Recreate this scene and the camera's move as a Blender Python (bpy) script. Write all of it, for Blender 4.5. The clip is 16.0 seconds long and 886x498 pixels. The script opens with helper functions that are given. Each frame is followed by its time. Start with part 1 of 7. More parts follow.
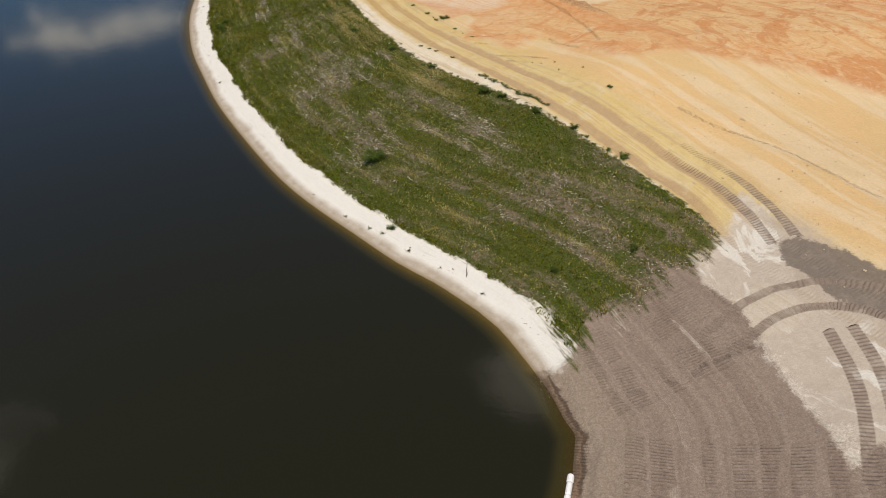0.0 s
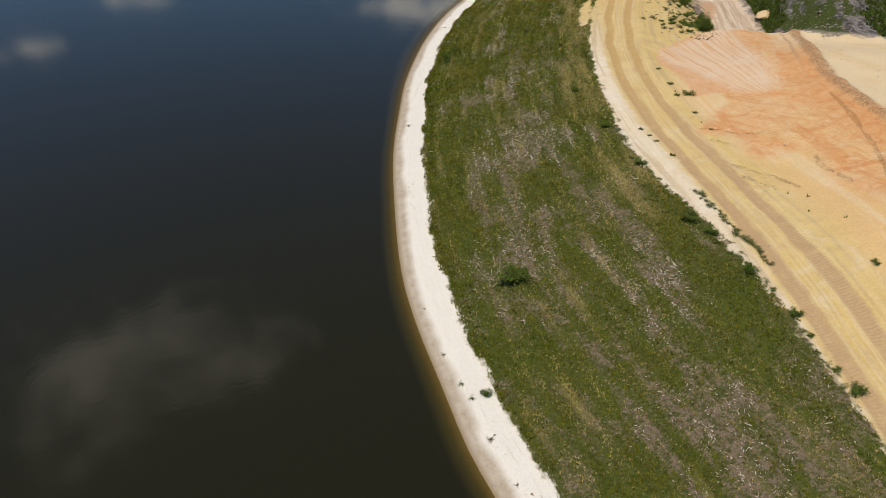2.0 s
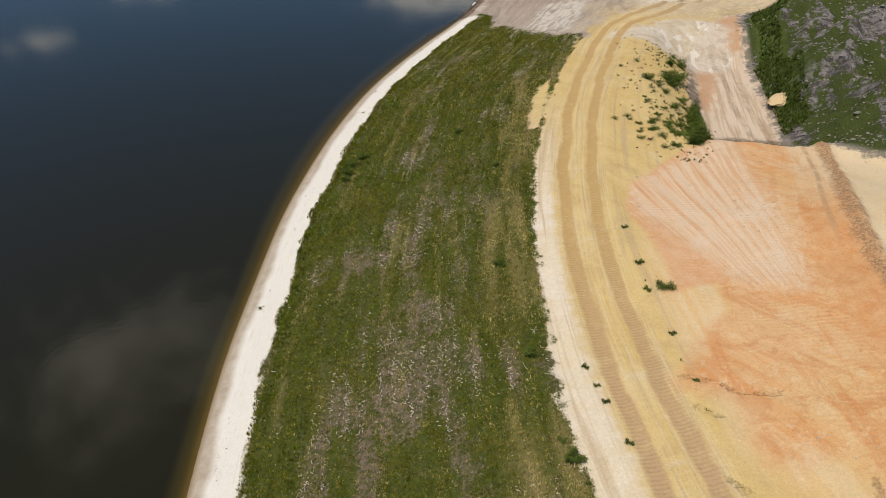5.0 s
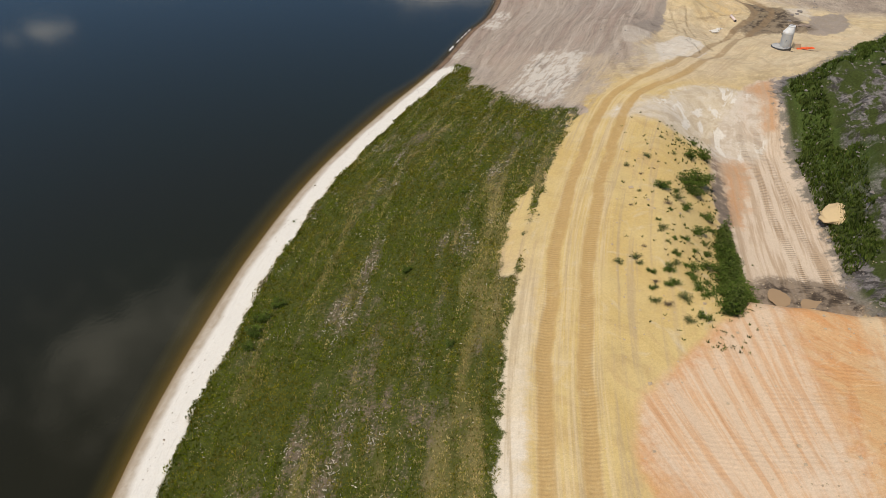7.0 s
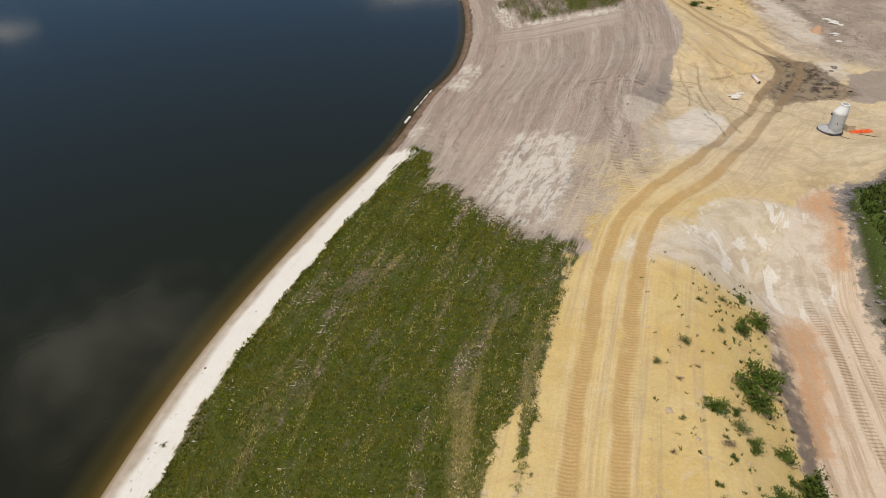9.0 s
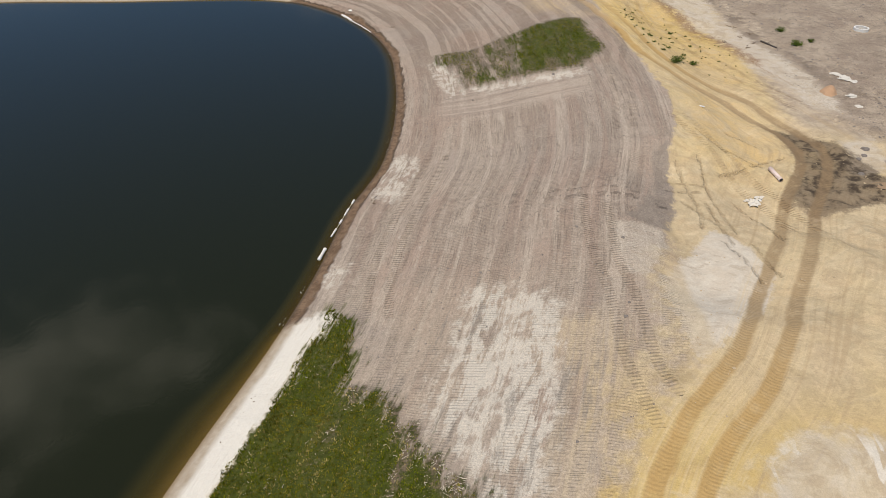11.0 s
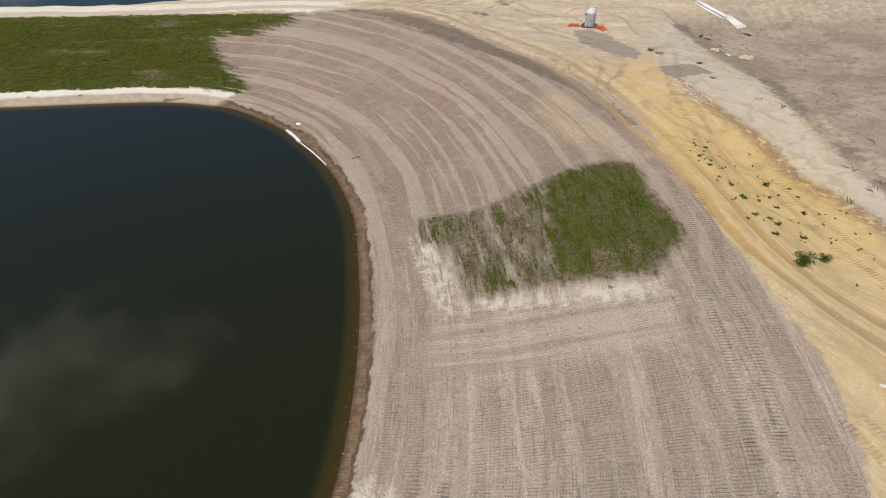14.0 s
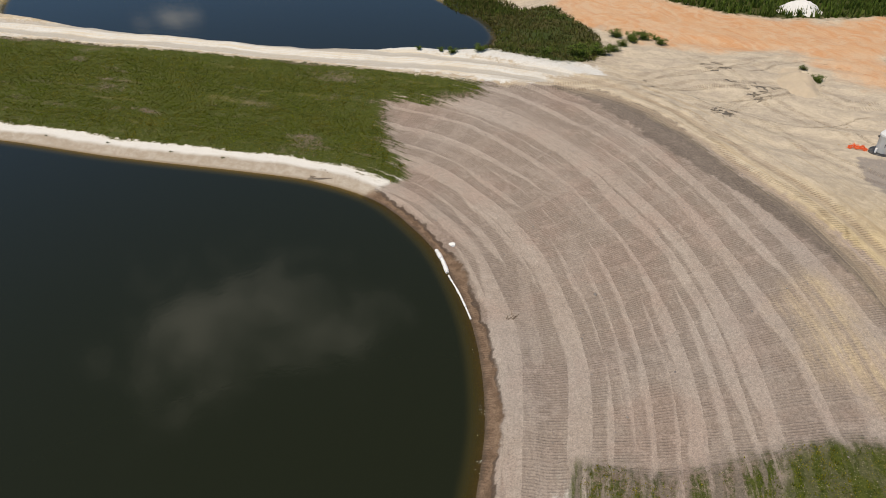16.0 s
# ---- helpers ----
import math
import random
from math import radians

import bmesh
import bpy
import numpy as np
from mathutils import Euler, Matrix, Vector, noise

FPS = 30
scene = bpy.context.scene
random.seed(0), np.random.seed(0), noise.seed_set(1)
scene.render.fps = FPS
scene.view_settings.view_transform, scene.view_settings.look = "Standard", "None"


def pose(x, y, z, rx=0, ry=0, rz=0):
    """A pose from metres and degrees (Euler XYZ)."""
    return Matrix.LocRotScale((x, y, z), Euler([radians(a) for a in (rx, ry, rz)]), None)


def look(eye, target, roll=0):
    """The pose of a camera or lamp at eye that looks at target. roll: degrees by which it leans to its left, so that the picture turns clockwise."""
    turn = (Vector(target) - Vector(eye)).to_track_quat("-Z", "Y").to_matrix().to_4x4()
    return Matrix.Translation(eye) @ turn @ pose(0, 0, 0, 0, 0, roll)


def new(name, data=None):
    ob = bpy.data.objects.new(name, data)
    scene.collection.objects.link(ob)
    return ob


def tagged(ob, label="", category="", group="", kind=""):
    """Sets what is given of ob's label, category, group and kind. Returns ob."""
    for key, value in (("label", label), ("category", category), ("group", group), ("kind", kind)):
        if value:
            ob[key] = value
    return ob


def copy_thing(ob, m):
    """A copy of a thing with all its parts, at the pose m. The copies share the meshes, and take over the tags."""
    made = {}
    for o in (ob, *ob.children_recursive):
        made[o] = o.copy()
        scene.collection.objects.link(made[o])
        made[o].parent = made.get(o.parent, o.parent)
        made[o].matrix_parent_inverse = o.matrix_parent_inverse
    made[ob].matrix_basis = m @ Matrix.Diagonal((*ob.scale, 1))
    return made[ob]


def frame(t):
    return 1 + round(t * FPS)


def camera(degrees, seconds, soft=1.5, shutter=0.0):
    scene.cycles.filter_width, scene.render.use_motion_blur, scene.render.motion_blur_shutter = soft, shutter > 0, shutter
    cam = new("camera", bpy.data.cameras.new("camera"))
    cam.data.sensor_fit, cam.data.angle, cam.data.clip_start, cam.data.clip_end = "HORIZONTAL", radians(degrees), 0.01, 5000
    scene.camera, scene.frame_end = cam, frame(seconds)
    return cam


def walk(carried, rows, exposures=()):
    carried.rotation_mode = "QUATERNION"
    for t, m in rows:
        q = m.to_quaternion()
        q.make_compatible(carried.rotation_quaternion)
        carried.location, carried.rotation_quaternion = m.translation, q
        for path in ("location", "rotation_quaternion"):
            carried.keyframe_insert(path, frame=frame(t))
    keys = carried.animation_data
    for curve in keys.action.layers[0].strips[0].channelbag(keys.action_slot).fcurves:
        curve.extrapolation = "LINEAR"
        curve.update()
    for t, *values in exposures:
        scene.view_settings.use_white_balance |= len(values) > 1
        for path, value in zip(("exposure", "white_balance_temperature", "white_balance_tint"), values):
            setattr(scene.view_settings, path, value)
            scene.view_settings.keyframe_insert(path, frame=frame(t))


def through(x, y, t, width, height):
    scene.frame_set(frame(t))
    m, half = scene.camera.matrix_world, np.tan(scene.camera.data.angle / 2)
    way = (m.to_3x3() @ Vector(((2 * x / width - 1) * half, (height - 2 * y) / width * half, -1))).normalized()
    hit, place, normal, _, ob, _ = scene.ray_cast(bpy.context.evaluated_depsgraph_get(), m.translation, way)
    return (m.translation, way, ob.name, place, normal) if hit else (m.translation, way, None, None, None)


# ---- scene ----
cam = camera(62.6, 16.0, soft=0.62)
PATH = [
    (0, (-11.915, 3.549, 37.231), (-11.513, 5.174, 36.137), -0.4),
    (0.5, (-7.886, 8.18, 37.481), (-7.634, 9.836, 36.388), -0.1),
    (1, (-4.34, 13.314, 37.704), (-4.256, 14.987, 36.611), -0.0),
    (1.5, (-1.275, 18.867, 37.984), (-1.456, 20.529, 36.887), 0.2),
    (2, (1.553, 24.606, 38.233), (1.244, 26.248, 37.134), 0.2),
    (2.5, (3.331, 30.517, 38.487), (3.023, 32.158, 37.386), 0.1),
    (3, (4.753, 36.675, 38.818), (4.442, 38.313, 37.713), -0.1),
    (3.5, (5.688, 42.94, 39.117), (5.377, 44.576, 38.009), -0.2),
    (4, (6.136, 49.195, 39.289), (5.832, 50.832, 38.182), -0.0),
    (4.2, (6.281, 51.823, 39.305), (5.965, 53.458, 38.198), 0.0),
    (6.3, (7.166, 80.101, 41.627), (6.833, 81.715, 40.494), -0.4),
    (6.5, (7.04, 82.987, 41.571), (6.706, 84.601, 40.438), -0.5),
    (7, (6.382, 90.261, 41.459), (6.052, 91.873, 40.322), -0.2),
    (7.5, (5.571, 97.629, 41.334), (5.245, 99.239, 40.194), 0.0),
    (8, (4.818, 104.835, 41.226), (4.499, 106.447, 40.085), 0.1),
    (8.5, (3.863, 112.243, 41.151), (3.571, 113.858, 40.008), 0.2),
    (9, (2.847, 119.701, 41.02), (2.587, 121.322, 39.878), 0.2),
    (9.2, (2.46, 122.602, 41.005), (2.211, 124.226, 39.864), 0.1),
    (11.3, (-0.56, 154.562, 40.898), (-0.653, 156.198, 39.751), -0.1),
    (11.5, (-0.924, 157.545, 40.894), (-1.001, 159.183, 39.748), -0.1),
    (12, (-1.821, 165.038, 40.873), (-1.873, 166.677, 39.728), 0.0),
    (12.5, (-2.557, 172.571, 40.975), (-2.609, 174.211, 39.831), 0.0),
    (13, (-3.222, 180.006, 41.146), (-3.275, 181.646, 40.002), 0.1),
    (13.5, (-3.429, 187.717, 41.444), (-3.492, 189.355, 40.298), -0.1),
    (14, (-4.005, 195.006, 41.539), (-4.07, 196.646, 40.396), -0.0),
    (14.5, (-4.545, 202.201, 41.684), (-4.638, 203.841, 40.544), -0.1),
    (15, (-5.176, 209.449, 41.814), (-5.411, 211.077, 40.676), -0.0),
    (15.5, (-5.517, 216.67, 41.688), (-5.935, 218.266, 40.557), -0.1),
    (16, (-6.179, 223.822, 41.659), (-6.747, 225.373, 40.531), 0.1),
]
walk(cam, [(t, look(eye, target, roll)) for t, eye, target, roll in PATH],
     exposures=[(0, 0.0, 7050, 10), (16, 0.0, 7050, 10)])

# ---- world and sun ----
world = bpy.data.worlds.new("sky")
scene.world = world
world.use_nodes = True
SUN_EL, SUN_AZ = radians(66), radians(205)      # height, and compass way from +y clockwise


class Nodes:
    """Short hand for node trees."""

    def __init__(self, tree):
        self.tree, self.t = tree, tree.nodes
        self.t.clear()

    def link(self, value, socket):
        if isinstance(value, bpy.types.NodeSocket):
            self.tree.links.new(value, socket)
        elif value is not None:
            if socket.type == "RGBA" and len(value) == 3:
                value = (*value, 1)
            socket.default_value = value

    def node(self, kind, **props):
        n = self.t.new(kind)
        for k, v in props.items():
            setattr(n, k, v)
        return n

    def math(self, op, a, b=None, c=None, clamp=False):
        n = self.node("ShaderNodeMath", operation=op, use_clamp=clamp)
        for i, v in enumerate((a, b, c)):
            self.link(v, n.inputs[i])
        return n.outputs[0]

    def mix(self, f, a, b, how="MIX"):
        n = self.node("ShaderNodeMix", data_type="RGBA", blend_type=how)
        self.link(f, n.inputs[0]), self.link(a, n.inputs[6]), self.link(b, n.inputs[7])
        return n.outputs[2]

    def attr(self, name):
        n = self.node("ShaderNodeAttribute", attribute_name=name)
        return n.outputs["Fac"]

    def noise(self, vec, scale, detail=3.0, rough=0.55, distort=0.0):
        n = self.node("ShaderNodeTexNoise")
        self.link(vec, n.inputs["Vector"])
        self.link(scale, n.inputs["Scale"]), self.link(detail, n.inputs["Detail"])
        self.link(rough, n.inputs["Roughness"]), self.link(distort, n.inputs["Distortion"])
        return n.outputs["Fac"]

    def ramp(self, v, a, b, lo=0.0, hi=1.0):
        n = self.node("ShaderNodeMapRange", interpolation_type="SMOOTHSTEP")
        for i, x in enumerate((v, a, b, lo, hi)):
            self.link(x, n.inputs[i])
        return n.outputs[0]

    def vec(self, x, y, z=0.0):
        n = self.node("ShaderNodeCombineXYZ")
        for i, v in enumerate((x, y, z)):
            self.link(v, n.inputs[i])
        return n.outputs[0]

    def scaled(self, v, k):
        n = self.node("ShaderNodeVectorMath", operation="MULTIPLY")
        self.link(v, n.inputs[0])
        n.inputs[1].default_value = k
        return n.outputs[0]

    def bump(self, height, strength, distance, normal=None):
        n = self.node("ShaderNodeBump")
        self.link(strength, n.inputs["Strength"]), self.link(distance, n.inputs["Distance"])
        self.link(height, n.inputs["Height"])
        if normal is not None:
            self.link(normal, n.inputs["Normal"])
        return n.outputs[0]

    def principled(self, color, rough, normal=None, **more):
        n = self.node("ShaderNodeBsdfPrincipled")
        self.link(color, n.inputs["Base Color"]), self.link(rough, n.inputs["Roughness"])
        if normal is not None:
            self.link(normal, n.inputs["Normal"])
        for k, v in more.items():
            self.link(v, n.inputs[k.replace("_", " ")])
        return n.outputs[0]

    def out(self, shader, kind="ShaderNodeOutputMaterial"):
        self.link(shader, self.node(kind).inputs["Surface"])


w = Nodes(world.node_tree)
sky = w.node("ShaderNodeTexSky", sky_type="NISHITA", sun_disc=False, sun_elevation=SUN_EL, sun_rotation=SUN_AZ,
             altitude=50.0, air_density=1.0, dust_density=0.1, ozone_density=1.0)
way = w.node("ShaderNodeTexCoord").outputs["Generated"]
sep = w.node("ShaderNodeSeparateXYZ")
w.link(way, sep.inputs[0])
up = w.math("MAXIMUM", sep.outputs[2], 0.12)
flat = w.vec(w.math("DIVIDE", sep.outputs[0], up), w.math("DIVIDE", sep.outputs[1], up))
heaps = w.noise(flat, 3.2, 8.0, 0.64, 0.35)
blue = w.mix(1.0, sky.outputs[0], (0.60, 0.85, 1.12), "MULTIPLY")
banks = None
for cx, cy, size in ((-0.83, 0.97, 0.38), (-2.3, 2.7, 0.22), (-2.3, 3.5, 0.25), (0.4, 0.98, 0.14), (-0.75, 3.75, 0.60), (2.4, -1.2, 1.2), (-3.2, -1.6, 1.3), (4.0, 3.0, 1.0)):
    far = w.node("ShaderNodeVectorMath", operation="DISTANCE")
    w.link(flat, far.inputs[0])
    far.inputs[1].default_value = (cx, cy, 0)
    one = w.ramp(far.outputs["Value"], 0.0, size * 1.6, 0.40, 0.0)
    banks = one if banks is None else w.math("MAXIMUM", banks, one)
cover = w.ramp(w.math("ADD", heaps, banks), 0.70, 0.98)
cloud = w.mix(cover, blue, (13.0, 13.1, 13.3))
bg = w.node("ShaderNodeBackground")
w.link(cloud, bg.inputs[0])
bg.inputs[1].default_value = 0.085
w.out(bg.outputs[0], "ShaderNodeOutputWorld")

sun = new("sun", bpy.data.lights.new("sun", "SUN"))
sun.data.energy, sun.data.angle, sun.data.color = 4.0, radians(0.6), (1.0, 0.93, 0.83)
sun_way = Vector((math.sin(SUN_AZ) * math.cos(SUN_EL), math.cos(SUN_AZ) * math.cos(SUN_EL), math.sin(SUN_EL)))
sun.matrix_world = look(sun_way * 100, (0, 0, 0))


# ---- shapes of the land ----
SHORE = [(-190, 150), (-185, 60), (-150, 5), (-90, -15), (-40, -8), (-12, 12), (3.1, 31), (4.6, 36.5), (4.4, 40), (3.2, 46.6), (1.5, 50.5), (-0.4, 54), (-2.9, 57.8),
         (-6, 63.8), (-9.4, 70.5), (-12.3, 77.5), (-15.5, 88), (-18.9, 101), (-21.3, 114), (-23, 125), (-24, 138), (-24.2, 148),
         (-23.8, 158), (-22.6, 168), (-20.2, 181), (-17.5, 193), (-15.9, 203), (-14.8, 214.5), (-12.8, 224), (-12.5, 233),
         (-13.2, 243), (-14.5, 252), (-16.4, 261), (-20.5, 270.5), (-26.5, 279), (-32, 284), (-38, 287.6), (-46, 289),
         (-55, 288.3), (-72, 286), (-100, 283), (-150, 270), (-180, 225)]


def smooth_line(points, step, closed=False):
    p = np.array(points, float)
    n = len(p)
    out = []
    for i in range(n if closed else n - 1):
        a, b, c, d = (p[(i + k) % n] if closed else p[min(max(i + k, 0), n - 1)] for k in (-1, 0, 1, 2))
        for u in np.arange(0, 1, min(1, step / max(np.hypot(*(c - b)), 1e-6))):
            out.append(0.5 * (2 * b + (c - a) * u + (2 * a - 5 * b + 4 * c - d) * u * u + (3 * b - a - 3 * c + d) * u ** 3))
    if not closed:
        out.append(p[-1])
    return np.array(out)


def near_line(x, y, line, closed=False):
    """Signed distance (positive to the right of the line's way) and arc length of the nearest point of a line."""
    q = np.vstack([line, line[:1]]) if closed else line
    seg = np.diff(q, axis=0)
    ln = np.hypot(*seg.T)
    arc = np.r_[0, np.cumsum(ln)]
    best = np.full(x.shape, 1e9)
    sign = np.ones(x.shape)
    s = np.zeros(x.shape)
    for i in range(len(seg)):
        if ln[i] < 1e-9:
            continue
        ux, uy = seg[i] / ln[i]
        dx, dy = x - q[i, 0], y - q[i, 1]
        t = np.clip(dx * ux + dy * uy, 0, ln[i])
        d2 = (dx - t * ux) ** 2 + (dy - t * uy) ** 2
        m = d2 < best
        best[m] = d2[m]
        sign[m] = np.sign(dx * uy - dy * ux)[m]
        s[m] = (arc[i] + t)[m]
    return np.sqrt(best) * sign, s


def step(v, a, b):
    u = np.clip((v - a) / (b - a), 0, 1)
    return u * u * (3 - 2 * u)


def plateau(x, y, cx, cy, rx, ry, soft, turn=0.0):
    """1 inside a rounded box of half sizes rx, ry, falling to 0 over soft metres."""
    c, s = np.cos(np.radians(turn)), np.sin(np.radians(turn))
    u, v = (x - cx) * c + (y - cy) * s, -(x - cx) * s + (y - cy) * c
    qx, qy = np.maximum(np.abs(u) - rx, 0), np.maximum(np.abs(v) - ry, 0)
    return 1 - step(np.hypot(qx, qy), 0, soft)


def base_height(x, y, d):
    z = np.interp(d, [-40, -6, -2, 0, 1.2, 4.5, 8, 12, 17, 21, 27, 33, 60], [-5, -2.2, -0.6, 0, 0.3, 0.7, 1.2, 2.0, 3.4, 4.5, 6.0, 6.7, 6.7])
    low = np.maximum(plateau(x, y, 44, 238, 14, 26, 14) * step(d, 28, 42), plateau(x, y, 60, 280, 24, 30, 16) * step(d, 32, 46))
    z = z - 2.5 * low                                                      # low ground behind the berm
    z = z - 3.9 * plateau(x, y, 26.5, 155, 2.5, 15, 10) * step(y, 136.5, 141.5)                    # the haul cut
    z = z - 1.8 * plateau(x, y, 21, 206, 3, 9, 6.5)
    z = z - 1.2 * step(y, 282, 304) * step(d, 34, 46)
    # orange fill heap, pushed out to the north
    z = z + 3.4 * plateau(x, y, 60, 98, 28, 16, 24) * step(x, 12, 32)
    # rough spoil mound to the east
    z = z + 2.6 * plateau(x, y, 58, 165, 19, 24, 10)
    # second basin
    z = z - 4.4 * plateau(x, y, -95, 352, 52, 22, 12)
    return z


# ---- the plan: lines and areas on the ground ----
ROAD = [(36, 8), (31, 25), (27, 38), (25.4, 47), (25, 55), (23.4, 62), (20.3, 73.5), (17.6, 83), (15, 91), (12, 100), (9.5, 110), (8.1, 119), (7.3, 127),
        (7.0, 136), (7.0, 145), (7.7, 154), (8.6, 162), (9.5, 168.5), (10.8, 175), (13.8, 181), (18.6, 187.5), (23.2, 197), (27.2, 205),
        (30, 212), (34, 220), (35, 225), (33.4, 230), (29.2, 236.7), (24, 241.5), (21, 247), (19.2, 256), (17.6, 262.5), (15.8, 268),
        (11.6, 281), (5.5, 291.5), (-2, 301), (-10, 309), (-22, 314.5), (-40, 316), (-65, 313), (-90, 310.5), (-130, 305), (-200, 290)]
GRASS_SLOPE = [(6.3, 40.5), (9.2, 43.8), (11.9, 44.8), (14.2, 44.4), (17, 46.2), (19.2, 46.9), (21, 46.2), (22.6, 47.7), (23.4, 49.2), (23.2, 52),
               (22.4, 56), (21, 61.5), (19, 68), (16.8, 74.2), (14.2, 80.6), (10.7, 88), (7.9, 96), (6.2, 104), (4.4, 114),
               (3.3, 123.5), (2.9, 130), (2.9, 137), (3.1, 146), (3.9, 157.5), (5, 165), (5.7, 172), (3.4, 172.6),
               (-0.2, 177.2), (-4, 182), (-7, 187), (-9.8, 188), (-10.4, 192.5), (-12.9, 197.5), (-30, 197), (-34, 140), (-24, 90), (-8, 52)]
GRASS_PATCH = [(-9, 258.2), (-6.9, 258.4), (-3.2, 258.3), (3.6, 261.2), (7, 262.4), (12.6, 261.7), (13.4, 256.5), (15.2, 248.7), (13.3, 246.1),
               (12, 243.9), (6.7, 244.2), (3.4, 244.7), (-0.9, 244.6), (-3.8, 244.6), (-6, 252.6), (-8.7, 254)]
GRASS_NORTH = [(-200, 284), (-110, 284), (-92, 286), (-60, 288), (-36.8, 290.5), (-36.6, 293.5), (-40.5, 299), (-43.9, 306), (-38.5, 306.5), (-32.5, 309.3), (-32.5, 311.6),
               (-38, 312.2), (-50, 312), (-71, 309.6), (-90, 307.4), (-110, 304.5), (-200, 286)]
GRAY_NORTH = [(-30, 197.5), (-13, 197.5), (-10.5, 192.5), (-9.8, 188), (-7, 187), (-4, 182), (-0.2, 177.2), (3.4, 172.6), (6.4, 172), (8.6, 176), (11.5, 183.5), (14.4, 188), (15, 195),
              (14.6, 199), (16.3, 202.8), (15.8, 206), (17.5, 210), (17.9, 214), (17.8, 217.5), (18.8, 220), (20.2, 226), (20.7, 233), (19.8, 239),
              (18.2, 250), (17.4, 258), (16.4, 264), (15.6, 269), (13.4, 278), (5.6, 289.8), (-2.4, 299.5), (-8, 306), (-15.6, 311.3), (-23, 312.5), (-32, 310.8),
              (-38, 306), (-43, 305), (-40.5, 299), (-36.4, 293), (-38, 289), (-60, 260)]
GRAY_SOUTH = [(-30, -20), (17, 14), (19.4, 31), (20, 37), (20.4, 42), (18, 46.6), (14, 45), (9, 44), (6, 40), (-6, 38)]
ORANGE = [(14.7, 108.4), (18.5, 109.9), (18.8, 106.2), (16.3, 101.6), (15.2, 98.9), (18.1, 97.8), (19.4, 95.6), (19.7, 93), (22.7, 93.2), (24.1, 91.7), (25.3, 87), (27.5, 81.5),
          (31.8, 79.1), (38.6, 76.9), (46.3, 72.5), (53, 67.3), (62, 60), (92, 50), (92, 150), (60, 146), (33, 141.5), (27, 141.4), (22, 139.6), (16.4, 131.5), (11.9, 124.4), (12.2, 119.4), (13.9, 115.2), (15.4, 111)]
HILL_PALE = [(32.3, 142.5), (31.6, 131.1), (29.7, 118.9), (29.6, 111.5), (30, 106.2), (30.8, 101.5), (33, 98.5), (38, 100), (44, 103), (60, 106), (92, 112), (92, 150), (60, 146), (36, 142)]
HILL_FAN = [(11.7, 124), (12.6, 120.6), (14.6, 117.4), (17, 114), (19.4, 110.6), (21.6, 109.4), (24, 109), (24.4, 116), (24, 124), (23.4, 132), (22, 139), (16.6, 131)]
RED_FACE = [(13.2, 117.6), (14.6, 118.6), (17, 114.6), (19.2, 110.2), (15.6, 108.6), (14.8, 113)]
RIDGE = [(60, 400), (44, 200), (34, 150), (32.3, 142.5), (31.6, 131.1), (29.7, 118.9), (29.6, 111.5), (30, 106.2), (30.8, 101.5), (32, 96), (33.6, 91), (40, 70), (60, -100)]
DARK_EDGE = [(11.4, 206.1), (13.4, 207.4), (14.4, 210), (16, 212), (16.8, 219), (18.4, 220.5), (17.8, 214), (17.4, 209), (15.7, 205.2), (14.4, 205.3), (13, 205.6)]
SPIT = [(11.2, 205), (13.4, 205.4), (15.4, 204.8), (15.4, 202.5), (14, 199.9), (12.5, 197), (11.2, 197.5), (10.9, 201)]
GOLD = [(25, 242.1), (29.4, 237), (32.4, 229), (31.6, 222.4), (26.8, 219.4), (23.4, 218.6), (21.8, 222), (22.4, 229.3), (23.4, 236)]
RUST_CUT = [(22.6, 169.4), (25.2, 169.6), (24.4, 162), (22.9, 154.6), (21.4, 153.6), (22, 161)]
DARK_NORTH = [(-24, 312.6), (-17.7, 312.6), (-8.8, 307.2), (-4.6, 300.8), (-0.2, 295), (5, 289.7), (10.5, 281.2), (14.6, 270.5), (13.3, 270.1), (9.4, 279), (3.6, 287.2), (-2.4, 294), (-5.6, 297), (-8, 299.4), (-14.7, 306.6), (-20, 310.6)]
GREY_SEEP = [(11.6, 305.6), (12, 300), (14.5, 295.6), (18.4, 292), (19.6, 294.5), (18.4, 299), (16.4, 304), (14, 306)]
ROAD_NORTH = [(-200, 287), (-110, 305.2), (-90, 308.2), (-71, 310.4), (-50, 312.8), (-38, 313.2), (-30, 312.6), (-24, 314), (-27, 317), (-36, 318.4), (-48, 318), (-65, 315.2), (-83, 312.8), (-112, 309.6), (-200, 292)]
CHALK = [(-60, 315), (-48, 317), (-40, 318), (-32, 318.6), (-25, 315.6), (-18, 318.6), (-20, 321.6), (-30, 321.4), (-36, 322.6), (-44, 320.4), (-62, 317)]
WEEDS_NORTH = [(18.8, 340), (23, 329.6), (29, 328.2), (36, 328.6), (50, 332), (90, 345), (90, 380), (40, 366), (27, 352)]
FAR_GREEN = [(-60, 376), (-14, 360.5), (-2.8, 356.6), (7.8, 358), (21, 363), (34, 372), (60, 392), (60, 520), (-200, 520), (-200, 400)]
HAUL_CUT = [(20.8, 139), (20.4, 150), (21, 168), (24, 178), (27.6, 184), (31.4, 184), (30.6, 172), (31.4, 168), (31, 153), (31.6, 142), (27, 140)]
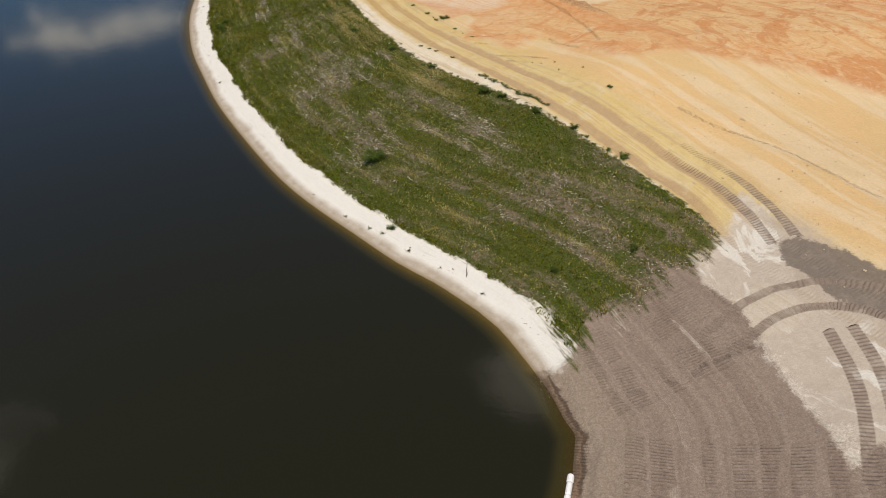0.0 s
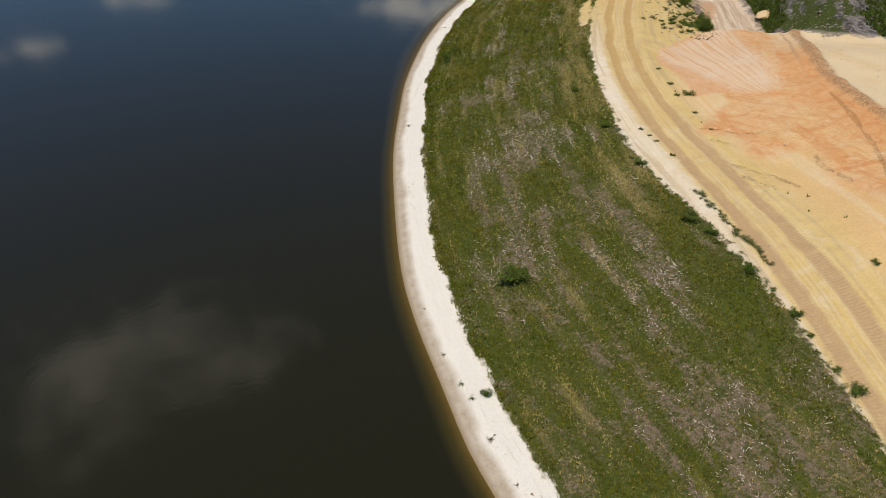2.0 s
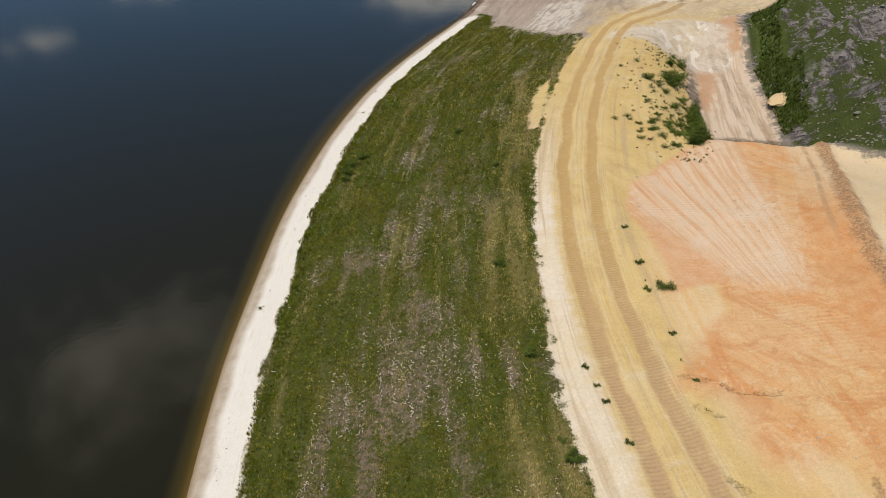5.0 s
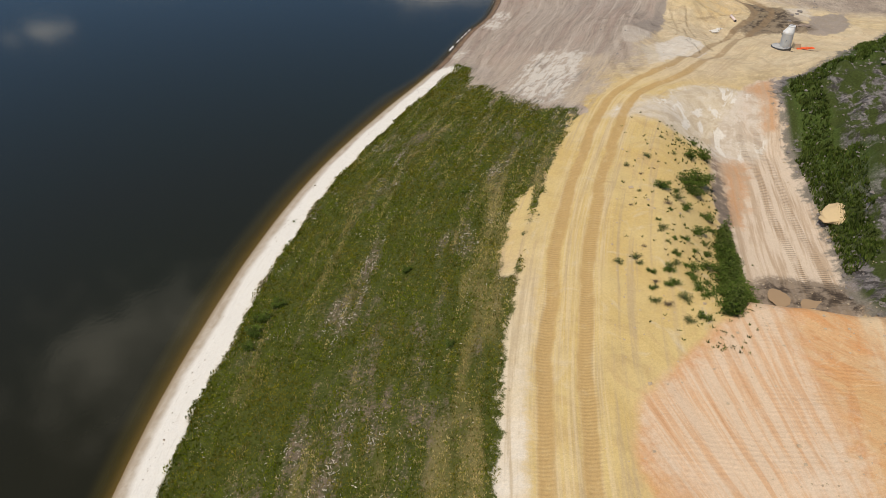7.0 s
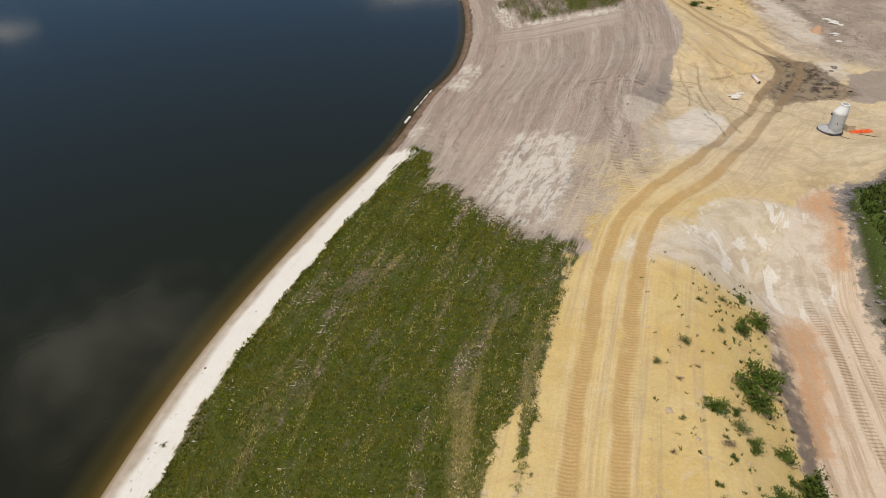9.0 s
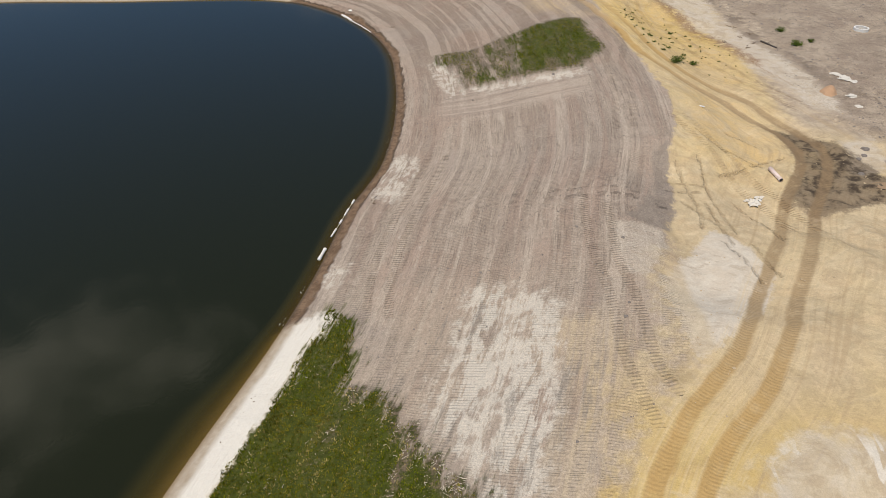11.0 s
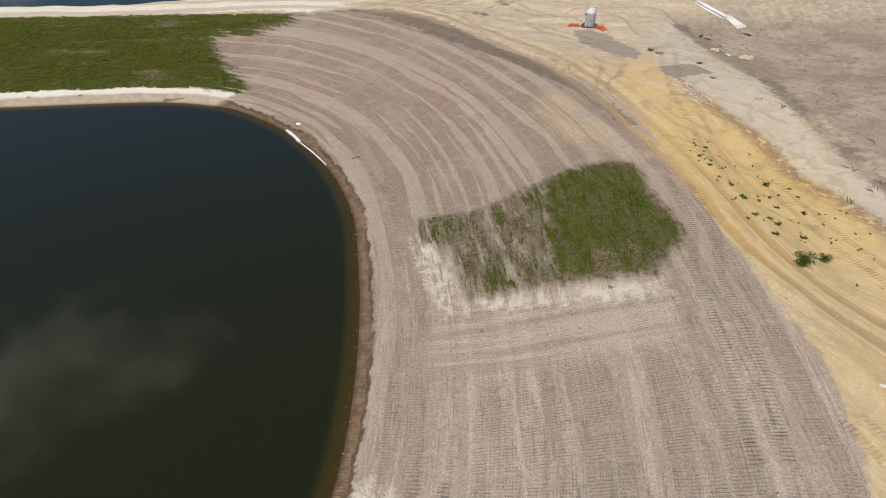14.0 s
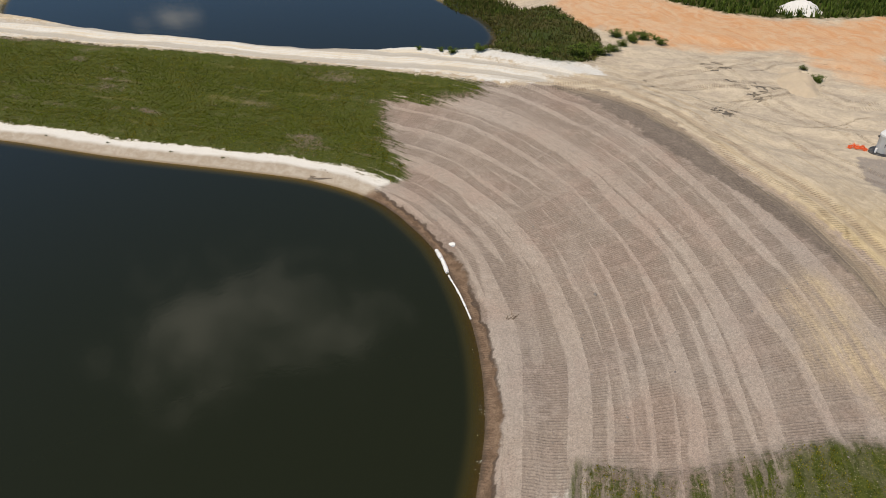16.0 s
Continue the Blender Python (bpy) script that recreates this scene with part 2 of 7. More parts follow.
PALE_FAN = [(20, 206.1), (21.5, 205.7), (23.3, 201.2), (23.5, 199.3), (22.2, 196.1), (20, 192.3), (17, 189.3), (14.6, 186.9), (14.3, 188.3), (14.2, 190.7), (13.7, 196), (14.1, 197.7), (16.6, 200.8)]
PALE_WEST = [(-0.9, 198.6), (4.4, 196.4), (5.9, 193), (5.2, 188), (4.4, 181), (2.8, 175), (-0.6, 179), (-3.4, 184.5), (-2.2, 191), (-1.4, 195)]
PALE_BANK = [(-11.4, 225.6), (-8.6, 224.9), (-8.6, 219), (-10.6, 215.6), (-12.2, 217.2)]
PALE_BANK_2 = [(-14.7, 203.6), (-13, 203.4), (-13.4, 200.4), (-14.6, 200.8)]
PALE_PATCH = [(-9.2, 256.2), (-7.1, 253.7), (-5.3, 248.4), (-3.7, 242.8), (-5.1, 242.3), (-6.7, 246.3), (-8.6, 251.6)]
PALE_CUT = [(9.6, 170.5), (13.5, 170), (18, 169), (22.8, 168), (27.4, 171), (28, 178), (24, 181), (19.5, 180.6), (14.5, 176), (10.8, 172.8)]
PALE_BAND = [(-4.4, 244), (-0.3, 244.3), (4.4, 244.1), (11.5, 243), (11.5, 241.2), (4.2, 242.2), (-0.4, 242.8)]
YELLOW_TINT = [(5.6, 193), (8.6, 193), (10.4, 190.4), (12, 185.4), (13.5, 183), (9, 174), (6, 173), (4.6, 180)]
YELLOW_TINT_2 = [(4.2, 280.3), (7.5, 278.9), (10.6, 271), (13.7, 263.9), (12.3, 262.4), (9, 267.8), (5.5, 270)]
PALE_START = [(20.2, 41.6), (20, 46.4), (24.5, 48.8), (28, 53), (27.6, 46.4), (26, 44), (25.4, 41.4), (23, 42)]
PALE_START_2 = [(20, 37.3), (22.1, 36.9), (24.8, 37.7), (25.6, 36.6), (25.4, 33), (23.6, 29), (21.4, 27), (18.2, 25.6), (18.7, 28.7), (19.4, 32.8)]
PALE_EAST = [(24, 307.7), (22, 292), (21.8, 286), (24.7, 278.2), (28.9, 269.5), (31.5, 261.9), (35, 252), (37, 240), (40, 234), (43, 236), (41.4, 250), (37.6, 261), (36.2, 272), (35.3, 288.6), (31, 304), (28, 314)]
BERM_GOLD = [(17.4, 291.4), (20.9, 290.6), (23.6, 276.7), (27.5, 269.3), (28.6, 263.5), (32, 254), (33, 244), (29, 240), (25, 246), (22, 254), (20.1, 263.8), (17, 271.7), (15.6, 282)]
GREY_STREAK = [(20.6, 288), (26.6, 293), (28.8, 291), (24, 286), (21.7, 284)]
RUST_EDGE = [(22.3, 283), (24, 277), (26, 273.7), (27.7, 270), (29, 268), (29.8, 263.7), (31.1, 260.8), (32.7, 257.4), (35.4, 250)]
BERM_FOOT = [(29.6, 313), (32, 307), (34.6, 300), (35.8, 291), (36.2, 284), (37, 277), (37.8, 270), (38.2, 264), (40, 256), (43, 247), (46, 241)]
MUD_CROSS = [(29.4, 213.6), (31, 217), (32.8, 222.5), (32.6, 229.6), (34.9, 229), (38, 226), (40, 220.6), (41.4, 215), (36.5, 212.6), (31, 210.6)]
MUD_EAST = [(40, 213.4), (42.5, 222.6), (45.2, 224), (48, 225.5), (47, 217), (43, 213)]
PALE_STREAK = [(40, 226.6), (42.4, 227.9), (42.5, 222.7), (40.7, 220.1), (38.2, 219), (38.4, 222.6)]
MUD_CUT = [(22, 140.6), (22.4, 144.8), (24.2, 146.8), (28.5, 146.6), (31, 146.2), (31.2, 141.6), (27, 141), (23.4, 140.8)]
MUD_START = [(26.3, 45.8), (28.1, 45.3), (30.2, 41.8), (31.6, 37), (30.4, 33.4), (28, 34.8), (26.6, 36.8), (26.2, 40.3), (26, 42.8)]
DARK_CUT = [(21.0, 163), (22, 162.4), (21.6, 151), (20.6, 151)]
RUST_CUT_2 = [(25.3, 180), (29.4, 184), (29, 174.4), (25.1, 173.6)]
SPOIL = [(29.6, 184), (29.4, 176), (30.2, 168), (30.4, 153), (31, 141.6), (40, 134), (80, 140), (84, 216), (62, 224), (47, 208), (36.5, 187.5)]
EAST_FLAT = [(40, 236), (47, 226), (70, 226), (130, 240), (130, 330), (58, 318), (36, 318), (27, 312), (33, 294), (37, 280), (40, 262)]
CLAY_NORTH = [(-32, 355), (-27.5, 342), (-22.5, 341), (-11, 336.5), (5.7, 339), (11, 334), (15.5, 328), (19, 328), (21, 333), (18.4, 341), (26, 353), (38, 366), (90, 386), (90, 420), (20, 362), (7.8, 357), (-2.8, 356), (-14.3, 360)]
SHORE2 = [(-124, 318), (-108, 314.6), (-94, 314.8), (-80, 316.2), (-65, 317.6), (-52, 320.4), (-45, 325), (-40.5, 332), (-39.4, 339), (-44, 347), (-52, 354), (-62, 361), (-90, 374), (-130, 372), (-142, 345)]
WEEDS2 = [(-43, 324), (-32, 321.6), (-24, 320.6), (-20.4, 327), (-21.8, 337), (-29.7, 347), (-48, 366), (-58, 372), (-54, 355), (-44, 348), (-39, 339), (-40, 331)]
BARE_STRIP = [(2.5, 153), (1.4, 150.4), (1.1, 146.2), (1.0, 141), (1.6, 137.6), (2.6, 138.4), (2.9, 145.6)]

# single passes of tracked machines: the middle line, and half the gap between its two tracks
TRACKS = [
    ([(16.6, 38), (20.2, 39.4), (22.2, 39.8), (24.6, 39.6), (27, 38.5), (28.9, 36.1), (30, 33)], 1.3),
    ([(24.95, 35.9), (24.5, 34), (23.9, 32), (22.9, 29.7), (21.4, 27.3), (18.6, 23.4)], 0.8),
    ([(26, 62), (27.6, 55), (27.8, 50), (27.2, 45.4)], 0.95),
    ([(9, 211), (8.9, 207.6), (9, 201.3), (9.6, 194.7), (9.7, 188.5), (10.3, 184.6), (11, 181)], 0.0),
    ([(10.9, 209), (10.9, 206.1), (10.8, 199.5), (11.5, 194.5), (11.7, 190.3), (11.9, 186.6), (12.9, 183.8)], 0.0),
    ([(-8.9, 196), (-9.4, 203), (-8.6, 211), (-7.4, 218), (-6, 226)], 0.95),
    ([(14.6, 224), (15.6, 234), (15.6, 243), (16.8, 250), (16.4, 258)], 0.95),
    ([(28.4, 143), (28, 150), (27.2, 158), (27, 166), (25.8, 174)], 0.95),
    ([(12, 312), (4, 318), (-3, 327), (-8, 333)], 0.95),
    ([(20.6, 228), (23.6, 222), (27.4, 214), (29.6, 206)], 0.95),
    ([(27, 262), (29.4, 252), (33, 243), (38, 235)], 0.95),
    ([(24.6, 300), (22, 286), (21.6, 272), (23, 262)], 0.95),
    ([(16.5, 300), (10, 303), (2, 311), (-6, 314)], 0.95),
    ([(-3.2, 310.8), (-0.7, 317.4), (1.6, 320.1), (5, 322.6)], 0.7),
    ([(-13.7, 320.1), (-9.1, 326.3), (-2.6, 329.9), (4.1, 335.2)], 0.95),
    ([(-12.9, 313.2), (-7.2, 321.5), (-0.2, 323.3), (7.5, 324.9), (11.9, 321.5), (15.8, 322.1)], 0.9),
    ([(-32.7, 312.8), (-25, 312.5), (-18.1, 314.4), (-12.1, 318.5)], 0.9),
    ([(-11.5, 313), (-5.6, 307.8), (0.1, 298.4), (5.4, 293.4), (8.9, 288), (13, 279)], 0.9),
]
# scraped furrows and small broken steps in the sand and clay
FURROWS = [
    [(29.4, 67.4), (31.2, 63.7), (33.8, 60.6), (35.7, 57), (36.6, 51.9), (37.7, 47.5)],
    [(15.1, 99.3), (17.4, 99.2), (18.5, 98.3), (21, 98.4)], [(15.8, 96.9), (17.5, 96.1)], [(17.1, 91.7), (18.4, 90.4), (19.3, 89.6)],
    [(17.6, 89.4), (18.8, 88), (19.9, 86.7)], [(20, 89.4), (21.1, 87.9), (22, 86.5)], [(24.3, 92), (24.4, 89.9), (25, 88.4), (25.9, 86.1)],
    [(40.6, 99.4), (45.4, 89.6), (52.3, 81.5), (57.3, 79.4)], [(28.3, 104.9), (29, 92.4), (28.6, 86)], [(64.9, 90.3), (62.9, 83.3), (64.4, 79.5)],
    [(23.5, 217.6), (25.9, 218.6), (29.4, 221.1), (31.7, 222.1)], [(17.8, 215.1), (21.3, 215.2)], [(17.3, 213), (21, 214.1)],
    [(21.6, 219.6), (21.8, 213.3), (22.5, 205.9)], [(25.1, 222), (28.4, 219.7)], [(23.3, 204.4), (23.6, 201.4), (24.1, 199.3)],
    [(20.6, 204.6), (21.6, 201.6), (22.4, 198.6)], [(18.6, 211.7), (21.1, 207.5)], [(21, 212.1), (21.4, 203.9)], [(19, 218), (20, 211), (19.4, 206.6)],
    [(24.2, 213.4), (26, 209.4), (26.6, 206)], [(26.4, 226.6), (29.4, 224.4)], [(22.4, 224.6), (25, 221.4)],
    [(-10, 318), (-3, 322), (4, 324)], [(-6, 316), (2, 320), (10, 327)], [(-2, 313.6), (6, 312.6), (14, 318)], [(0, 328), (8, 336), (15, 333)],
    [(16, 318), (20, 312), (21, 304)], [(8, 316), (13, 311), (17, 307)], [(-12, 322), (-4, 328), (1, 333)],
]
shore_line = smooth_line(SHORE, 2.5, True)
shore2_line = smooth_line(SHORE2, 2.5, True)
road_line = smooth_line(ROAD, 2.0)


def area_distance(x, y, points):
    """Distance to an area's edge, positive inside it, and -60 far outside."""
    line = smooth_line(points, 3.0, True)
    x0, y0, x1, y1 = line[:, 0].min() - 30, line[:, 1].min() - 30, line[:, 0].max() + 30, line[:, 1].max() + 30
    close = (x > x0) & (x < x1) & (y > y0) & (y < y1)
    out = np.full(x.shape, -60.0)
    out[close] = edge_distance(x[close], y[close], line)
    return out


def edge_distance(x, y, line):
    """The same, from a closed line."""
    d, _ = near_line(x, y, line, True)
    inside = np.zeros(x.shape, bool)
    for (x0, y0), (x1, y1) in zip(line, np.roll(line, -1, 0)):
        if y0 != y1:
            inside ^= ((y0 > y) != (y1 > y)) & (x < (x1 - x0) * (y - y0) / (y1 - y0) + x0)
    return np.where(inside, np.abs(d), -np.abs(d))


def line_distance(x, y, points, fine, square=False):
    """Distance and arc length from a line, far off 60 and 0; square cuts its ends off."""
    line = smooth_line(points, fine)
    close = (x > line[:, 0].min() - 12) & (x < line[:, 0].max() + 12) & (y > line[:, 1].min() - 12) & (y < line[:, 1].max() + 12)
    far, along = np.full(x.shape, 60.0), np.zeros(x.shape)
    lat, arc = near_line(x[close], y[close], line)
    far[close], along[close] = np.abs(lat), arc
    if square:
        far[close] = np.where((arc < 0.01) | (arc > (arc.max() if len(arc) else 0) - 0.01), 60.0, far[close])
    return far, along


def lattice(x, y, seed):
    """Smooth value noise in -1..1."""
    xi, yi = np.floor(x).astype(np.int64), np.floor(y).astype(np.int64)
    fx, fy = x - xi, y - yi
    fx, fy = fx * fx * (3 - 2 * fx), fy * fy * (3 - 2 * fy)

    def rnd(a, b):
        h = (a * 374761393 + b * 668265263 + seed * 974634777) & 0x7FFFFFFF
        h = ((h ^ (h >> 13)) * 1274126177) & 0x7FFFFFFF
        return ((h ^ (h >> 16)) & 0xFFFF) / 32767.5 - 1
    return (rnd(xi, yi) * (1 - fx) + rnd(xi + 1, yi) * fx) * (1 - fy) + (rnd(xi, yi + 1) * (1 - fx) + rnd(xi + 1, yi + 1) * fx) * fy


def rough(x, y, size, octaves, seed):
    return sum(lattice(x / size * 2 ** k, y / size * 2 ** k, seed + k) / 2 ** k for k in range(octaves))


def survey(x, y):
    """Everything known of the ground at places: height, distances and areas."""
    x, y = np.asarray(x, float), np.asarray(y, float)
    d, s = near_line(x, y, shore_line, True)
    rd, rs = near_line(x, y, road_line)
    d2, _ = near_line(x, y, shore2_line, True)
    grass = np.maximum.reduce([area_distance(x, y, a) for a in (GRASS_SLOPE, GRASS_PATCH, GRASS_NORTH)])
    grass = np.minimum(grass, d - 3.45 - 0.28 * lattice(s / 3, d * 0, 5))
    grass = np.minimum(grass, -area_distance(x, y, BARE_STRIP))
    gray = np.maximum(area_distance(x, y, GRAY_NORTH), area_distance(x, y, GRAY_SOUTH))
    pale = np.maximum.reduce([area_distance(x, y, a) for a in (PALE_WEST, PALE_BANK, PALE_BANK_2, PALE_PATCH, PALE_BAND)])
    yel = np.maximum(area_distance(x, y, YELLOW_TINT), area_distance(x, y, YELLOW_TINT_2))
    red = area_distance(x, y, RED_FACE)
    silt = np.maximum.reduce([area_distance(x, y, a) for a in (PALE_CUT, PALE_START, PALE_START_2, PALE_EAST, PALE_STREAK)])
    mud = np.maximum.reduce([area_distance(x, y, a) for a in (MUD_CROSS, MUD_CUT)])
    orange = np.maximum(area_distance(x, y, ORANGE), area_distance(x, y, CLAY_NORTH))
    spoil = area_distance(x, y, SPOIL)
    cut = area_distance(x, y, HAUL_CUT)
    gold, rust, fresh = np.maximum(area_distance(x, y, GOLD), area_distance(x, y, BERM_GOLD)), np.maximum(area_distance(x, y, RUST_CUT), area_distance(x, y, RUST_CUT_2)), np.maximum(area_distance(x, y, PALE_FAN), area_distance(x, y, SPIT))
    flat = area_distance(x, y, EAST_FLAT)
    lip, foot = near_line(x, y, smooth_line(RUST_EDGE, 1.5))[0], near_line(x, y, smooth_line(BERM_FOOT, 2.0))[0]
    weeds = np.maximum.reduce([area_distance(x, y, a) for a in (WEEDS2, WEEDS_NORTH, FAR_GREEN)])
    hillpale = area_distance(x, y, HILL_PALE)
    fan = area_distance(x, y, HILL_FAN)
    dark = np.maximum.reduce([area_distance(x, y, a) for a in (DARK_EDGE, DARK_NORTH, MUD_START, GREY_SEEP, GREY_STREAK, MUD_EAST, DARK_CUT)])
    chalk = np.maximum(area_distance(x, y, CHALK), area_distance(x, y, ROAD_NORTH))
    td, ts = np.full(x.shape, 9.0), np.zeros(x.shape)
    for points, half in TRACKS:
        lat, arc = line_distance(x, y, points, 1.0, True)
        lat = np.abs(lat - half)
        nearer = lat < td
        ts, td = np.where(nearer, arc, ts), np.where(nearer, lat, td)
    fd = np.full(x.shape, 9.0)
    for points in FURROWS:
        fd = np.minimum(fd, line_distance(x, y, points, 1.0)[0])
    ridge = near_line(x, y, smooth_line(RIDGE, 2.5))[0]
    # bare rows in the grass, along the slope
    middle = np.exp(-((d - 15) / 7.5) ** 2) * (1 - step(y, 118, 165)) * step(y, 44, 58) + 0.75 * np.exp(-((np.hypot((x + 2) / 7, (y - 251) / 9))) ** 2)
    middle = middle + 0.8 * (1 - step(y, 44, 56)) * step(d, 8, 14)
    bare = 0.62 * rough(d / 1.1, s / 8, 1.0, 4, 41) + 0.40 * rough(x, y, 5.0, 4, 47) + 0.46 * middle - 0.50
    bare = bare + (0.14 * (1 - step(x, -4, 9)) + 0.25 * rough(x / 1.2, y / 6, 1.0, 3, 97)) * ((y > 240) & (y < 266))
    bare = bare - 0.25 * step(y, 272, 284)
    dry = 0.55 * np.exp(-((grass - 2.0) / 2.2) ** 2) * step(d, 12, 16) * step(y, 74, 90) * (1 - step(y, 150, 172)) + 0.5 * rough(d / 0.9, s / 10, 1.0, 3, 53) - 0.1
    bare = bare + 0.9 * (1 - step(grass, -0.5, 2.2)) * step(d, 6, 9) * np.maximum(step(y, 165, 180), 1 - step(y, 44, 56))
    z = base_height(x, y, d)
    z = np.minimum(z, np.interp(d2, [-12, -2, 0, 1, 5, 12], [0.0, 1.2, POND2, POND2 + 0.3, 9, 99]))
    land = step(d, 0.5, 4)
    z = z + land * 0.10 * rough(x, y, 4.0, 3, 11) + land * step(d, 26, 40) * 0.35 * rough(x, y, 22.0, 2, 17)
    z = z + step(spoil, 0, 5) * (1.6 * rough(x, y, 7.0, 4, 23) + 1.2 * np.abs(rough(x * 0.8 + y * 0.7, y * 0.35 - x * 0.3, 1.9, 3, 29)))
    z = z + step(orange, -0.5, 2) * 0.07 * rough(x + (y - 110) * 0.2, y * 0.12, 1.8, 2, 31)
    z = z + step(mud, -0.5, 1.5) * 0.2 * rough(x, y, 1.6, 3, 37)
    churned = step(y, 176, 188) * (1 - step(y, 234, 242)) * step(x, 11, 15) * (1 - step(x, 48, 58)) * (1 - step(gray, -1, 0.5)) * (1 - step(spoil, -1, 2))
    z = z - churned * (0.5 * np.abs(rough(x + 0.4 * y, y * 0.5 - 0.2 * x, 6.0, 2, 61)) + 0.08 * np.abs(rough(x, y, 1.8, 3, 63))) * (1 - 0.7 * step(fresh, -0.5, 1.5))
    north = step(y, 296, 306) * (1 - step(y, 336, 346)) * step(x, -28, -20) * (1 - step(x, 24, 34))
    z = z - north * (0.5 * np.abs(rough(x * 0.3 + 0.2 * y, y, 5.0, 2, 65)) + 0.06 * np.abs(rough(x, y, 1.6, 2, 67)))
    # the windrow along the edge of the fill, blade furrows down its face, furrows in the sand
    z = z + step(y, 90, 97) * (1 - step(y, 139, 143)) * 0.55 * np.exp(-((np.abs(ridge - 0.3)) / 0.75) ** 2) * (1 + 0.4 * rough(x, y, 1.5, 2, 131)) + 0.14 * np.exp(-((ridge - 2.2) / 0.5) ** 2) * (1 - step(y, 139, 143))
    turn, reach = np.arctan2(x - 25.3, y - 100.0), np.hypot(x - 25.3, y - 100.0)
    z = z + step(fan, -1.0, 2.0) * (0.07 * rough(turn * 24, reach / 14, 1.0, 2, 137))
    z = z - 0.07 * np.exp(-(fd / 0.35) ** 2)
    # the wet ledge and its low scarp under the graded bank
    shelf = step(gray, -1, 1) * (1 - step(grass, -1, 0)) * (1 - step(d, 3, 6)) * np.maximum(step(y, 200, 214), 1 - step(y, 38, 44))
    z = z + shelf * (0.22 * step(d + 0.35 * lattice(s / 1.6, d * 0, 9), 1.0, 1.35) - 0.12 * step(d, 0.2, 0.9))
    # wheel ruts and the windrows beside them
    on_road = step(rs, 20, 40) * (1 - step(rs, 480, 520))
    rut = np.exp(-((np.abs(rd) - 1.35) / 0.5) ** 2)
    z = z + on_road * (-0.16 * rut + 0.10 * np.exp(-((np.abs(rd) - 3.1) / 0.6) ** 2))
    # grass stands on a lip over the beach
    z = z + 0.12 * step(grass, 0, 0.6) + 0.16 * step(d, 1.0, 1.6) - 0.16 * step(d, 3.6, 4.6) * (1 - step(grass, -1, 0))
    return dict(d=d, s=s, rd=rd, rs=rs, d2=d2, grass=grass, gray=gray, pale=pale, mud=mud, orange=orange, spoil=spoil, cut=cut,
                flat=flat, weeds=weeds, hillpale=hillpale, fan=fan, dark=dark, chalk=chalk, silt=silt, gold=gold, rust=rust, lip=lip, foot=foot, fresh=fresh, td=td, ts=ts, fd=fd, ridge=ridge, yel=yel, red=red, bare=bare, dry=dry, z=z)


POND2 = 2.2


def lines(*runs):
    out = []
    for a, b, n in runs:
        out += list(np.linspace(a, b, n, endpoint=False))
    return np.array(out)


xs = lines((-4000, -600, 6), (-600, -140, 24), (-140, -50, 54), (-50, -28, 40), (-28, 46, 250), (46, 92, 46), (92, 300, 20), (300, 900, 20), (900, 4001, 8))
ys = lines((-4000, -400, 6), (-400, 0, 40), (0, 20, 14), (20, 332, 790), (332, 400, 90), (400, 600, 40), (600, 1200, 24), (1200, 4001, 10))
gx, gy = np.meshgrid(xs, ys)
land = survey(gx.ravel(), gy.ravel())


def numpy_mesh(name, co, loops, sizes, smooth=False):
    me = bpy.data.meshes.new(name)
    me.vertices.add(len(co))
    me.vertices.foreach_set("co", np.asarray(co, np.float32).ravel())
    me.loops.add(len(loops))
    me.loops.foreach_set("vertex_index", np.asarray(loops, np.int32))
    me.polygons.add(len(sizes))
    me.polygons.foreach_set("loop_start", np.r_[0, np.cumsum(sizes)[:-1]].astype(np.int32))
    me.polygons.foreach_set("use_smooth", np.full(len(sizes), smooth))
    me.update(calc_edges=True)
    return me


nx, ny = len(xs), len(ys)
ii = (np.arange(ny - 1)[:, None] * nx + np.arange(nx - 1)[None]).ravel()
quads = np.stack([ii, ii + 1, ii + nx + 1, ii + nx], 1)
ground_mesh = numpy_mesh("ground", np.stack([gx.ravel(), gy.ravel(), land["z"]], 1), quads.ravel(), np.full(len(quads), 4), True)
for key in ("d", "s", "rd", "rs", "grass", "gray", "pale", "mud", "orange", "spoil", "cut", "flat", "weeds", "d2",
            "hillpale", "fan", "dark", "chalk", "silt", "gold", "rust", "lip", "foot", "fresh", "td", "ts", "fd", "ridge", "yel", "red", "bare", "dry"):
    a = ground_mesh.attributes.new("g_" + key, "FLOAT", "POINT")
    v = land[key] if key in ("s", "rs", "ts") else np.clip(land[key], -60, 60)
    a.data.foreach_set("value", v.astype(np.float32))
bu, bv = 22 * np.arctan2(gx.ravel() - 25.3, gy.ravel() - 100.0), np.hypot(gx.ravel() - 25.3, gy.ravel() - 100.0)
flat_v = np.zeros(len(bu))
for key, a, b in (("pos", gx.ravel(), gy.ravel()), ("ds", land["d"], land["s"]), ("rr", land["rd"], land["rs"]), ("blade", bu, bv),
                  ("scrape", 0.72 * gx.ravel() + 0.70 * gy.ravel(), 0.72 * gy.ravel() - 0.70 * gx.ravel())):
    at_v = ground_mesh.attributes.new("v_" + key, "FLOAT_VECTOR", "POINT")
    at_v.data.foreach_set("vector", np.stack([a, b, land["z"] if key == "pos" else flat_v], 1).astype(np.float32).ravel())
ground = tagged(new("ground", ground_mesh), "bare graded earth, sand and mown grass round a dug pond", "ground", kind="structure")


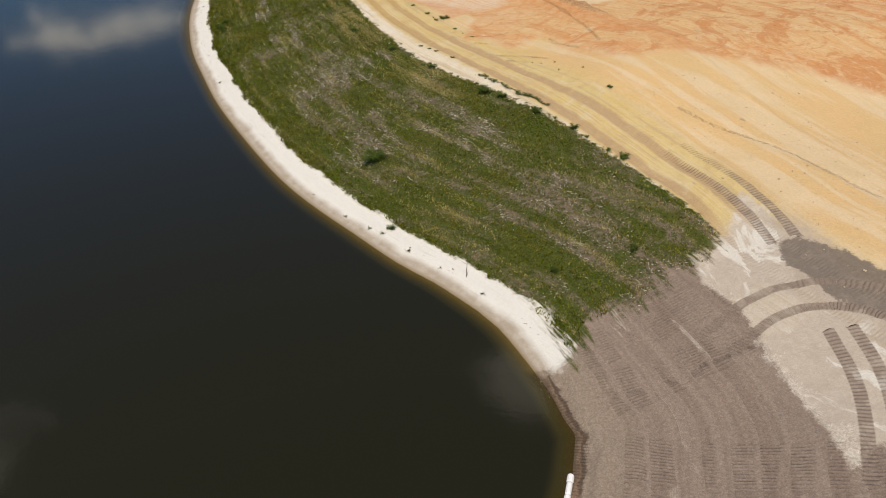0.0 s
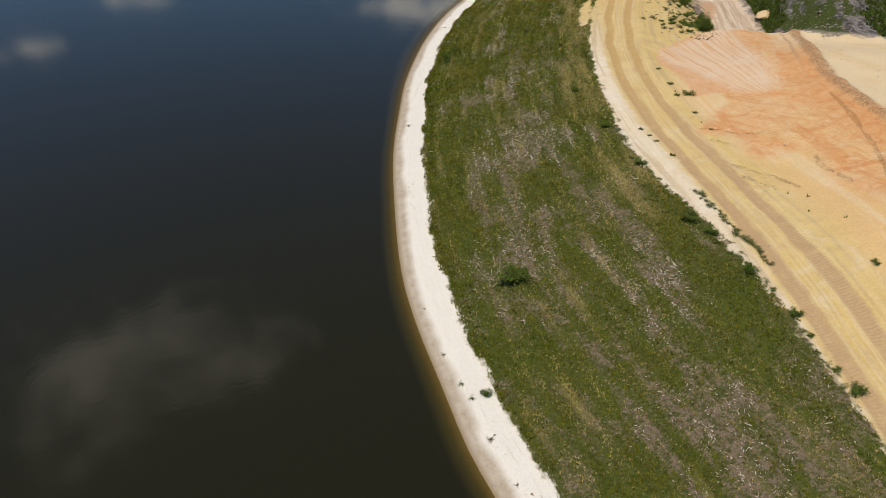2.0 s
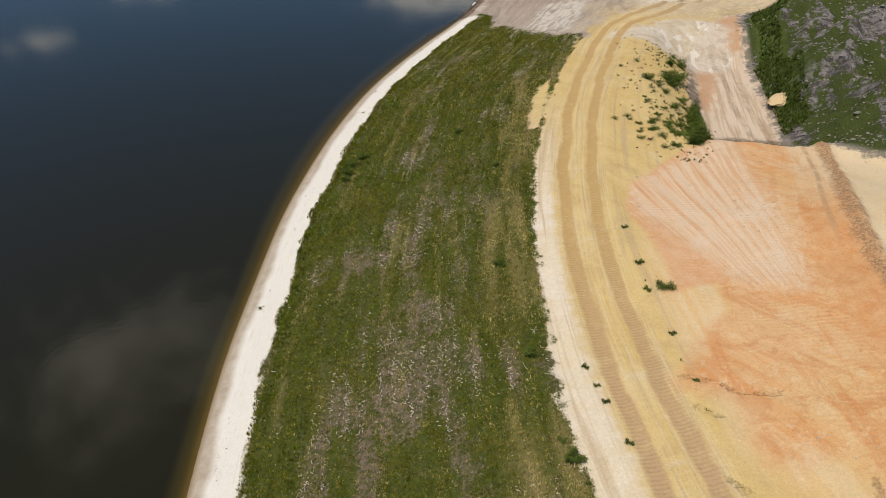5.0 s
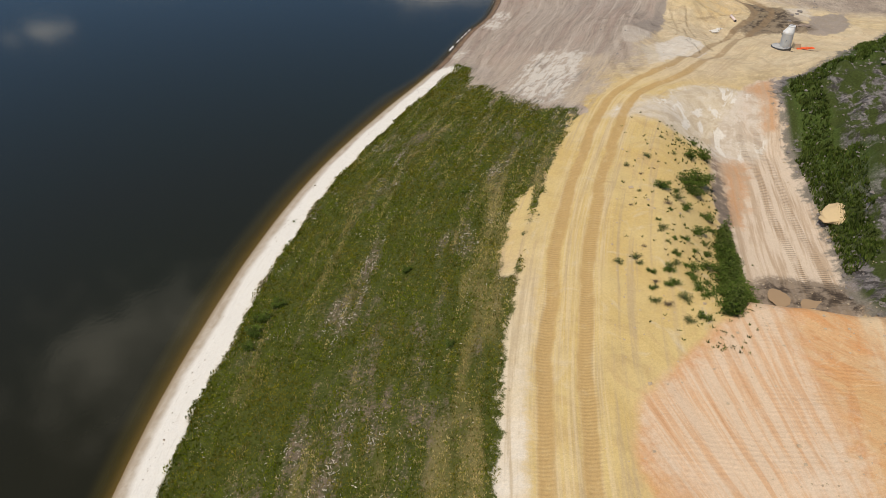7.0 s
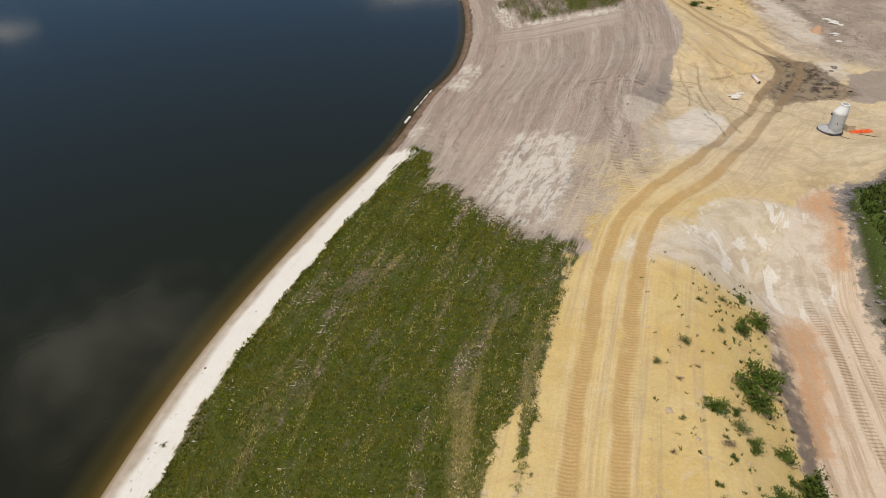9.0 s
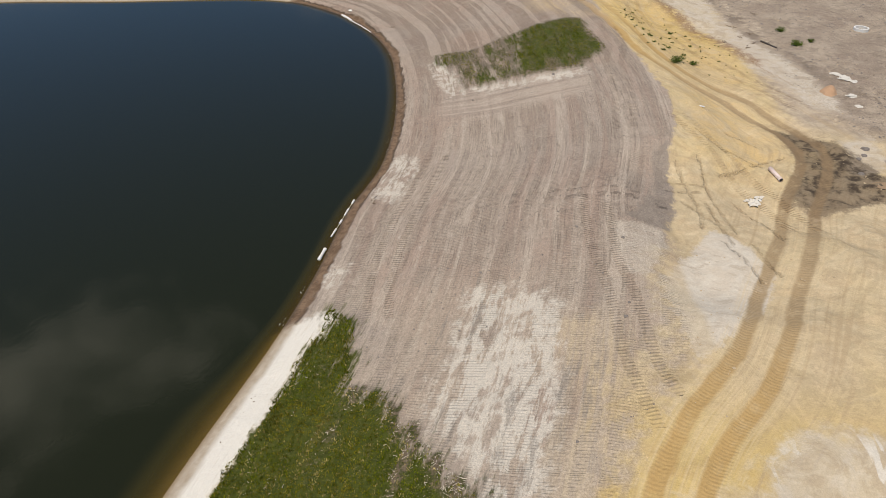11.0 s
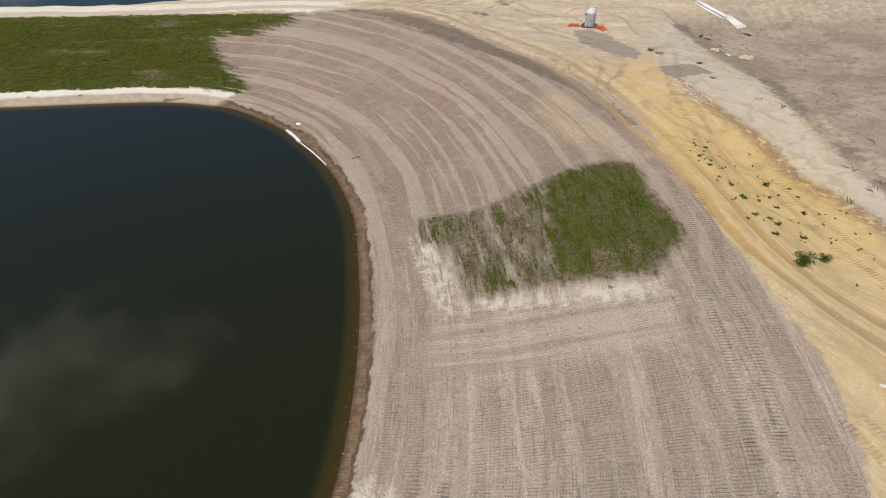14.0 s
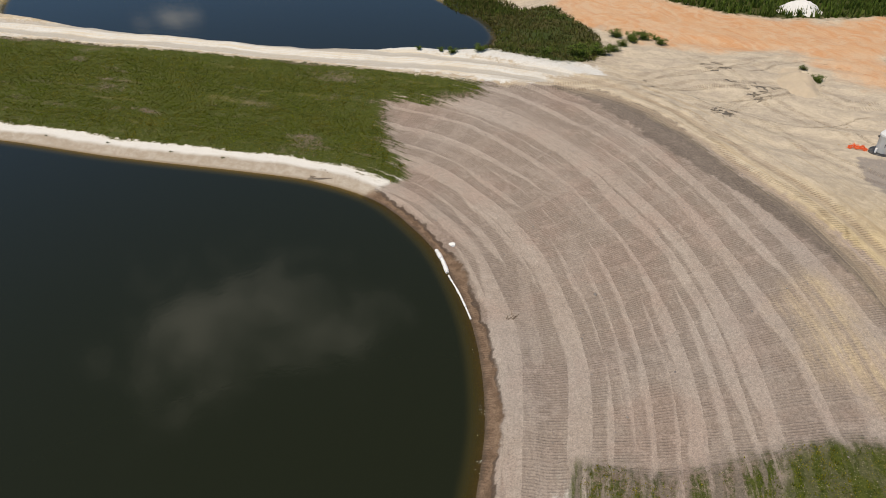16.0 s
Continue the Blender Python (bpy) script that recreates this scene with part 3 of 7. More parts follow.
def sample(key, x, y):
    """What survey() found, between the lattice's points."""
    i, j = np.clip(np.searchsorted(xs, x) - 1, 0, nx - 2), np.clip(np.searchsorted(ys, y) - 1, 0, ny - 2)
    f = land[key].reshape(ny, nx)
    u, v = (x - xs[i]) / (xs[i + 1] - xs[i]), (y - ys[j]) / (ys[j + 1] - ys[j])
    return (f[j, i] * (1 - u) + f[j, i + 1] * u) * (1 - v) + (f[j + 1, i] * (1 - u) + f[j + 1, i + 1] * u) * v


def height_at(x, y):
    return float(sample("z", np.array([x]), np.array([y]))[0])


# ---- materials ----
def material(name):
    m = bpy.data.materials.new(name)
    m.use_nodes = True
    return m, Nodes(m.node_tree)


def ground_material(name, south):
    """The ground's skin; south tells which half of the site it covers."""
    m, n = material(name)

    class Lazy(dict):
        """Attributes of the ground, read when first asked for."""

        def __missing__(self, key):
            self[key] = n.node("ShaderNodeAttribute", attribute_name=self.prefix + key).outputs[self.output]
            return self[key]

    place, at = Lazy(), Lazy()
    place.prefix, place.output, at.prefix, at.output = "v_", "Vector", "g_", "Fac"
    pos = place["pos"]
    n_huge, n_big, n_mid = n.noise(pos, 0.035, 3.0), n.noise(pos, 0.16, 4.0, 0.6), n.noise(pos, 0.9, 5.0, 0.62)
    n_fine, n_grain = n.noise(pos, 4.5, 4.0, 0.68), n.noise(pos, 10.0, 3.0, 0.75)
    ragged = n.math("ADD", n.math("MULTIPLY", n.math("SUBTRACT", n_mid, 0.5), 4.4), n.math("MULTIPLY", n.math("SUBTRACT", n_fine, 0.5), 2.0))
    sweep = n.math("ADD", ragged, n.math("MULTIPLY", n.math("SUBTRACT", n_big, 0.5), 14.0))
    sepr = n.node("ShaderNodeSeparateXYZ")
    n.link(n.node("ShaderNodeNewGeometry").outputs["Position"], sepr.inputs[0])
    px, py = sepr.outputs[0], sepr.outputs[1]

    def zone(key, soft=0.35, amp=1.0, edge=None):
        return n.ramp(n.math("ADD", at[key], n.math("MULTIPLY", edge or ragged, amp)), -soft, soft)

    def tone(a, b, f):
        return n.mix(f, a, b)

    def times(*v):
        out = v[0]
        for k in v[1:]:
            out = n.math("MULTIPLY", out, k)
        return out

    def streak(key, ku, kv, detail=3.0, rough=0.6, distort=0.0):
        return n.noise(n.scaled(place[key], (ku, kv, 0.0)), 1.0, detail, rough, distort)

    streaks = streak("ds", 2.6, 0.10, 4.0, 0.65)
    hair = streak("ds", 8.0, 0.30, 3.0, 0.6)
    # yellow sand, with machine swirls
    swirl = n.noise(pos, 0.22, 5.0, 0.6, 2.2)
    col = tone((0.575, 0.415, 0.165), (0.605, 0.460, 0.210), n.ramp(n_big, 0.3, 0.65))
    col = n.mix(n.ramp(swirl, 0.50, 0.68, 0.0, 0.55), col, (0.50, 0.35, 0.165))
    col = n.mix(n.ramp(swirl, 0.28, 0.44, 0.6, 0.0), col, (0.63, 0.53, 0.37))
    # curved sets of wheel and blade lines
    field = n.noise(pos, 0.045, 1.0, 0.4, 0.6)
    jit = n.math("ADD", times(field, 130.0), times(n_mid, 1.6))
    arc_lines = times(n.ramp(n.math("SINE", jit), 0.15, 0.95), n.ramp(n.math("SINE", times(jit, 0.23)), -0.2, 0.5), n.ramp(n_big, 0.38, 0.50), n.ramp(n_mid, 0.34, 0.5))
    worked = n.math("ADD", n.ramp(py, 176, 190), n.ramp(py, 60, 44))
    arc_lines = times(arc_lines, n.math("MINIMUM", n.math("ADD", worked, 0.25), 1.0))
    if not south:
        # beyond the grey slope the sand is paler and browner
        north = n.math("ADD", times(n.ramp(py, 176, 190), n.ramp(py, 212, 222, 1.0, 0.0)), n.ramp(n.math("ADD", py, times(n.math("SUBTRACT", n_big, 0.5), 60.0)), 266, 286))
        col = n.mix(times(north, n.ramp(n_big, 0.30, 0.68, 1.0, 0.55)), col, tone((0.46, 0.37, 0.255), (0.55, 0.455, 0.325), n.ramp(swirl, 0.4, 0.6)))
    col = n.mix(times(arc_lines, 0.8), col, n.mix(1.0, col, (0.66, 0.63, 0.58), "MULTIPLY"))
    if south:
        col = n.mix(times(n.ramp(py, 52, 45), n.ramp(n.math("ADD", px, ragged), 31, 28)), col, tone((0.43, 0.355, 0.285), (0.52, 0.44, 0.355), n.ramp(n_mid, 0.4, 0.6)))
    if not south:
        col = n.mix(times(n.ramp(n.math("ADD", py, times(sweep, 0.8)), 286, 300), n.ramp(px, 40, 30)), col, tone((0.475, 0.400, 0.310), (0.575, 0.485, 0.365), n.ramp(n.noise(n.scaled(pos, (0.22, 0.5, 0.0)), 1.0, 5.0, 0.6, 1.0), 0.36, 0.62)))
        col = n.mix(times(n.ramp(py, 180, 192), n.ramp(py, 262, 232), n.ramp(n_big, 0.36, 0.6, 0.95, 0.6)), col, tone((0.60, 0.495, 0.335), (0.55, 0.435, 0.285), n.ramp(swirl, 0.42, 0.6)))
        col = n.mix(times(n.ramp(py, 222, 234), n.ramp(n.math("ADD", px, ragged), 33, 37)), col, tone((0.50, 0.42, 0.325), (0.40, 0.33, 0.26), n.ramp(n_mid, 0.4, 0.6)))
    mottle = n.ramp(n.noise(pos, 0.55, 6.0, 0.7, 1.6), 0.42, 0.58)
    col = n.mix(n.math("ADD", n.ramp(py, 176, 188), 0.15, clamp=True), col, n.mix(mottle, n.mix(1.0, col, (0.91, 0.91, 0.91), "MULTIPLY"), n.mix(1.0, col, (1.05, 1.05, 1.05), "MULTIPLY")))
    if not south:
        gold = tone((0.63, 0.45, 0.215), (0.60, 0.47, 0.285), n.ramp(swirl, 0.42, 0.62))
        col = n.mix(times(zone("gold", 1.0, 0.32, sweep), n.ramp(n.noise(pos, 0.3, 4.0, 0.6, 1.0), 0.40, 0.58, 0.75, 0.2)), col, gold)
    tracks_n = streak("rr", 1.5, 0.05, 4.0, 0.65, 0.4)
    if south:
        col = n.mix(times(n.ramp(py, 150, 118), n.ramp(n.math("ADD", at["rd"], times(ragged, 0.35)), -1.9, -2.9), n.ramp(n_big, 0.3, 0.6, 1.0, 0.75)), col, tone((0.71, 0.64, 0.535), (0.675, 0.585, 0.455), n.ramp(n_mid, 0.35, 0.65)))
        col = n.mix(times(n.ramp(py, 84, 66), n.ramp(px, 27, 31), n.ramp(swirl, 0.36, 0.60, 0.9, 0.35)), col, (0.60, 0.465, 0.285))
    col = n.mix(times(n.ramp(n.math("ABSOLUTE", at["rd"]), 3.0, 14.0, 1.0, 0.0), n.ramp(tracks_n, 0.48, 0.66, 0.0, 0.6)), col, (0.43, 0.325, 0.20))
    if south:
        col = n.mix(times(n.ramp(py, 132, 104), n.ramp(at["rd"], 2.4, 6.0), n.ramp(n_big, 0.3, 0.6, 0.6, 0.95)), col, tone((0.645, 0.430, 0.210), (0.67, 0.505, 0.315), n.ramp(streak("rr", 0.5, 0.05, 4.0, 0.6, 0.6), 0.42, 0.58)))
        # orange clay heap: scraped flats, a pale fan with blade marks, a rust band beside the windrow
        blade = streak("blade", 2.1, 0.06, 5.0, 0.68, 0.15)
        scrape = n.noise(n.vec(times(at["ridge"], 0.45), times(py, 0.05)), 1.0, 5.0, 0.68, 0.5)
        cross = streak("scrape", 0.42, 0.06, 5.0, 0.68, 0.5)
        clay = tone((0.605, 0.305, 0.130), (0.635, 0.405, 0.212), n.ramp(cross, 0.40, 0.58))
        clay = n.mix(n.ramp(n_huge, 0.48, 0.60, 0.0, 0.55), clay, (0.63, 0.43, 0.21))
        clay = n.mix(n.ramp(scrape, 0.52, 0.62, 0.0, 0.6), clay, (0.56, 0.255, 0.098))
        clay = n.mix(n.ramp(cross, 0.56, 0.68, 0.0, 0.55), clay, (0.52, 0.225, 0.085))
        clay = n.mix(n.ramp(scrape, 0.32, 0.44, 0.55, 0.0), clay, (0.65, 0.475, 0.30))
        clay = n.mix(times(n.ramp(swirl, 0.60, 0.68), 0.35), clay, (0.66, 0.52, 0.36))
        clay = n.mix(times(n.ramp(n.noise(pos, 0.11, 6.0, 0.72, 1.6), 0.49, 0.57, 0.0, 0.75), n.ramp(py, 104, 94)), clay, (0.525, 0.228, 0.086))
        torn = n.noise(pos, 0.5, 6.0, 0.72, 1.8)
        clay = n.mix(n.ramp(torn, 0.55, 0.64, 0.0, 0.5), clay, (0.50, 0.235, 0.10))
        clay = n.mix(n.ramp(torn, 0.38, 0.45, 0.4, 0.0), clay, (0.67, 0.50, 0.32))
        fan = n.mix(n.ramp(blade, 0.44, 0.60), (0.650, 0.490, 0.345), (0.61, 0.385, 0.225))
        fan = n.mix(n.ramp(blade, 0.62, 0.68, 0.0, 0.6), fan, (0.52, 0.28, 0.14))
        fan = n.mix(n.ramp(n_big, 0.50, 0.66, 0.0, 0.6), fan, (0.66, 0.53, 0.40))
        clay = n.mix(zone("fan", 1.4, 0.8), clay, fan)
        clay = n.mix(times(zone("red", 0.5, 0.6), 0.8), clay, tone((0.60, 0.345, 0.180), (0.62, 0.39, 0.24), n.ramp(n_mid, 0.35, 0.65)))
        band = times(n.ramp(at["ridge"], 0.0, 0.6), n.ramp(n.math("ADD", at["ridge"], times(ragged, 0.35)), 3.2, 4.6, 1.0, 0.0), n.ramp(n.math("ADD", py, times(ragged, 2.0)), 128, 118))
        clay = n.mix(times(band, n.ramp(scrape, 0.36, 0.56, 0.95, 0.55)), clay, tone((0.54, 0.24, 0.092), (0.60, 0.32, 0.145), n.ramp(n_mid, 0.35, 0.6)))
        north_band = times(n.ramp(at["ridge"], 0.2, 0.8), n.ramp(at["ridge"], 3.4, 4.4, 1.0, 0.0), n.ramp(n.math("ADD", py, times(ragged, 2.0)), 118, 128))
        clay = n.mix(times(north_band, n.ramp(scrape, 0.40, 0.54, 0.3, 0.85)), clay, (0.645, 0.50, 0.325))
        hp = tone((0.655, 0.525, 0.345), (0.635, 0.485, 0.290), n.ramp(n_big, 0.45, 0.7))
        clay = n.mix(times(zone("hillpale", 0.5, 0.35), n.ramp(py, 92, 102)), clay, n.mix(n.ramp(swirl, 0.60, 0.72, 0.0, 0.45), hp, (0.62, 0.42, 0.24)))
        orange_f = n.ramp(n.math("ADD", at["orange"], times(sweep, n.ramp(py, 110, 100, 0.12, 0.42))), n.ramp(py, 110, 100, -0.5, -1.6), n.ramp(py, 110, 100, 0.5, 1.6))
        col = n.mix(orange_f, col, clay)
        # the windrow's shadow, painted as a dark broken band along its crest
        crest = n.math("ADD", at["ridge"], times(ragged, 0.4))
        col = n.mix(times(n.ramp(n.math("ABSOLUTE", n.math("SUBTRACT", crest, 0.35)), 0.35, 1.0, 1.0, 0.0), n.ramp(n_mid, 0.30, 0.55, 0.45, 0.95), n.ramp(py, 90, 97), n.ramp(py, 144, 141)), col, tone((0.30, 0.175, 0.095), (0.47, 0.30, 0.165), n.ramp(n_fine, 0.4, 0.62)))
        col = n.mix(times(n.ramp(n.math("ABSOLUTE", n.math("SUBTRACT", at["ridge"], 2.1)), 0.08, 0.35, 1.0, 0.0), n.ramp(n_mid, 0.36, 0.55, 0.2, 0.8), n.ramp(py, 112, 118)), col, (0.42, 0.27, 0.15))
    else:
        cross = streak("scrape", 0.42, 0.06, 5.0, 0.68, 0.5)
        clay = n.mix(n.ramp(cross, 0.50, 0.66, 0.0, 0.6), tone((0.595, 0.320, 0.160), (0.625, 0.405, 0.240), n.ramp(cross, 0.40, 0.58)), (0.54, 0.245, 0.110))
        clay = n.mix(n.ramp(swirl, 0.40, 0.54, 0.6, 0.0), clay, (0.62, 0.44, 0.29))
        col = n.mix(zone("orange", 2.6, 0.8, sweep), col, clay)
    # haul cut
    cutn = streak("pos", 1.5, 0.07, 5.0, 0.68, 0.3)
    cut = tone((0.47, 0.355, 0.25), (0.61, 0.50, 0.39), n.ramp(cutn, 0.40, 0.56))
    cut = n.mix(times(zone("rust", 0.7, 0.8), n.ramp(cutn, 0.36, 0.56, 0.35, 0.9)), cut, (0.50, 0.285, 0.15))
    cut = n.mix(times(n.ramp(px, 22.8, 21.4), n.ramp(n_mid, 0.4, 0.6)), cut, (0.27, 0.20, 0.15))
    col = n.mix(zone("cut", 0.5, 0.6), col, cut)
    if not south:
        # flat of grey-brown soil to the east
        flat_col = tone((0.31, 0.25, 0.20), (0.43, 0.36, 0.285), n.ramp(n_big, 0.35, 0.65))
        flat_col = n.mix(n.ramp(swirl, 0.5, 0.64, 0.0, 0.6), flat_col, (0.25, 0.205, 0.165))
        flat_col = n.mix(times(arc_lines, n.ramp(n_fine, 0.42, 0.56, 0.0, 0.45)), flat_col, (0.185, 0.15, 0.12))
        flat_col = n.mix(n.ramp(n.noise(pos, 1.6, 5.0, 0.75, 0.8), 0.56, 0.64, 0.0, 0.7), flat_col, (0.17, 0.138, 0.112))
        flat_col = n.mix(n.ramp(n.noise(pos, 0.6, 5.0, 0.7, 1.2), 0.54, 0.64, 0.0, 0.5), flat_col, (0.45, 0.385, 0.315))
        col = n.mix(zone("flat", 2.5, 1.0, sweep), col, flat_col)
    # grey graded soil: tracked machines pressed ribbed strips, smooth soil between them
    blot = streak("ds", 0.35, 0.08, 6.0, 0.7, 0.6)
    shift = times(n.math("SUBTRACT", n.noise(n.vec(times(at["s"], 0.022), times(at["d"], 0.05)), 1.0, 2.0, 0.5), 0.5), 7.0)
    row = n.math("DIVIDE", n.math("ADD", at["d"], n.math("ADD", shift, times(n.math("SUBTRACT", n_mid, 0.5), 0.22))), 1.62)
    which = n.math("FLOOR", row)
    lot = n.node("ShaderNodeTexWhiteNoise", noise_dimensions="1D")
    n.link(which, lot.inputs["W"])
    broken = n.noise(n.vec(times(which, 7.31), times(at["s"], 0.045)), 1.0, 3.0, 0.6)
    width = n.math("ADD", n.ramp(lot.outputs["Value"], 0.15, 0.85, 0.05, 1.0), times(n.math("SUBTRACT", broken, 0.5), 3.0))
    strip = n.ramp(n.math("SUBTRACT", width, n.math("FRACT", row)), -0.09, 0.09)
    strip = times(strip, n.ramp(n_mid, 0.34, 0.50, 0.30, 1.0), n.ramp(blot, 0.36, 0.50, 0.45, 1.0))
    bars = n.ramp(n.math("SINE", times(n.math("ADD", at["s"], times(n_mid, 0.12)), 2 * math.pi / 0.26)), -0.4, 0.4)
    dent = times(strip, bars)
    wide = streak("ds", 0.55, 0.018, 4.0, 0.62)
    if not south:
        crisp = n.ramp(n.math("ADD", py, times(n.math("SUBTRACT", n_big, 0.5), 30.0)), 240, 268, 0.45, 0.95)
        gray = tone((0.365, 0.298, 0.246), (0.405, 0.336, 0.280), n.ramp(n_mid, 0.36, 0.64))
        gray = n.mix(n.ramp(n_big, 0.46, 0.62, 0.0, 0.55), gray, (0.392, 0.296, 0.242))
        gray = n.mix(n.ramp(blot, 0.54, 0.66, 0.0, 0.45), gray, (0.465, 0.398, 0.333))
        gray = n.mix(n.ramp(blot, 0.32, 0.44, 0.45, 0.0), gray, (0.345, 0.285, 0.240))
        gray = n.mix(n.ramp(n_huge, 0.52, 0.64, 0.0, 0.45), gray, (0.375, 0.325, 0.285))
        below = n.ramp(py, 262, 240)
        gray = n.mix(times(n.ramp(wide, 0.52, 0.57, 0.0, 0.7), below), gray, (0.475, 0.405, 0.340))
        gray = n.mix(times(n.ramp(wide, 0.42, 0.47, 0.65, 0.0), below), gray, (0.375, 0.290, 0.240))
        gray = n.mix(times(n.ramp(streaks, 0.54, 0.64, 0.0, 0.5), n.math("ADD", 0.4, times(below, 0.6))), gray, (0.485, 0.418, 0.350))
        loose = n.math("ADD", 0.3, times(below, 0.7))
        gray = n.mix(times(n.ramp(hair, 0.54, 0.64, 0.0, 0.55), loose), gray, (0.225, 0.182, 0.150))
        gray = n.mix(times(n.ramp(n.noise(pos, 1.5, 6.0, 0.75, 0.6), 0.57, 0.66, 0.0, 0.55), loose), gray, (0.49, 0.43, 0.37))
        gray = n.mix(times(n.ramp(n.noise(pos, 1.1, 6.0, 0.75, 0.9), 0.58, 0.66, 0.0, 0.6), loose), gray, (0.23, 0.19, 0.16))
        # strips and bars darkened in colour for the shade between their ribs
        gray = n.mix(times(strip, crisp), gray, n.mix(1.0, gray, (0.79, 0.770, 0.755), "MULTIPLY"))
        gray = n.mix(times(dent, crisp, 0.42), gray, n.mix(1.0, gray, (0.70, 0.68, 0.665), "MULTIPLY"))
        # passes across the slope, above and below the grass patch
        over = times(n.ramp(n.math("ADD", py, times(ragged, 0.8)), 234, 237), n.ramp(n.math("ADD", py, times(ragged, 0.8)), 245, 243), n.ramp(px, -8, -5), n.ramp(px, 13, 11))
        across = streak("pos", 0.06, 1.1, 4.0, 0.6, 0.3)
        gray = n.mix(times(over, 0.75), gray, tone((0.47, 0.398, 0.335), (0.355, 0.290, 0.245), n.ramp(across, 0.44, 0.58)))
        tint = tone((0.545, 0.430, 0.270), (0.50, 0.395, 0.275), n.ramp(n_mid, 0.40, 0.62))
        gray = n.mix(times(zone("yel", 2.2, 0.5, sweep), n.ramp(streaks, 0.40, 0.60, 0.25, 0.8)), gray, tint)
        gray = n.mix(times(n.ramp(py, 206, 190), n.ramp(n_big, 0.35, 0.6, 0.0, 0.45)), gray, (0.505, 0.425, 0.335))
    if south:
        earth = n.mix(n.ramp(wide, 0.44, 0.56), (0.250, 0.188, 0.150), (0.285, 0.220, 0.176))
        earth = n.mix(n.ramp(streaks, 0.52, 0.66, 0.0, 0.5), earth, (0.30, 0.235, 0.19))
        earth = n.mix(n.ramp(at["d"], 5.0, 2.5, 0.0, 0.6), earth, (0.31, 0.245, 0.185))
        # the ribs' shade is painted into the southern earth as well
        earth = n.mix(times(strip, n.math("ADD", 0.30, times(bars, 0.40))), earth, n.mix(1.0, earth, (0.76, 0.735, 0.72), "MULTIPLY"))
        gray = earth
        gray = n.mix(times(n.ramp(blot, 0.62, 0.68, 0.0, 0.7), 1.0), gray, (0.44, 0.375, 0.31))
    if not south:
        toward = times(n.ramp(py, 170, 178), n.ramp(py, 206, 198), n.ramp(px, 3, 8))
    lie = n.math("ADD", n.math("ADD", at["gray"], times(n.ramp(at["grass"], -2.5, -0.3), 2.0)), times(ragged, 0.45))
    if south:
        gray_f = n.ramp(lie, -0.25, 0.25)
    else:
        gray_f = n.ramp(n.math("ADD", lie, times(toward, n.math("SUBTRACT", sweep, 1.5))), n.ramp(toward, 0.0, 1.0, -0.25, -2.2), n.ramp(toward, 0.0, 1.0, 0.25, 2.2))
    col = n.mix(gray_f, col, gray)
    if not south:
        # pale silt
        patchy = n.ramp(n.math("ADD", streak("ds", 1.0, 0.16, 6.0, 0.72, 0.4), times(n.math("SUBTRACT", n_mid, 0.5), 0.4)), 0.41, 0.53, 0.0, 0.90)
        col = n.mix(times(zone("pale", 1.1, 1.1), patchy), col, tone((0.645, 0.60, 0.53), (0.57, 0.515, 0.445), n.ramp(n_fine, 0.4, 0.7)))
        scorched = times(n.ramp(at["pale"], -6.0, -0.5), n.ramp(py, 204, 198), n.ramp(py, 172, 180), n.ramp(streak("ds", 0.7, 0.14, 6.0, 0.72, 0.5), 0.55, 0.63))
        col = n.mix(times(scorched, gray_f, 0.6), col, (0.27, 0.24, 0.21))
    silt_f = times(zone("silt", 0.3, 0.28) if south else zone("silt", 1.2, 0.55, sweep), n.ramp(n_big, 0.25, 0.6, 1.0, 0.75))
    col = n.mix(silt_f, col, n.mix(n.ramp(swirl, 0.48, 0.62, 0.0, 0.7), tone((0.55, 0.485, 0.40), (0.60, 0.545, 0.47), n.ramp(n_mid, 0.4, 0.65)), (0.43, 0.36, 0.28)))
    if south:
        col = n.mix(times(silt_f, n.ramp(py, 60, 50), 0.8), col, tone((0.47, 0.395, 0.325), (0.58, 0.505, 0.425), n.ramp(n.noise(pos, 0.7, 5.0, 0.7, 1.0), 0.42, 0.58)))
        col = n.mix(times(n.ramp(py, 50, 45), n.ramp(n.math("ADD", px, times(ragged, 0.5)), 31, 28.5), n.math("SUBTRACT", 1.0, gray_f), 0.6), col, (0.44, 0.365, 0.295))
    col = n.mix(times(zone("silt", 1.0, 0.4, sweep), n.ramp(streak("pos", 0.5, 0.22, 4.0, 0.6, 0.8), 0.54, 0.60, 0.0, 0.8), n.ramp(py, 200, 186)), col, (0.68, 0.645, 0.58))
    if not south:
        # broken rusty lip of the berm, and the dark soil at its foot
        lip = times(n.ramp(n.math("ABSOLUTE", n.math("ADD", n.math("ADD", at["lip"], 0.2), times(ragged, 1.2))), 0.2, 1.9, 1.0, 0.0), n.ramp(n_big, 0.34, 0.46))
        col = n.mix(times(lip, n.ramp(n_mid, 0.36, 0.5), n.ramp(n_fine, 0.4, 0.6, 0.5, 0.95)), col, (0.27, 0.168, 0.098))
        foot = n.ramp(n.math("ABSOLUTE", n.math("ADD", at["foot"], ragged)), 0.5, 1.9, 1.0, 0.0)
        col = n.mix(times(foot, n.ramp(n_big, 0.38, 0.58, 0.2, 0.85)), col, (0.19, 0.152, 0.122))
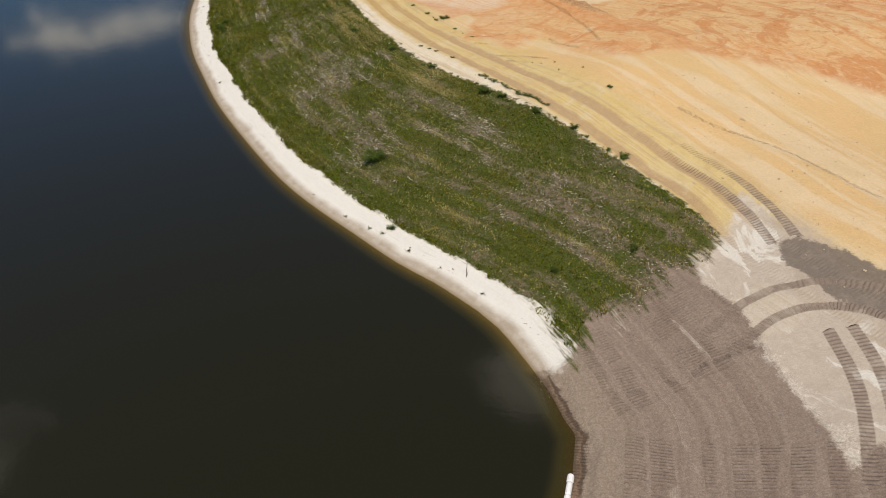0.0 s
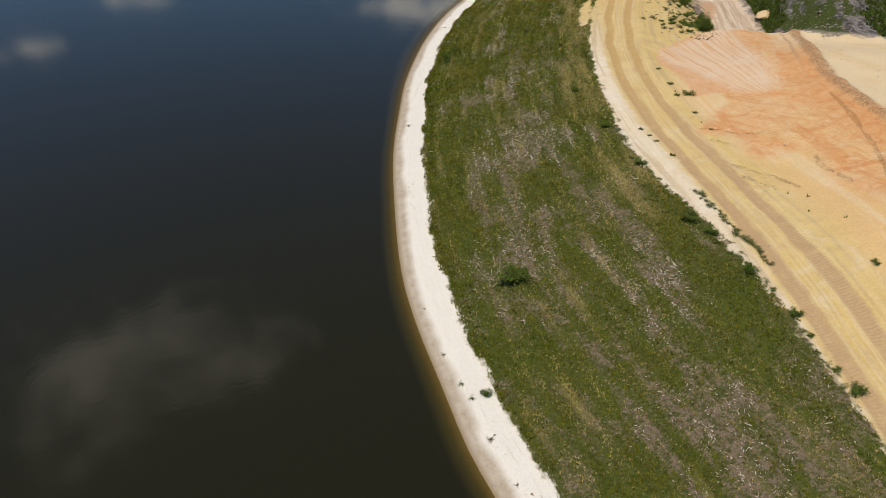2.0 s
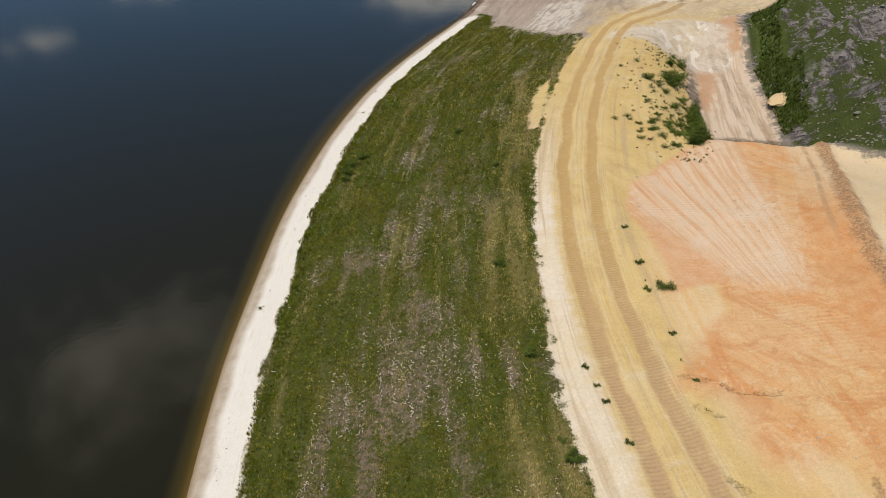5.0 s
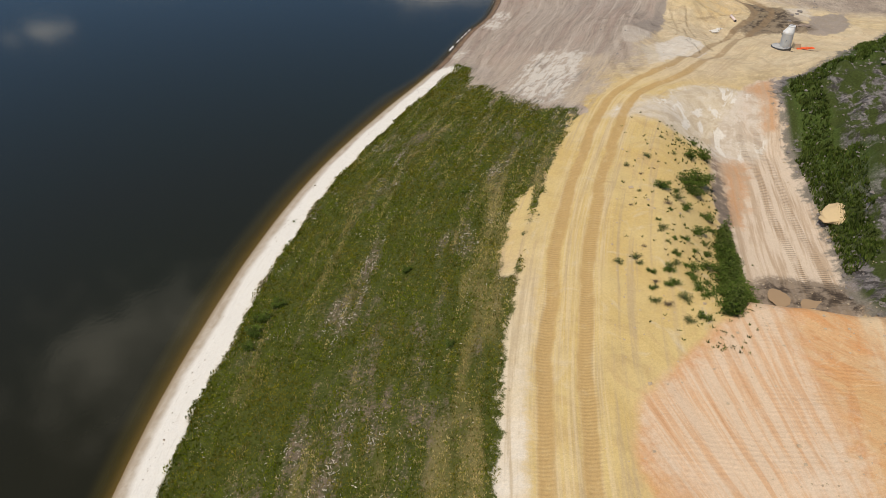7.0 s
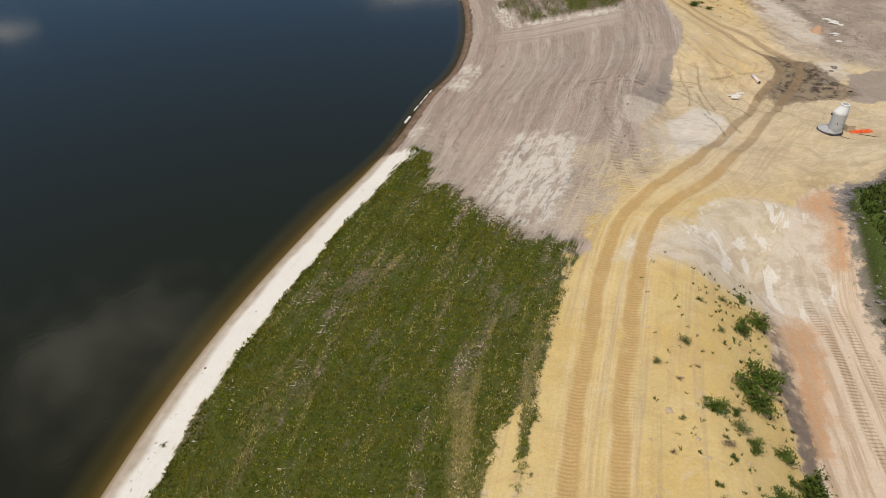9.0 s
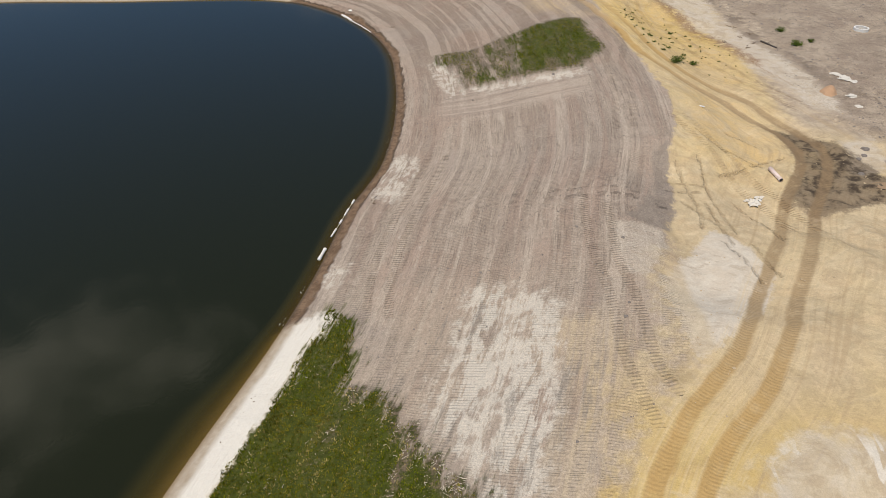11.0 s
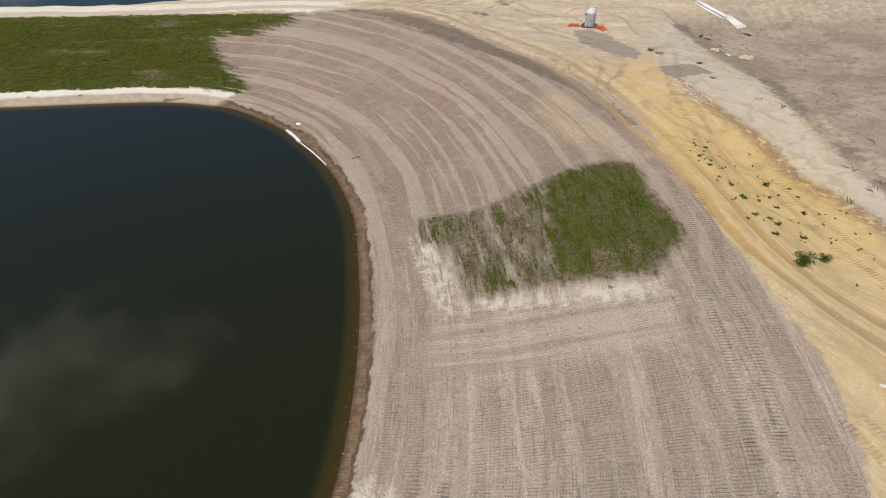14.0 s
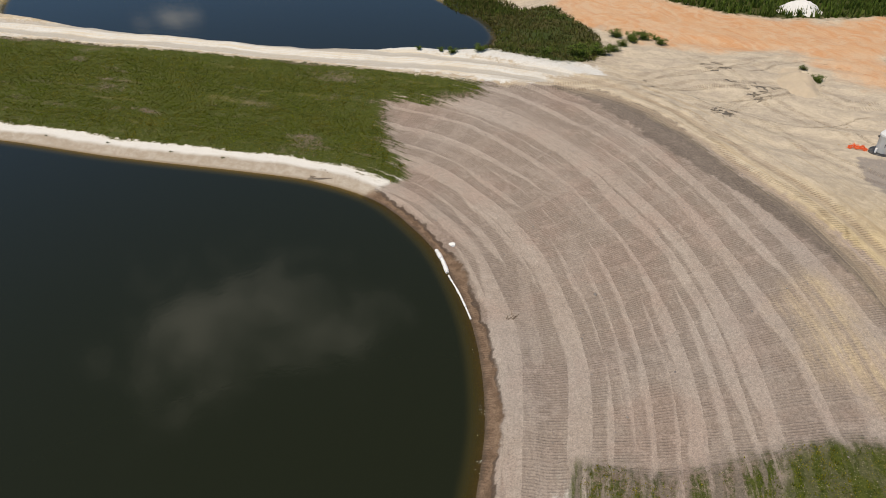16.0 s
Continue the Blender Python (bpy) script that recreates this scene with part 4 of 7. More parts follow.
    # fresh dark fill at the edges of the grey slope, and smooth pale sand over it
    fill = tone(tone((0.150, 0.122, 0.098), (0.205, 0.165, 0.136), n_fine), (0.30, 0.26, 0.225), n.ramp(n.math("ADD", px, times(n.math("SUBTRACT", py, 280.0), 0.25)), 15.5, 17.5))
    fill = n.mix(times(n.ramp(py, 190, 196), n.ramp(py, 240, 226)), fill, tone((0.255, 0.215, 0.183), (0.315, 0.268, 0.228), n.ramp(n_mid, 0.35, 0.65)))
    col = n.mix(times(zone("dark", 0.22, 0.5), n.ramp(n_mid, 0.3, 0.55, 0.75, 0.92)), col, fill)
    if not south:
        smoothed = n.mix(n.ramp(streak("pos", 0.5, 0.9, 4.0, 0.6, 1.0), 0.54, 0.66, 0.0, 0.6), tone((0.63, 0.58, 0.50), (0.58, 0.515, 0.43), n.ramp(n_mid, 0.35, 0.65)), (0.46, 0.395, 0.32))
        col = n.mix(times(zone("fresh", 0.3, 0.45), n.ramp(px, 15.6, 16.4, 0.45, 1.0)), col, smoothed)
        col = n.mix(times(zone("chalk", 0.6, 0.9), n.ramp(n_mid, 0.30, 0.55, 0.7, 0.98)), col, (0.70, 0.68, 0.63))
    # wet dark mud
    col = n.mix(times(zone("mud", 0.6, 0.9), n.ramp(n_mid, 0.36, 0.56, 0.98, 0.75)), col, tone((0.060, 0.045, 0.034), (0.17, 0.128, 0.092), n.ramp(n_mid, 0.35, 0.65)))
    # spoil: crumbled grey rock, its colour darkened for shadows among the ridges, and weeds
    rock = tone((0.062, 0.055, 0.052), (0.225, 0.208, 0.205), n.ramp(streak("scrape", 1.5, 0.40, 5.0, 0.7, 0.6), 0.40, 0.60))
    rock = n.mix(n.ramp(n_fine, 0.54, 0.7, 0.0, 0.5), rock, (0.34, 0.31, 0.285))
    rock = n.mix(n.ramp(n.math("ADD", streak("pos", 0.16, 0.05), times(n.math("SUBTRACT", n_mid, 0.5), 0.5)), 0.43, 0.50), rock, tone((0.036, 0.052, 0.012), (0.072, 0.090, 0.024), n_fine))
    rock = n.mix(n.ramp(at["spoil"], 0.4, 1.2, 0.7, 0.0), rock, (0.29, 0.25, 0.22))
    rock = n.mix(times(n.ramp(at["spoil"], 1.3, 2.0), n.ramp(n.math("ADD", at["spoil"], ragged), 4.0, 5.2, 1.0, 0.0), n.ramp(py, 154, 162)), rock, tone((0.050, 0.085, 0.014), (0.085, 0.115, 0.03), n_fine))
    col = n.mix(zone("spoil", 0.5), col, rock)
    # road: packed ruts, paler crown, fine tyre lines
    road_w = n.math("ABSOLUTE", n.math("ADD", at["rd"], times(n.math("SUBTRACT", n_big, 0.5), 1.2)))
    on_road = times(n.ramp(road_w, 2.2, 3.2, 1.0, 0.0), n.math("ADD", n.ramp(py, 250, 268, 1.0, 0.6), times(n.ramp(px, -24, -30), 0.5)), n.ramp(py, 46, 54))
    rut = n.ramp(n.math("ABSOLUTE", n.math("SUBTRACT", road_w, 1.35)), 0.36, 0.72, 1.0, 0.0)
    hairs = streak("rr", 5.0, 0.12, 3.0, 0.6)
    col = n.mix(times(on_road, n.ramp(hairs, 0.40, 0.66, 0.0, 0.55), n.ramp(at["mud"], -2.5, 0.0, 1.0, 0.0)), col, (0.645, 0.515, 0.325))
    rut_col = tone((0.475, 0.318, 0.135), (0.445, 0.305, 0.170), n.ramp(py, 90, 125, 1.0, 0.0))
    if not south:
        rut_col = n.mix(times(n.ramp(py, 180, 196), n.ramp(py, 234, 250, 1.0, 0.0)), rut_col, n.mix(n.ramp(at["mud"], -3.0, 0.5), (0.37, 0.275, 0.165), (0.25, 0.178, 0.108)))
        rut_col = n.mix(n.ramp(py, 262, 284), rut_col, (0.385, 0.300, 0.215))
    rutted = times(on_road, rut, n.ramp(n_mid, 0.25, 0.55, 0.6, 0.95))
    col = n.mix(rutted if south else times(rutted, n.ramp(at["chalk"], -2.0, 1.0, 1.0, 0.25)), col, rut_col)
    if not south:
        col = n.mix(times(n.ramp(road_w, 2.6, 3.4, 1.0, 0.0), rut, n.ramp(at["chalk"], -0.5, 1.0), 0.7), col, (0.44, 0.405, 0.35))
    nick = times(n.ramp(n.math("ABSOLUTE", n.math("ADD", at["fd"], times(ragged, 0.20))), 0.04, 0.26, 1.0, 0.0), n.ramp(n_mid, 0.36, 0.52, 0.25, 1.0))
    # furrow shade painted into the colour, on top of the relief
    col = n.mix(times(nick, 0.38), col, n.mix(1.0, col, (0.62, 0.54, 0.46), "MULTIPLY"))
    # cleat tracks of single passes
    lane = n.ramp(n.math("ABSOLUTE", at["td"]), 0.34, 0.46, 1.0, 0.0)
    col = n.mix(times(lane, n.ramp(n_mid, 0.36, 0.6, 0.1, 0.7)), col, n.mix(1.0, col, (0.86, 0.83, 0.80), "MULTIPLY"))
    if south:
        col = n.mix(times(lane, n.ramp(py, 62, 48), n.ramp(n_mid, 0.36, 0.6, 0.5, 0.9)), col, (0.255, 0.195, 0.155))
    # thatch under the grass, bare rows and dead straw
    thin = n.ramp(n.math("ADD", at["bare"], n.math("ADD", times(ragged, 0.42), n.math("ADD", times(n.math("SUBTRACT", streaks, 0.5), 1.2), times(n.math("SUBTRACT", n_fine, 0.5), 1.4)))), -0.26, 0.38)
    thatch = tone(tone((0.050, 0.070, 0.009), (0.088, 0.090, 0.020), n_fine), (0.160, 0.123, 0.086), thin)
    thatch = n.mix(n.ramp(n.noise(pos, 1.8, 5.0, 0.75), 0.47, 0.56, 0.0, 0.8), thatch, (0.045, 0.058, 0.009))
    thatch = n.mix(times(n.ramp(n_grain, 0.60, 0.72), n.ramp(n_mid, 0.40, 0.6), 0.8), thatch, (0.44, 0.38, 0.29))
    thatch = n.mix(times(n.ramp(n_fine, 0.62, 0.72), n.ramp(n_big, 0.42, 0.6), 0.75), thatch, (0.34, 0.285, 0.20))
    thatch = n.mix(times(n.ramp(n.math("ADD", at["dry"], times(ragged, 0.2)), 0.15, 0.75), 0.6), thatch, tone((0.30, 0.235, 0.095), (0.15, 0.135, 0.045), n.ramp(n_fine, 0.42, 0.58)))
    fingers = times(n.math("SUBTRACT", streak("ds", 1.7, 0.22, 4.0, 0.65), 0.5), n.ramp(at["gray"], -6.0, -1.5, 1.0, 9.0))
    if not south:
        patch = times(n.ramp(py, 236, 242), n.ramp(py, 272, 268))
        fingers = times(fingers, n.ramp(patch, 0.0, 1.0, 1.0, 0.3))
    grassy = n.ramp(n.math("ADD", at["grass"], n.math("ADD", fingers, times(ragged, n.ramp(at["d"], 5.0, 9.0, 0.35, 0.6)))), n.ramp(at["gray"], -6.0, -1.5, -0.25, -0.9), n.ramp(at["gray"], -6.0, -1.5, 0.25, 0.9))
    if not south:
        sparse = n.math("MAXIMUM", n.ramp(streak("ds", 0.8, 0.16, 6.0, 0.72, 0.3), 0.38, 0.52, 0.15, 1.0), n.ramp(n.math("ADD", px, times(ragged, 0.5)), 2.6, 4.4))
        thatch = n.mix(times(patch, n.ramp(streak("ds", 1.1, 0.2, 5.0, 0.7, 0.3), 0.46, 0.56, 0.0, 0.8), n.ramp(n.math("ADD", px, times(ragged, 0.5)), 2.6, 4.6, 1.0, 0.3)), thatch, (0.185, 0.150, 0.118))
        grassy = times(grassy, n.math("SUBTRACT", 1.0, times(patch, n.math("SUBTRACT", 1.0, sparse))))
    col = n.mix(grassy, col, thatch)
    if not south:
        col = n.mix(zone("weeds", 0.8), col, n.mix(n.ramp(n_big, 0.4, 0.6), tone((0.095, 0.072, 0.028), (0.055, 0.068, 0.018), n_mid), (0.045, 0.062, 0.015)))
    # beach: white sand, then wet sand at the water
    wob = n.math("ADD", at["d"], times(n.math("SUBTRACT", n_mid, 0.5), 1.1))
    ingray = n.ramp(n.math("ADD", at["gray"], times(ragged, 0.5)), -0.8, 0.4)
    beach = times(n.ramp(wob, 4.6, 5.2, 1.0, 0.0), n.math("SUBTRACT", 1.0, ingray))
    white = tone((0.74, 0.715, 0.66), (0.64, 0.60, 0.54), n.ramp(n_fine, 0.45, 0.75))
    white = n.mix(n.ramp(hair, 0.55, 0.75, 0.0, 0.5), white, (0.52, 0.47, 0.395))
    col = n.mix(times(beach, n.math("SUBTRACT", 1.0, grassy)), col, white)
    edge = n.math("ADD", at["d"], times(n.math("SUBTRACT", n_big, 0.5), 1.6))
    edge = n.math("ADD", edge, times(ingray, n.math("ADD", 0.75 if south else 0.30, times(n.math("SUBTRACT", n_mid, 0.5), 1.2))))
    if not south:
        edge = n.math("SUBTRACT", edge, times(n.ramp(py, 272, 286), n.math("SUBTRACT", 1.0, ingray), 0.75))
    damp = n.ramp(edge, n.ramp(ingray, 0.0, 1.0, 0.7, 1.25), n.ramp(ingray, 0.0, 1.0, 1.6, 1.55), 1.0, 0.0)
    col = n.mix(times(damp, n.math("SUBTRACT", 1.0, grassy)), col, n.mix(ingray, tone((0.47, 0.41, 0.335), (0.39, 0.325, 0.25), n.ramp(n_mid, 0.35, 0.65)), tone((0.150, 0.098, 0.064), (0.235, 0.160, 0.108), n.ramp(n_mid, 0.35, 0.6))))
    # thin dark line where the graded bank steps down
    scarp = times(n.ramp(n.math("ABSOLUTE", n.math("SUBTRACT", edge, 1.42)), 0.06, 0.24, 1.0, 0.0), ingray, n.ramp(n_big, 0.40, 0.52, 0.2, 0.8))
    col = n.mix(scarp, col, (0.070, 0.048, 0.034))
    wet = n.ramp(n.math("ADD", at["d"], times(n.math("SUBTRACT", n_mid, 0.5), 0.5)), 0.0, 0.5, 1.0, 0.0)
    col = n.mix(times(wet, 0.75), col, n.mix(ingray, (0.24, 0.165, 0.085), (0.085, 0.062, 0.042)))
    if not south:
        wob2 = n.math("ADD", at["d2"], times(n.math("SUBTRACT", n_mid, 0.5), 1.5))
        col = n.mix(times(n.ramp(wob2, 0.2, 1.6, 1.0, 0.0), 0.8), col, (0.10, 0.095, 0.045))
    # grain over all, coarser in soil than in sand
    soily = n.math("MAXIMUM", n.math("MAXIMUM", zone("gray", 0.4), grassy), zone("spoil", 0.5) if south else n.math("MAXIMUM", zone("spoil", 0.5), zone("flat", 2.0)))
    for src, lo, hi in ((n_grain, 0.72, 1.22), (n_fine, 0.80, 1.16)):
        speck = n.mix(n.ramp(src, 0.22, 0.78), n.mix(1.0, col, (lo, lo, lo), "MULTIPLY"), n.mix(1.0, col, (hi, hi, hi), "MULTIPLY"))
        col = n.mix(n.ramp(soily, 0.0, 1.0, 0.4, 1.0), col, speck)
    col = n.mix(n.math("SUBTRACT", 1.0, grassy), col, n.mix(1.0, col, (0.90, 0.895, 0.875), "MULTIPLY"))
    # relief: lumps, grain, pressed bars and tyre treads
    in_gray, in_grass = n.ramp(at["gray"], -0.2, 0.5), n.ramp(at["grass"], -0.3, 0.3)
    soft = times(in_gray, n.math("SUBTRACT", 1.0, in_grass))
    rough_soil = n.math("MAXIMUM", in_grass, n.ramp(at["spoil"], -0.5, 0.5))
    h = times(n_fine, n.math("ADD", n.math("ADD", 0.018, times(soft, 0.03)), times(rough_soil, 0.11)))
    h = n.math("ADD", h, times(n_mid, n.math("ADD", 0.05, times(n.math("MAXIMUM", soft, rough_soil), 0.07))))
    h = n.math("ADD", h, times(n_grain, 0.012))
    h = n.math("SUBTRACT", h, times(dent, soft, 0.030))
    h = n.math("ADD", h, times(n.math("SINE", times(at["ts"], 2 * math.pi / 0.33)), lane, 0.03))
    h = n.math("ADD", h, times(n.math("SINE", times(at["rs"], 2 * math.pi / 0.30)), n.ramp(n.math("ABSOLUTE", n.math("SUBTRACT", n.math("ABSOLUTE", at["rd"]), 1.5)), 0.3, 0.8, 1.0, 0.0), 0.010))
    h = n.math("ADD", h, times(swirl, n.ramp(py, 150, 186, 0.09, 0.17), n.math("SUBTRACT", 1.0, in_gray)))
    h = n.math("ADD", h, times(streaks, in_gray, 0.05))
    if south:
        ribbed = times(n.ramp(at["orange"], 0.0, 2.0), n.ramp(n.noise(pos, 0.13, 3.0, 0.6, 0.5), 0.48, 0.56), n.ramp(py, 140, 130))
        h = n.math("ADD", h, times(n.math("SINE", times(n.math("ADD", py, times(n_mid, 0.5)), 2 * math.pi / 0.42)), ribbed, n.ramp(at["ridge"], 2.5, 5.0), 0.007))
    h = n.math("SUBTRACT", h, times(nick, 0.10))
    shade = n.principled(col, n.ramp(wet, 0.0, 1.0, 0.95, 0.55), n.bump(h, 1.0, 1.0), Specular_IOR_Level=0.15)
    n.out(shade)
    return m


def water_material(name, deep, shallow):
    """Murky water: a glossy face over a bed that fades out with depth."""
    m, n = material(name)
    pos = n.node("ShaderNodeNewGeometry").outputs["Position"]
    depth = n.attr("depth")
    ripple = n.math("ADD", n.math("MULTIPLY", n.noise(pos, 2.2, 2.0), 0.5), n.noise(pos, 0.5, 2.0))
    normal = n.bump(ripple, 0.016, 0.25)
    cloudy = n.noise(pos, 0.02, 3.0)
    sepr = n.node("ShaderNodeSeparateXYZ")
    n.link(pos, sepr.inputs[0])
    peaty = n.ramp(n.math("ADD", sepr.outputs[1], n.math("MULTIPLY", n.math("SUBTRACT", cloudy, 0.5), 120.0)), 190, 110)
    tint = n.mix(peaty, deep, (deep[0] * 1.12, deep[1] * 0.90, deep[2] * 1.0))
    body = n.mix(n.ramp(depth, 0.2, 1.6), shallow, tint)
    surf = n.principled(body, 0.06, normal, IOR=1.33, Specular_IOR_Level=0.5)
    clear = n.node("ShaderNodeBsdfTransparent")
    clear.inputs[0].default_value = (0.80, 0.74, 0.50, 1)
    mixed = n.node("ShaderNodeMixShader")
    n.link(n.ramp(depth, -0.1, 1.1, 0.30, 1.0), mixed.inputs[0])
    n.link(clear.outputs[0], mixed.inputs[1]), n.link(surf, mixed.inputs[2])
    n.out(mixed.outputs[0])
    return m


WATER = water_material("pond_water", (0.0124, 0.0140, 0.0044), (0.052, 0.041, 0.010))
for half in (True, False):
    ground_mesh.materials.append(ground_material("ground_south" if half else "ground_north", half))
ground_mesh.polygons.foreach_set("material_index", (gy.ravel()[ii] > 160).astype(np.int32))


def water_sheet(name, outline, level, mat, label, slope):
    """A water face whose rim lies a little inside the banks; its depth is kept for the material."""
    x0, y0, x1, y1 = outline[:, 0].min() - 1, outline[:, 1].min() - 1, outline[:, 0].max() + 1, outline[:, 1].max() + 1
    wx, wy = np.arange(x0, x1, 1.0), np.arange(y0, y1, 1.0)
    px, py = np.meshgrid(wx, wy)
    d, _ = near_line(px.ravel(), py.ravel(), outline, True)
    k = len(wx)
    i = (np.arange(len(wy) - 1)[:, None] * k + np.arange(k - 1)[None]).ravel()
    q = np.stack([i, i + 1, i + k + 1, i + k], 1)
    q = q[(d[q] < 1.5).any(1)]
    used, inv = np.unique(q, return_inverse=True)
    me = numpy_mesh(name, np.stack([px.ravel()[used], py.ravel()[used], np.full(len(used), level)], 1), inv.ravel(), np.full(len(q), 4), True)
    a = me.attributes.new("depth", "FLOAT", "POINT")
    shelf = np.interp(py.ravel()[used], [105, 135, 186, 198], [slope * 2.6, slope * 1.5, slope * 1.3, slope * 2.6])
    a.data.foreach_set("value", np.clip(-d[used] * shelf, -1, 6).astype(np.float32))
    me.materials.append(mat)
    return tagged(new(name, me), label, "water", kind="structure")


water_sheet("water", shore_line, 0.0, WATER, "still dark brown pond water mirroring the sky", 0.36)
water_sheet("water_2", shore2_line, POND2, WATER, "still blue pond water beyond the white track", 0.5)


# ---- things: small materials ----
def plain(name, color, rough=0.7, spread=0.12, scale=6.0, bump=0.02, metal=0.0, dirt=None, dirt_amount=0.5):
    """A surface with fine grain, blotches and, where given, dirt."""
    m, n = material(name)
    pos = n.node("ShaderNodeTexCoord").outputs["Object"]
    big, fine = n.noise(pos, scale, 4.0, 0.6), n.noise(pos, scale * 7, 3.0, 0.6)
    lo, hi = [c * (1 - spread) for c in color], [min(1, c * (1 + spread)) for c in color]
    col = n.mix(big, lo, hi)
    if dirt:
        col = n.mix(n.ramp(n.noise(pos, scale * 0.6, 5.0, 0.65), 0.48, 0.66, 0.0, dirt_amount), col, dirt)
    n.out(n.principled(col, n.ramp(fine, 0.2, 0.8, rough * 0.85, min(1, rough * 1.1)), n.bump(n.math("ADD", big, n.math("MULTIPLY", fine, 0.4)), 0.6, bump), Metallic=metal))
    return m


def leafy(name, a, b, c, through=0.25):
    """Leaves and blades: each one of its own tone, a little light passing through."""
    m, n = material(name)
    geo = n.node("ShaderNodeNewGeometry")
    one = geo.outputs["Random Per Island"]
    patch = n.noise(geo.outputs["Position"], 0.22, 3.0, 0.6)
    col = n.mix(n.ramp(one, 0.0, 1.0), a, b)
    speck = n.noise(geo.outputs["Position"], 1.5, 5.0, 0.75)
    col = n.mix(n.ramp(n.math("ADD", patch, n.math("MULTIPLY", n.math("SUBTRACT", one, 0.5), 0.35)), 0.46, 0.66), col, c)
    rows = n.noise(n.vec(n.math("MULTIPLY", n.attr("row_d"), 1.9), n.math("MULTIPLY", n.attr("row_s"), 0.14)), 1.0, 5.0, 0.7)
    v = n.ramp(n.math("ADD", n.math("MULTIPLY", speck, 0.5), n.math("MULTIPLY", rows, 0.5)), 0.38, 0.62, 0.50, 1.52)
    col = n.mix(1.0, col, n.vec(v, v, v), "MULTIPLY")
    diff = n.principled(col, 0.85, Specular_IOR_Level=0.05)
    back = n.node("ShaderNodeBsdfTranslucent")
    n.link(col, back.inputs[0])
    mixed = n.node("ShaderNodeMixShader")
    mixed.inputs[0].default_value = through
    n.link(diff, mixed.inputs[1]), n.link(back.outputs[0], mixed.inputs[2])
    n.out(mixed.outputs[0])
    return m


GRASS = leafy("grass_blades", (0.054, 0.080, 0.003), (0.150, 0.176, 0.008), (0.195, 0.162, 0.016))
DRY = leafy("dry_grass", (0.40, 0.31, 0.12), (0.56, 0.46, 0.22), (0.31, 0.26, 0.09))
LEAF = leafy("shrub_leaves", (0.060, 0.098, 0.014), (0.120, 0.160, 0.032), (0.095, 0.120, 0.030))
LEAF_PALE = leafy("scrub_leaves", (0.10, 0.125, 0.035), (0.17, 0.175, 0.065), (0.13, 0.15, 0.05))
LEAF_DEAD = leafy("dead_leaves", (0.20, 0.15, 0.085), (0.28, 0.22, 0.14), (0.17, 0.13, 0.075))
STRAW = plain("straw", (0.58, 0.52, 0.42), 0.85, 0.2)
TWIG = plain("twig", (0.20, 0.15, 0.105), 0.9, 0.25)
TWIG_GREY = plain("grey_twig", (0.27, 0.245, 0.215), 0.9, 0.3)
CONCRETE = plain("concrete", (0.44, 0.44, 0.425), 0.85, 0.08, 1.6, 0.006, dirt=(0.36, 0.34, 0.30), dirt_amount=0.6)
CONCRETE_WHITE = plain("white_concrete", (0.64, 0.64, 0.62), 0.8, 0.06, 1.8, 0.006, dirt=(0.5, 0.47, 0.41), dirt_amount=0.4)
TAR = plain("tar_coat", (0.022, 0.022, 0.024), 0.6, 0.3, 3.0, 0.006, dirt=(0.30, 0.27, 0.22), dirt_amount=0.5)
# near-black that paints the shade inside hollows
HOLE_SHADE = plain("hole_shade", (0.03, 0.028, 0.025), 0.95)
ORANGE_NET = plain("orange_net", (0.80, 0.12, 0.02), 0.6, 0.15)
WHITE_PVC = plain("white_plastic", (0.80, 0.79, 0.76), 0.45, 0.05, 2.0, 0.004, dirt=(0.55, 0.50, 0.42), dirt_amount=0.45)
PINK_PIPE = plain("pinkish_pipe", (0.70, 0.58, 0.54), 0.7, 0.08, 3.0, 0.004, dirt=(0.45, 0.36, 0.28))
TEAL = plain("teal_plastic", (0.010, 0.085, 0.080), 0.45, 0.12, 2.0, 0.003)
TEAL_LIGHT = plain("teal_trim", (0.05, 0.20, 0.19), 0.45, 0.1, 2.0, 0.003)
SAND = plain("heap_sand", (0.56, 0.42, 0.23), 0.95, 0.14, 1.2, 0.05, dirt=(0.40, 0.30, 0.18))
SAND_WHITE = plain("white_gravel", (0.66, 0.64, 0.60), 0.95, 0.12, 2.0, 0.05)
CLOD = plain("clods", (0.19, 0.168, 0.15), 0.95, 0.35, 0.8, 0.02)
CLOD_SAND = plain("sand_clods", (0.42, 0.33, 0.22), 0.95, 0.35, 0.8, 0.02)
ROCK_WHITE = plain("white_rock", (0.60, 0.57, 0.51), 0.9, 0.12, 3.0, 0.03)
BEIGE = plain("beige_board", (0.50, 0.40, 0.27), 0.85, 0.1, 3.0, 0.005)
RUST = plain("dark_scrap", (0.075, 0.06, 0.05), 0.8, 0.4, 3.0, 0.01)
YELLOW = plain("yellow_plastic", (0.75, 0.60, 0.02), 0.5, 0.1)
FOAM = plain("foam", (0.78, 0.77, 0.72), 0.7, 0.1)
PUDDLE_BROWN = plain("puddle_water", (0.33, 0.225, 0.125), 0.08, 0.06, 0.5, 0.001)
SLAB_TOP = plain("slab_top", (0.40, 0.40, 0.385), 0.8, 0.15, 1.5, 0.006, dirt=(0.06, 0.06, 0.06), dirt_amount=0.85)
CLAY_LUMP = plain("clay_lump", (0.42, 0.265, 0.16), 0.95, 0.2, 1.6, 0.05, dirt=(0.34, 0.24, 0.16))
PALE_SAND = plain("pale_sand", (0.46, 0.37, 0.26), 0.95, 0.14, 1.2, 0.05)


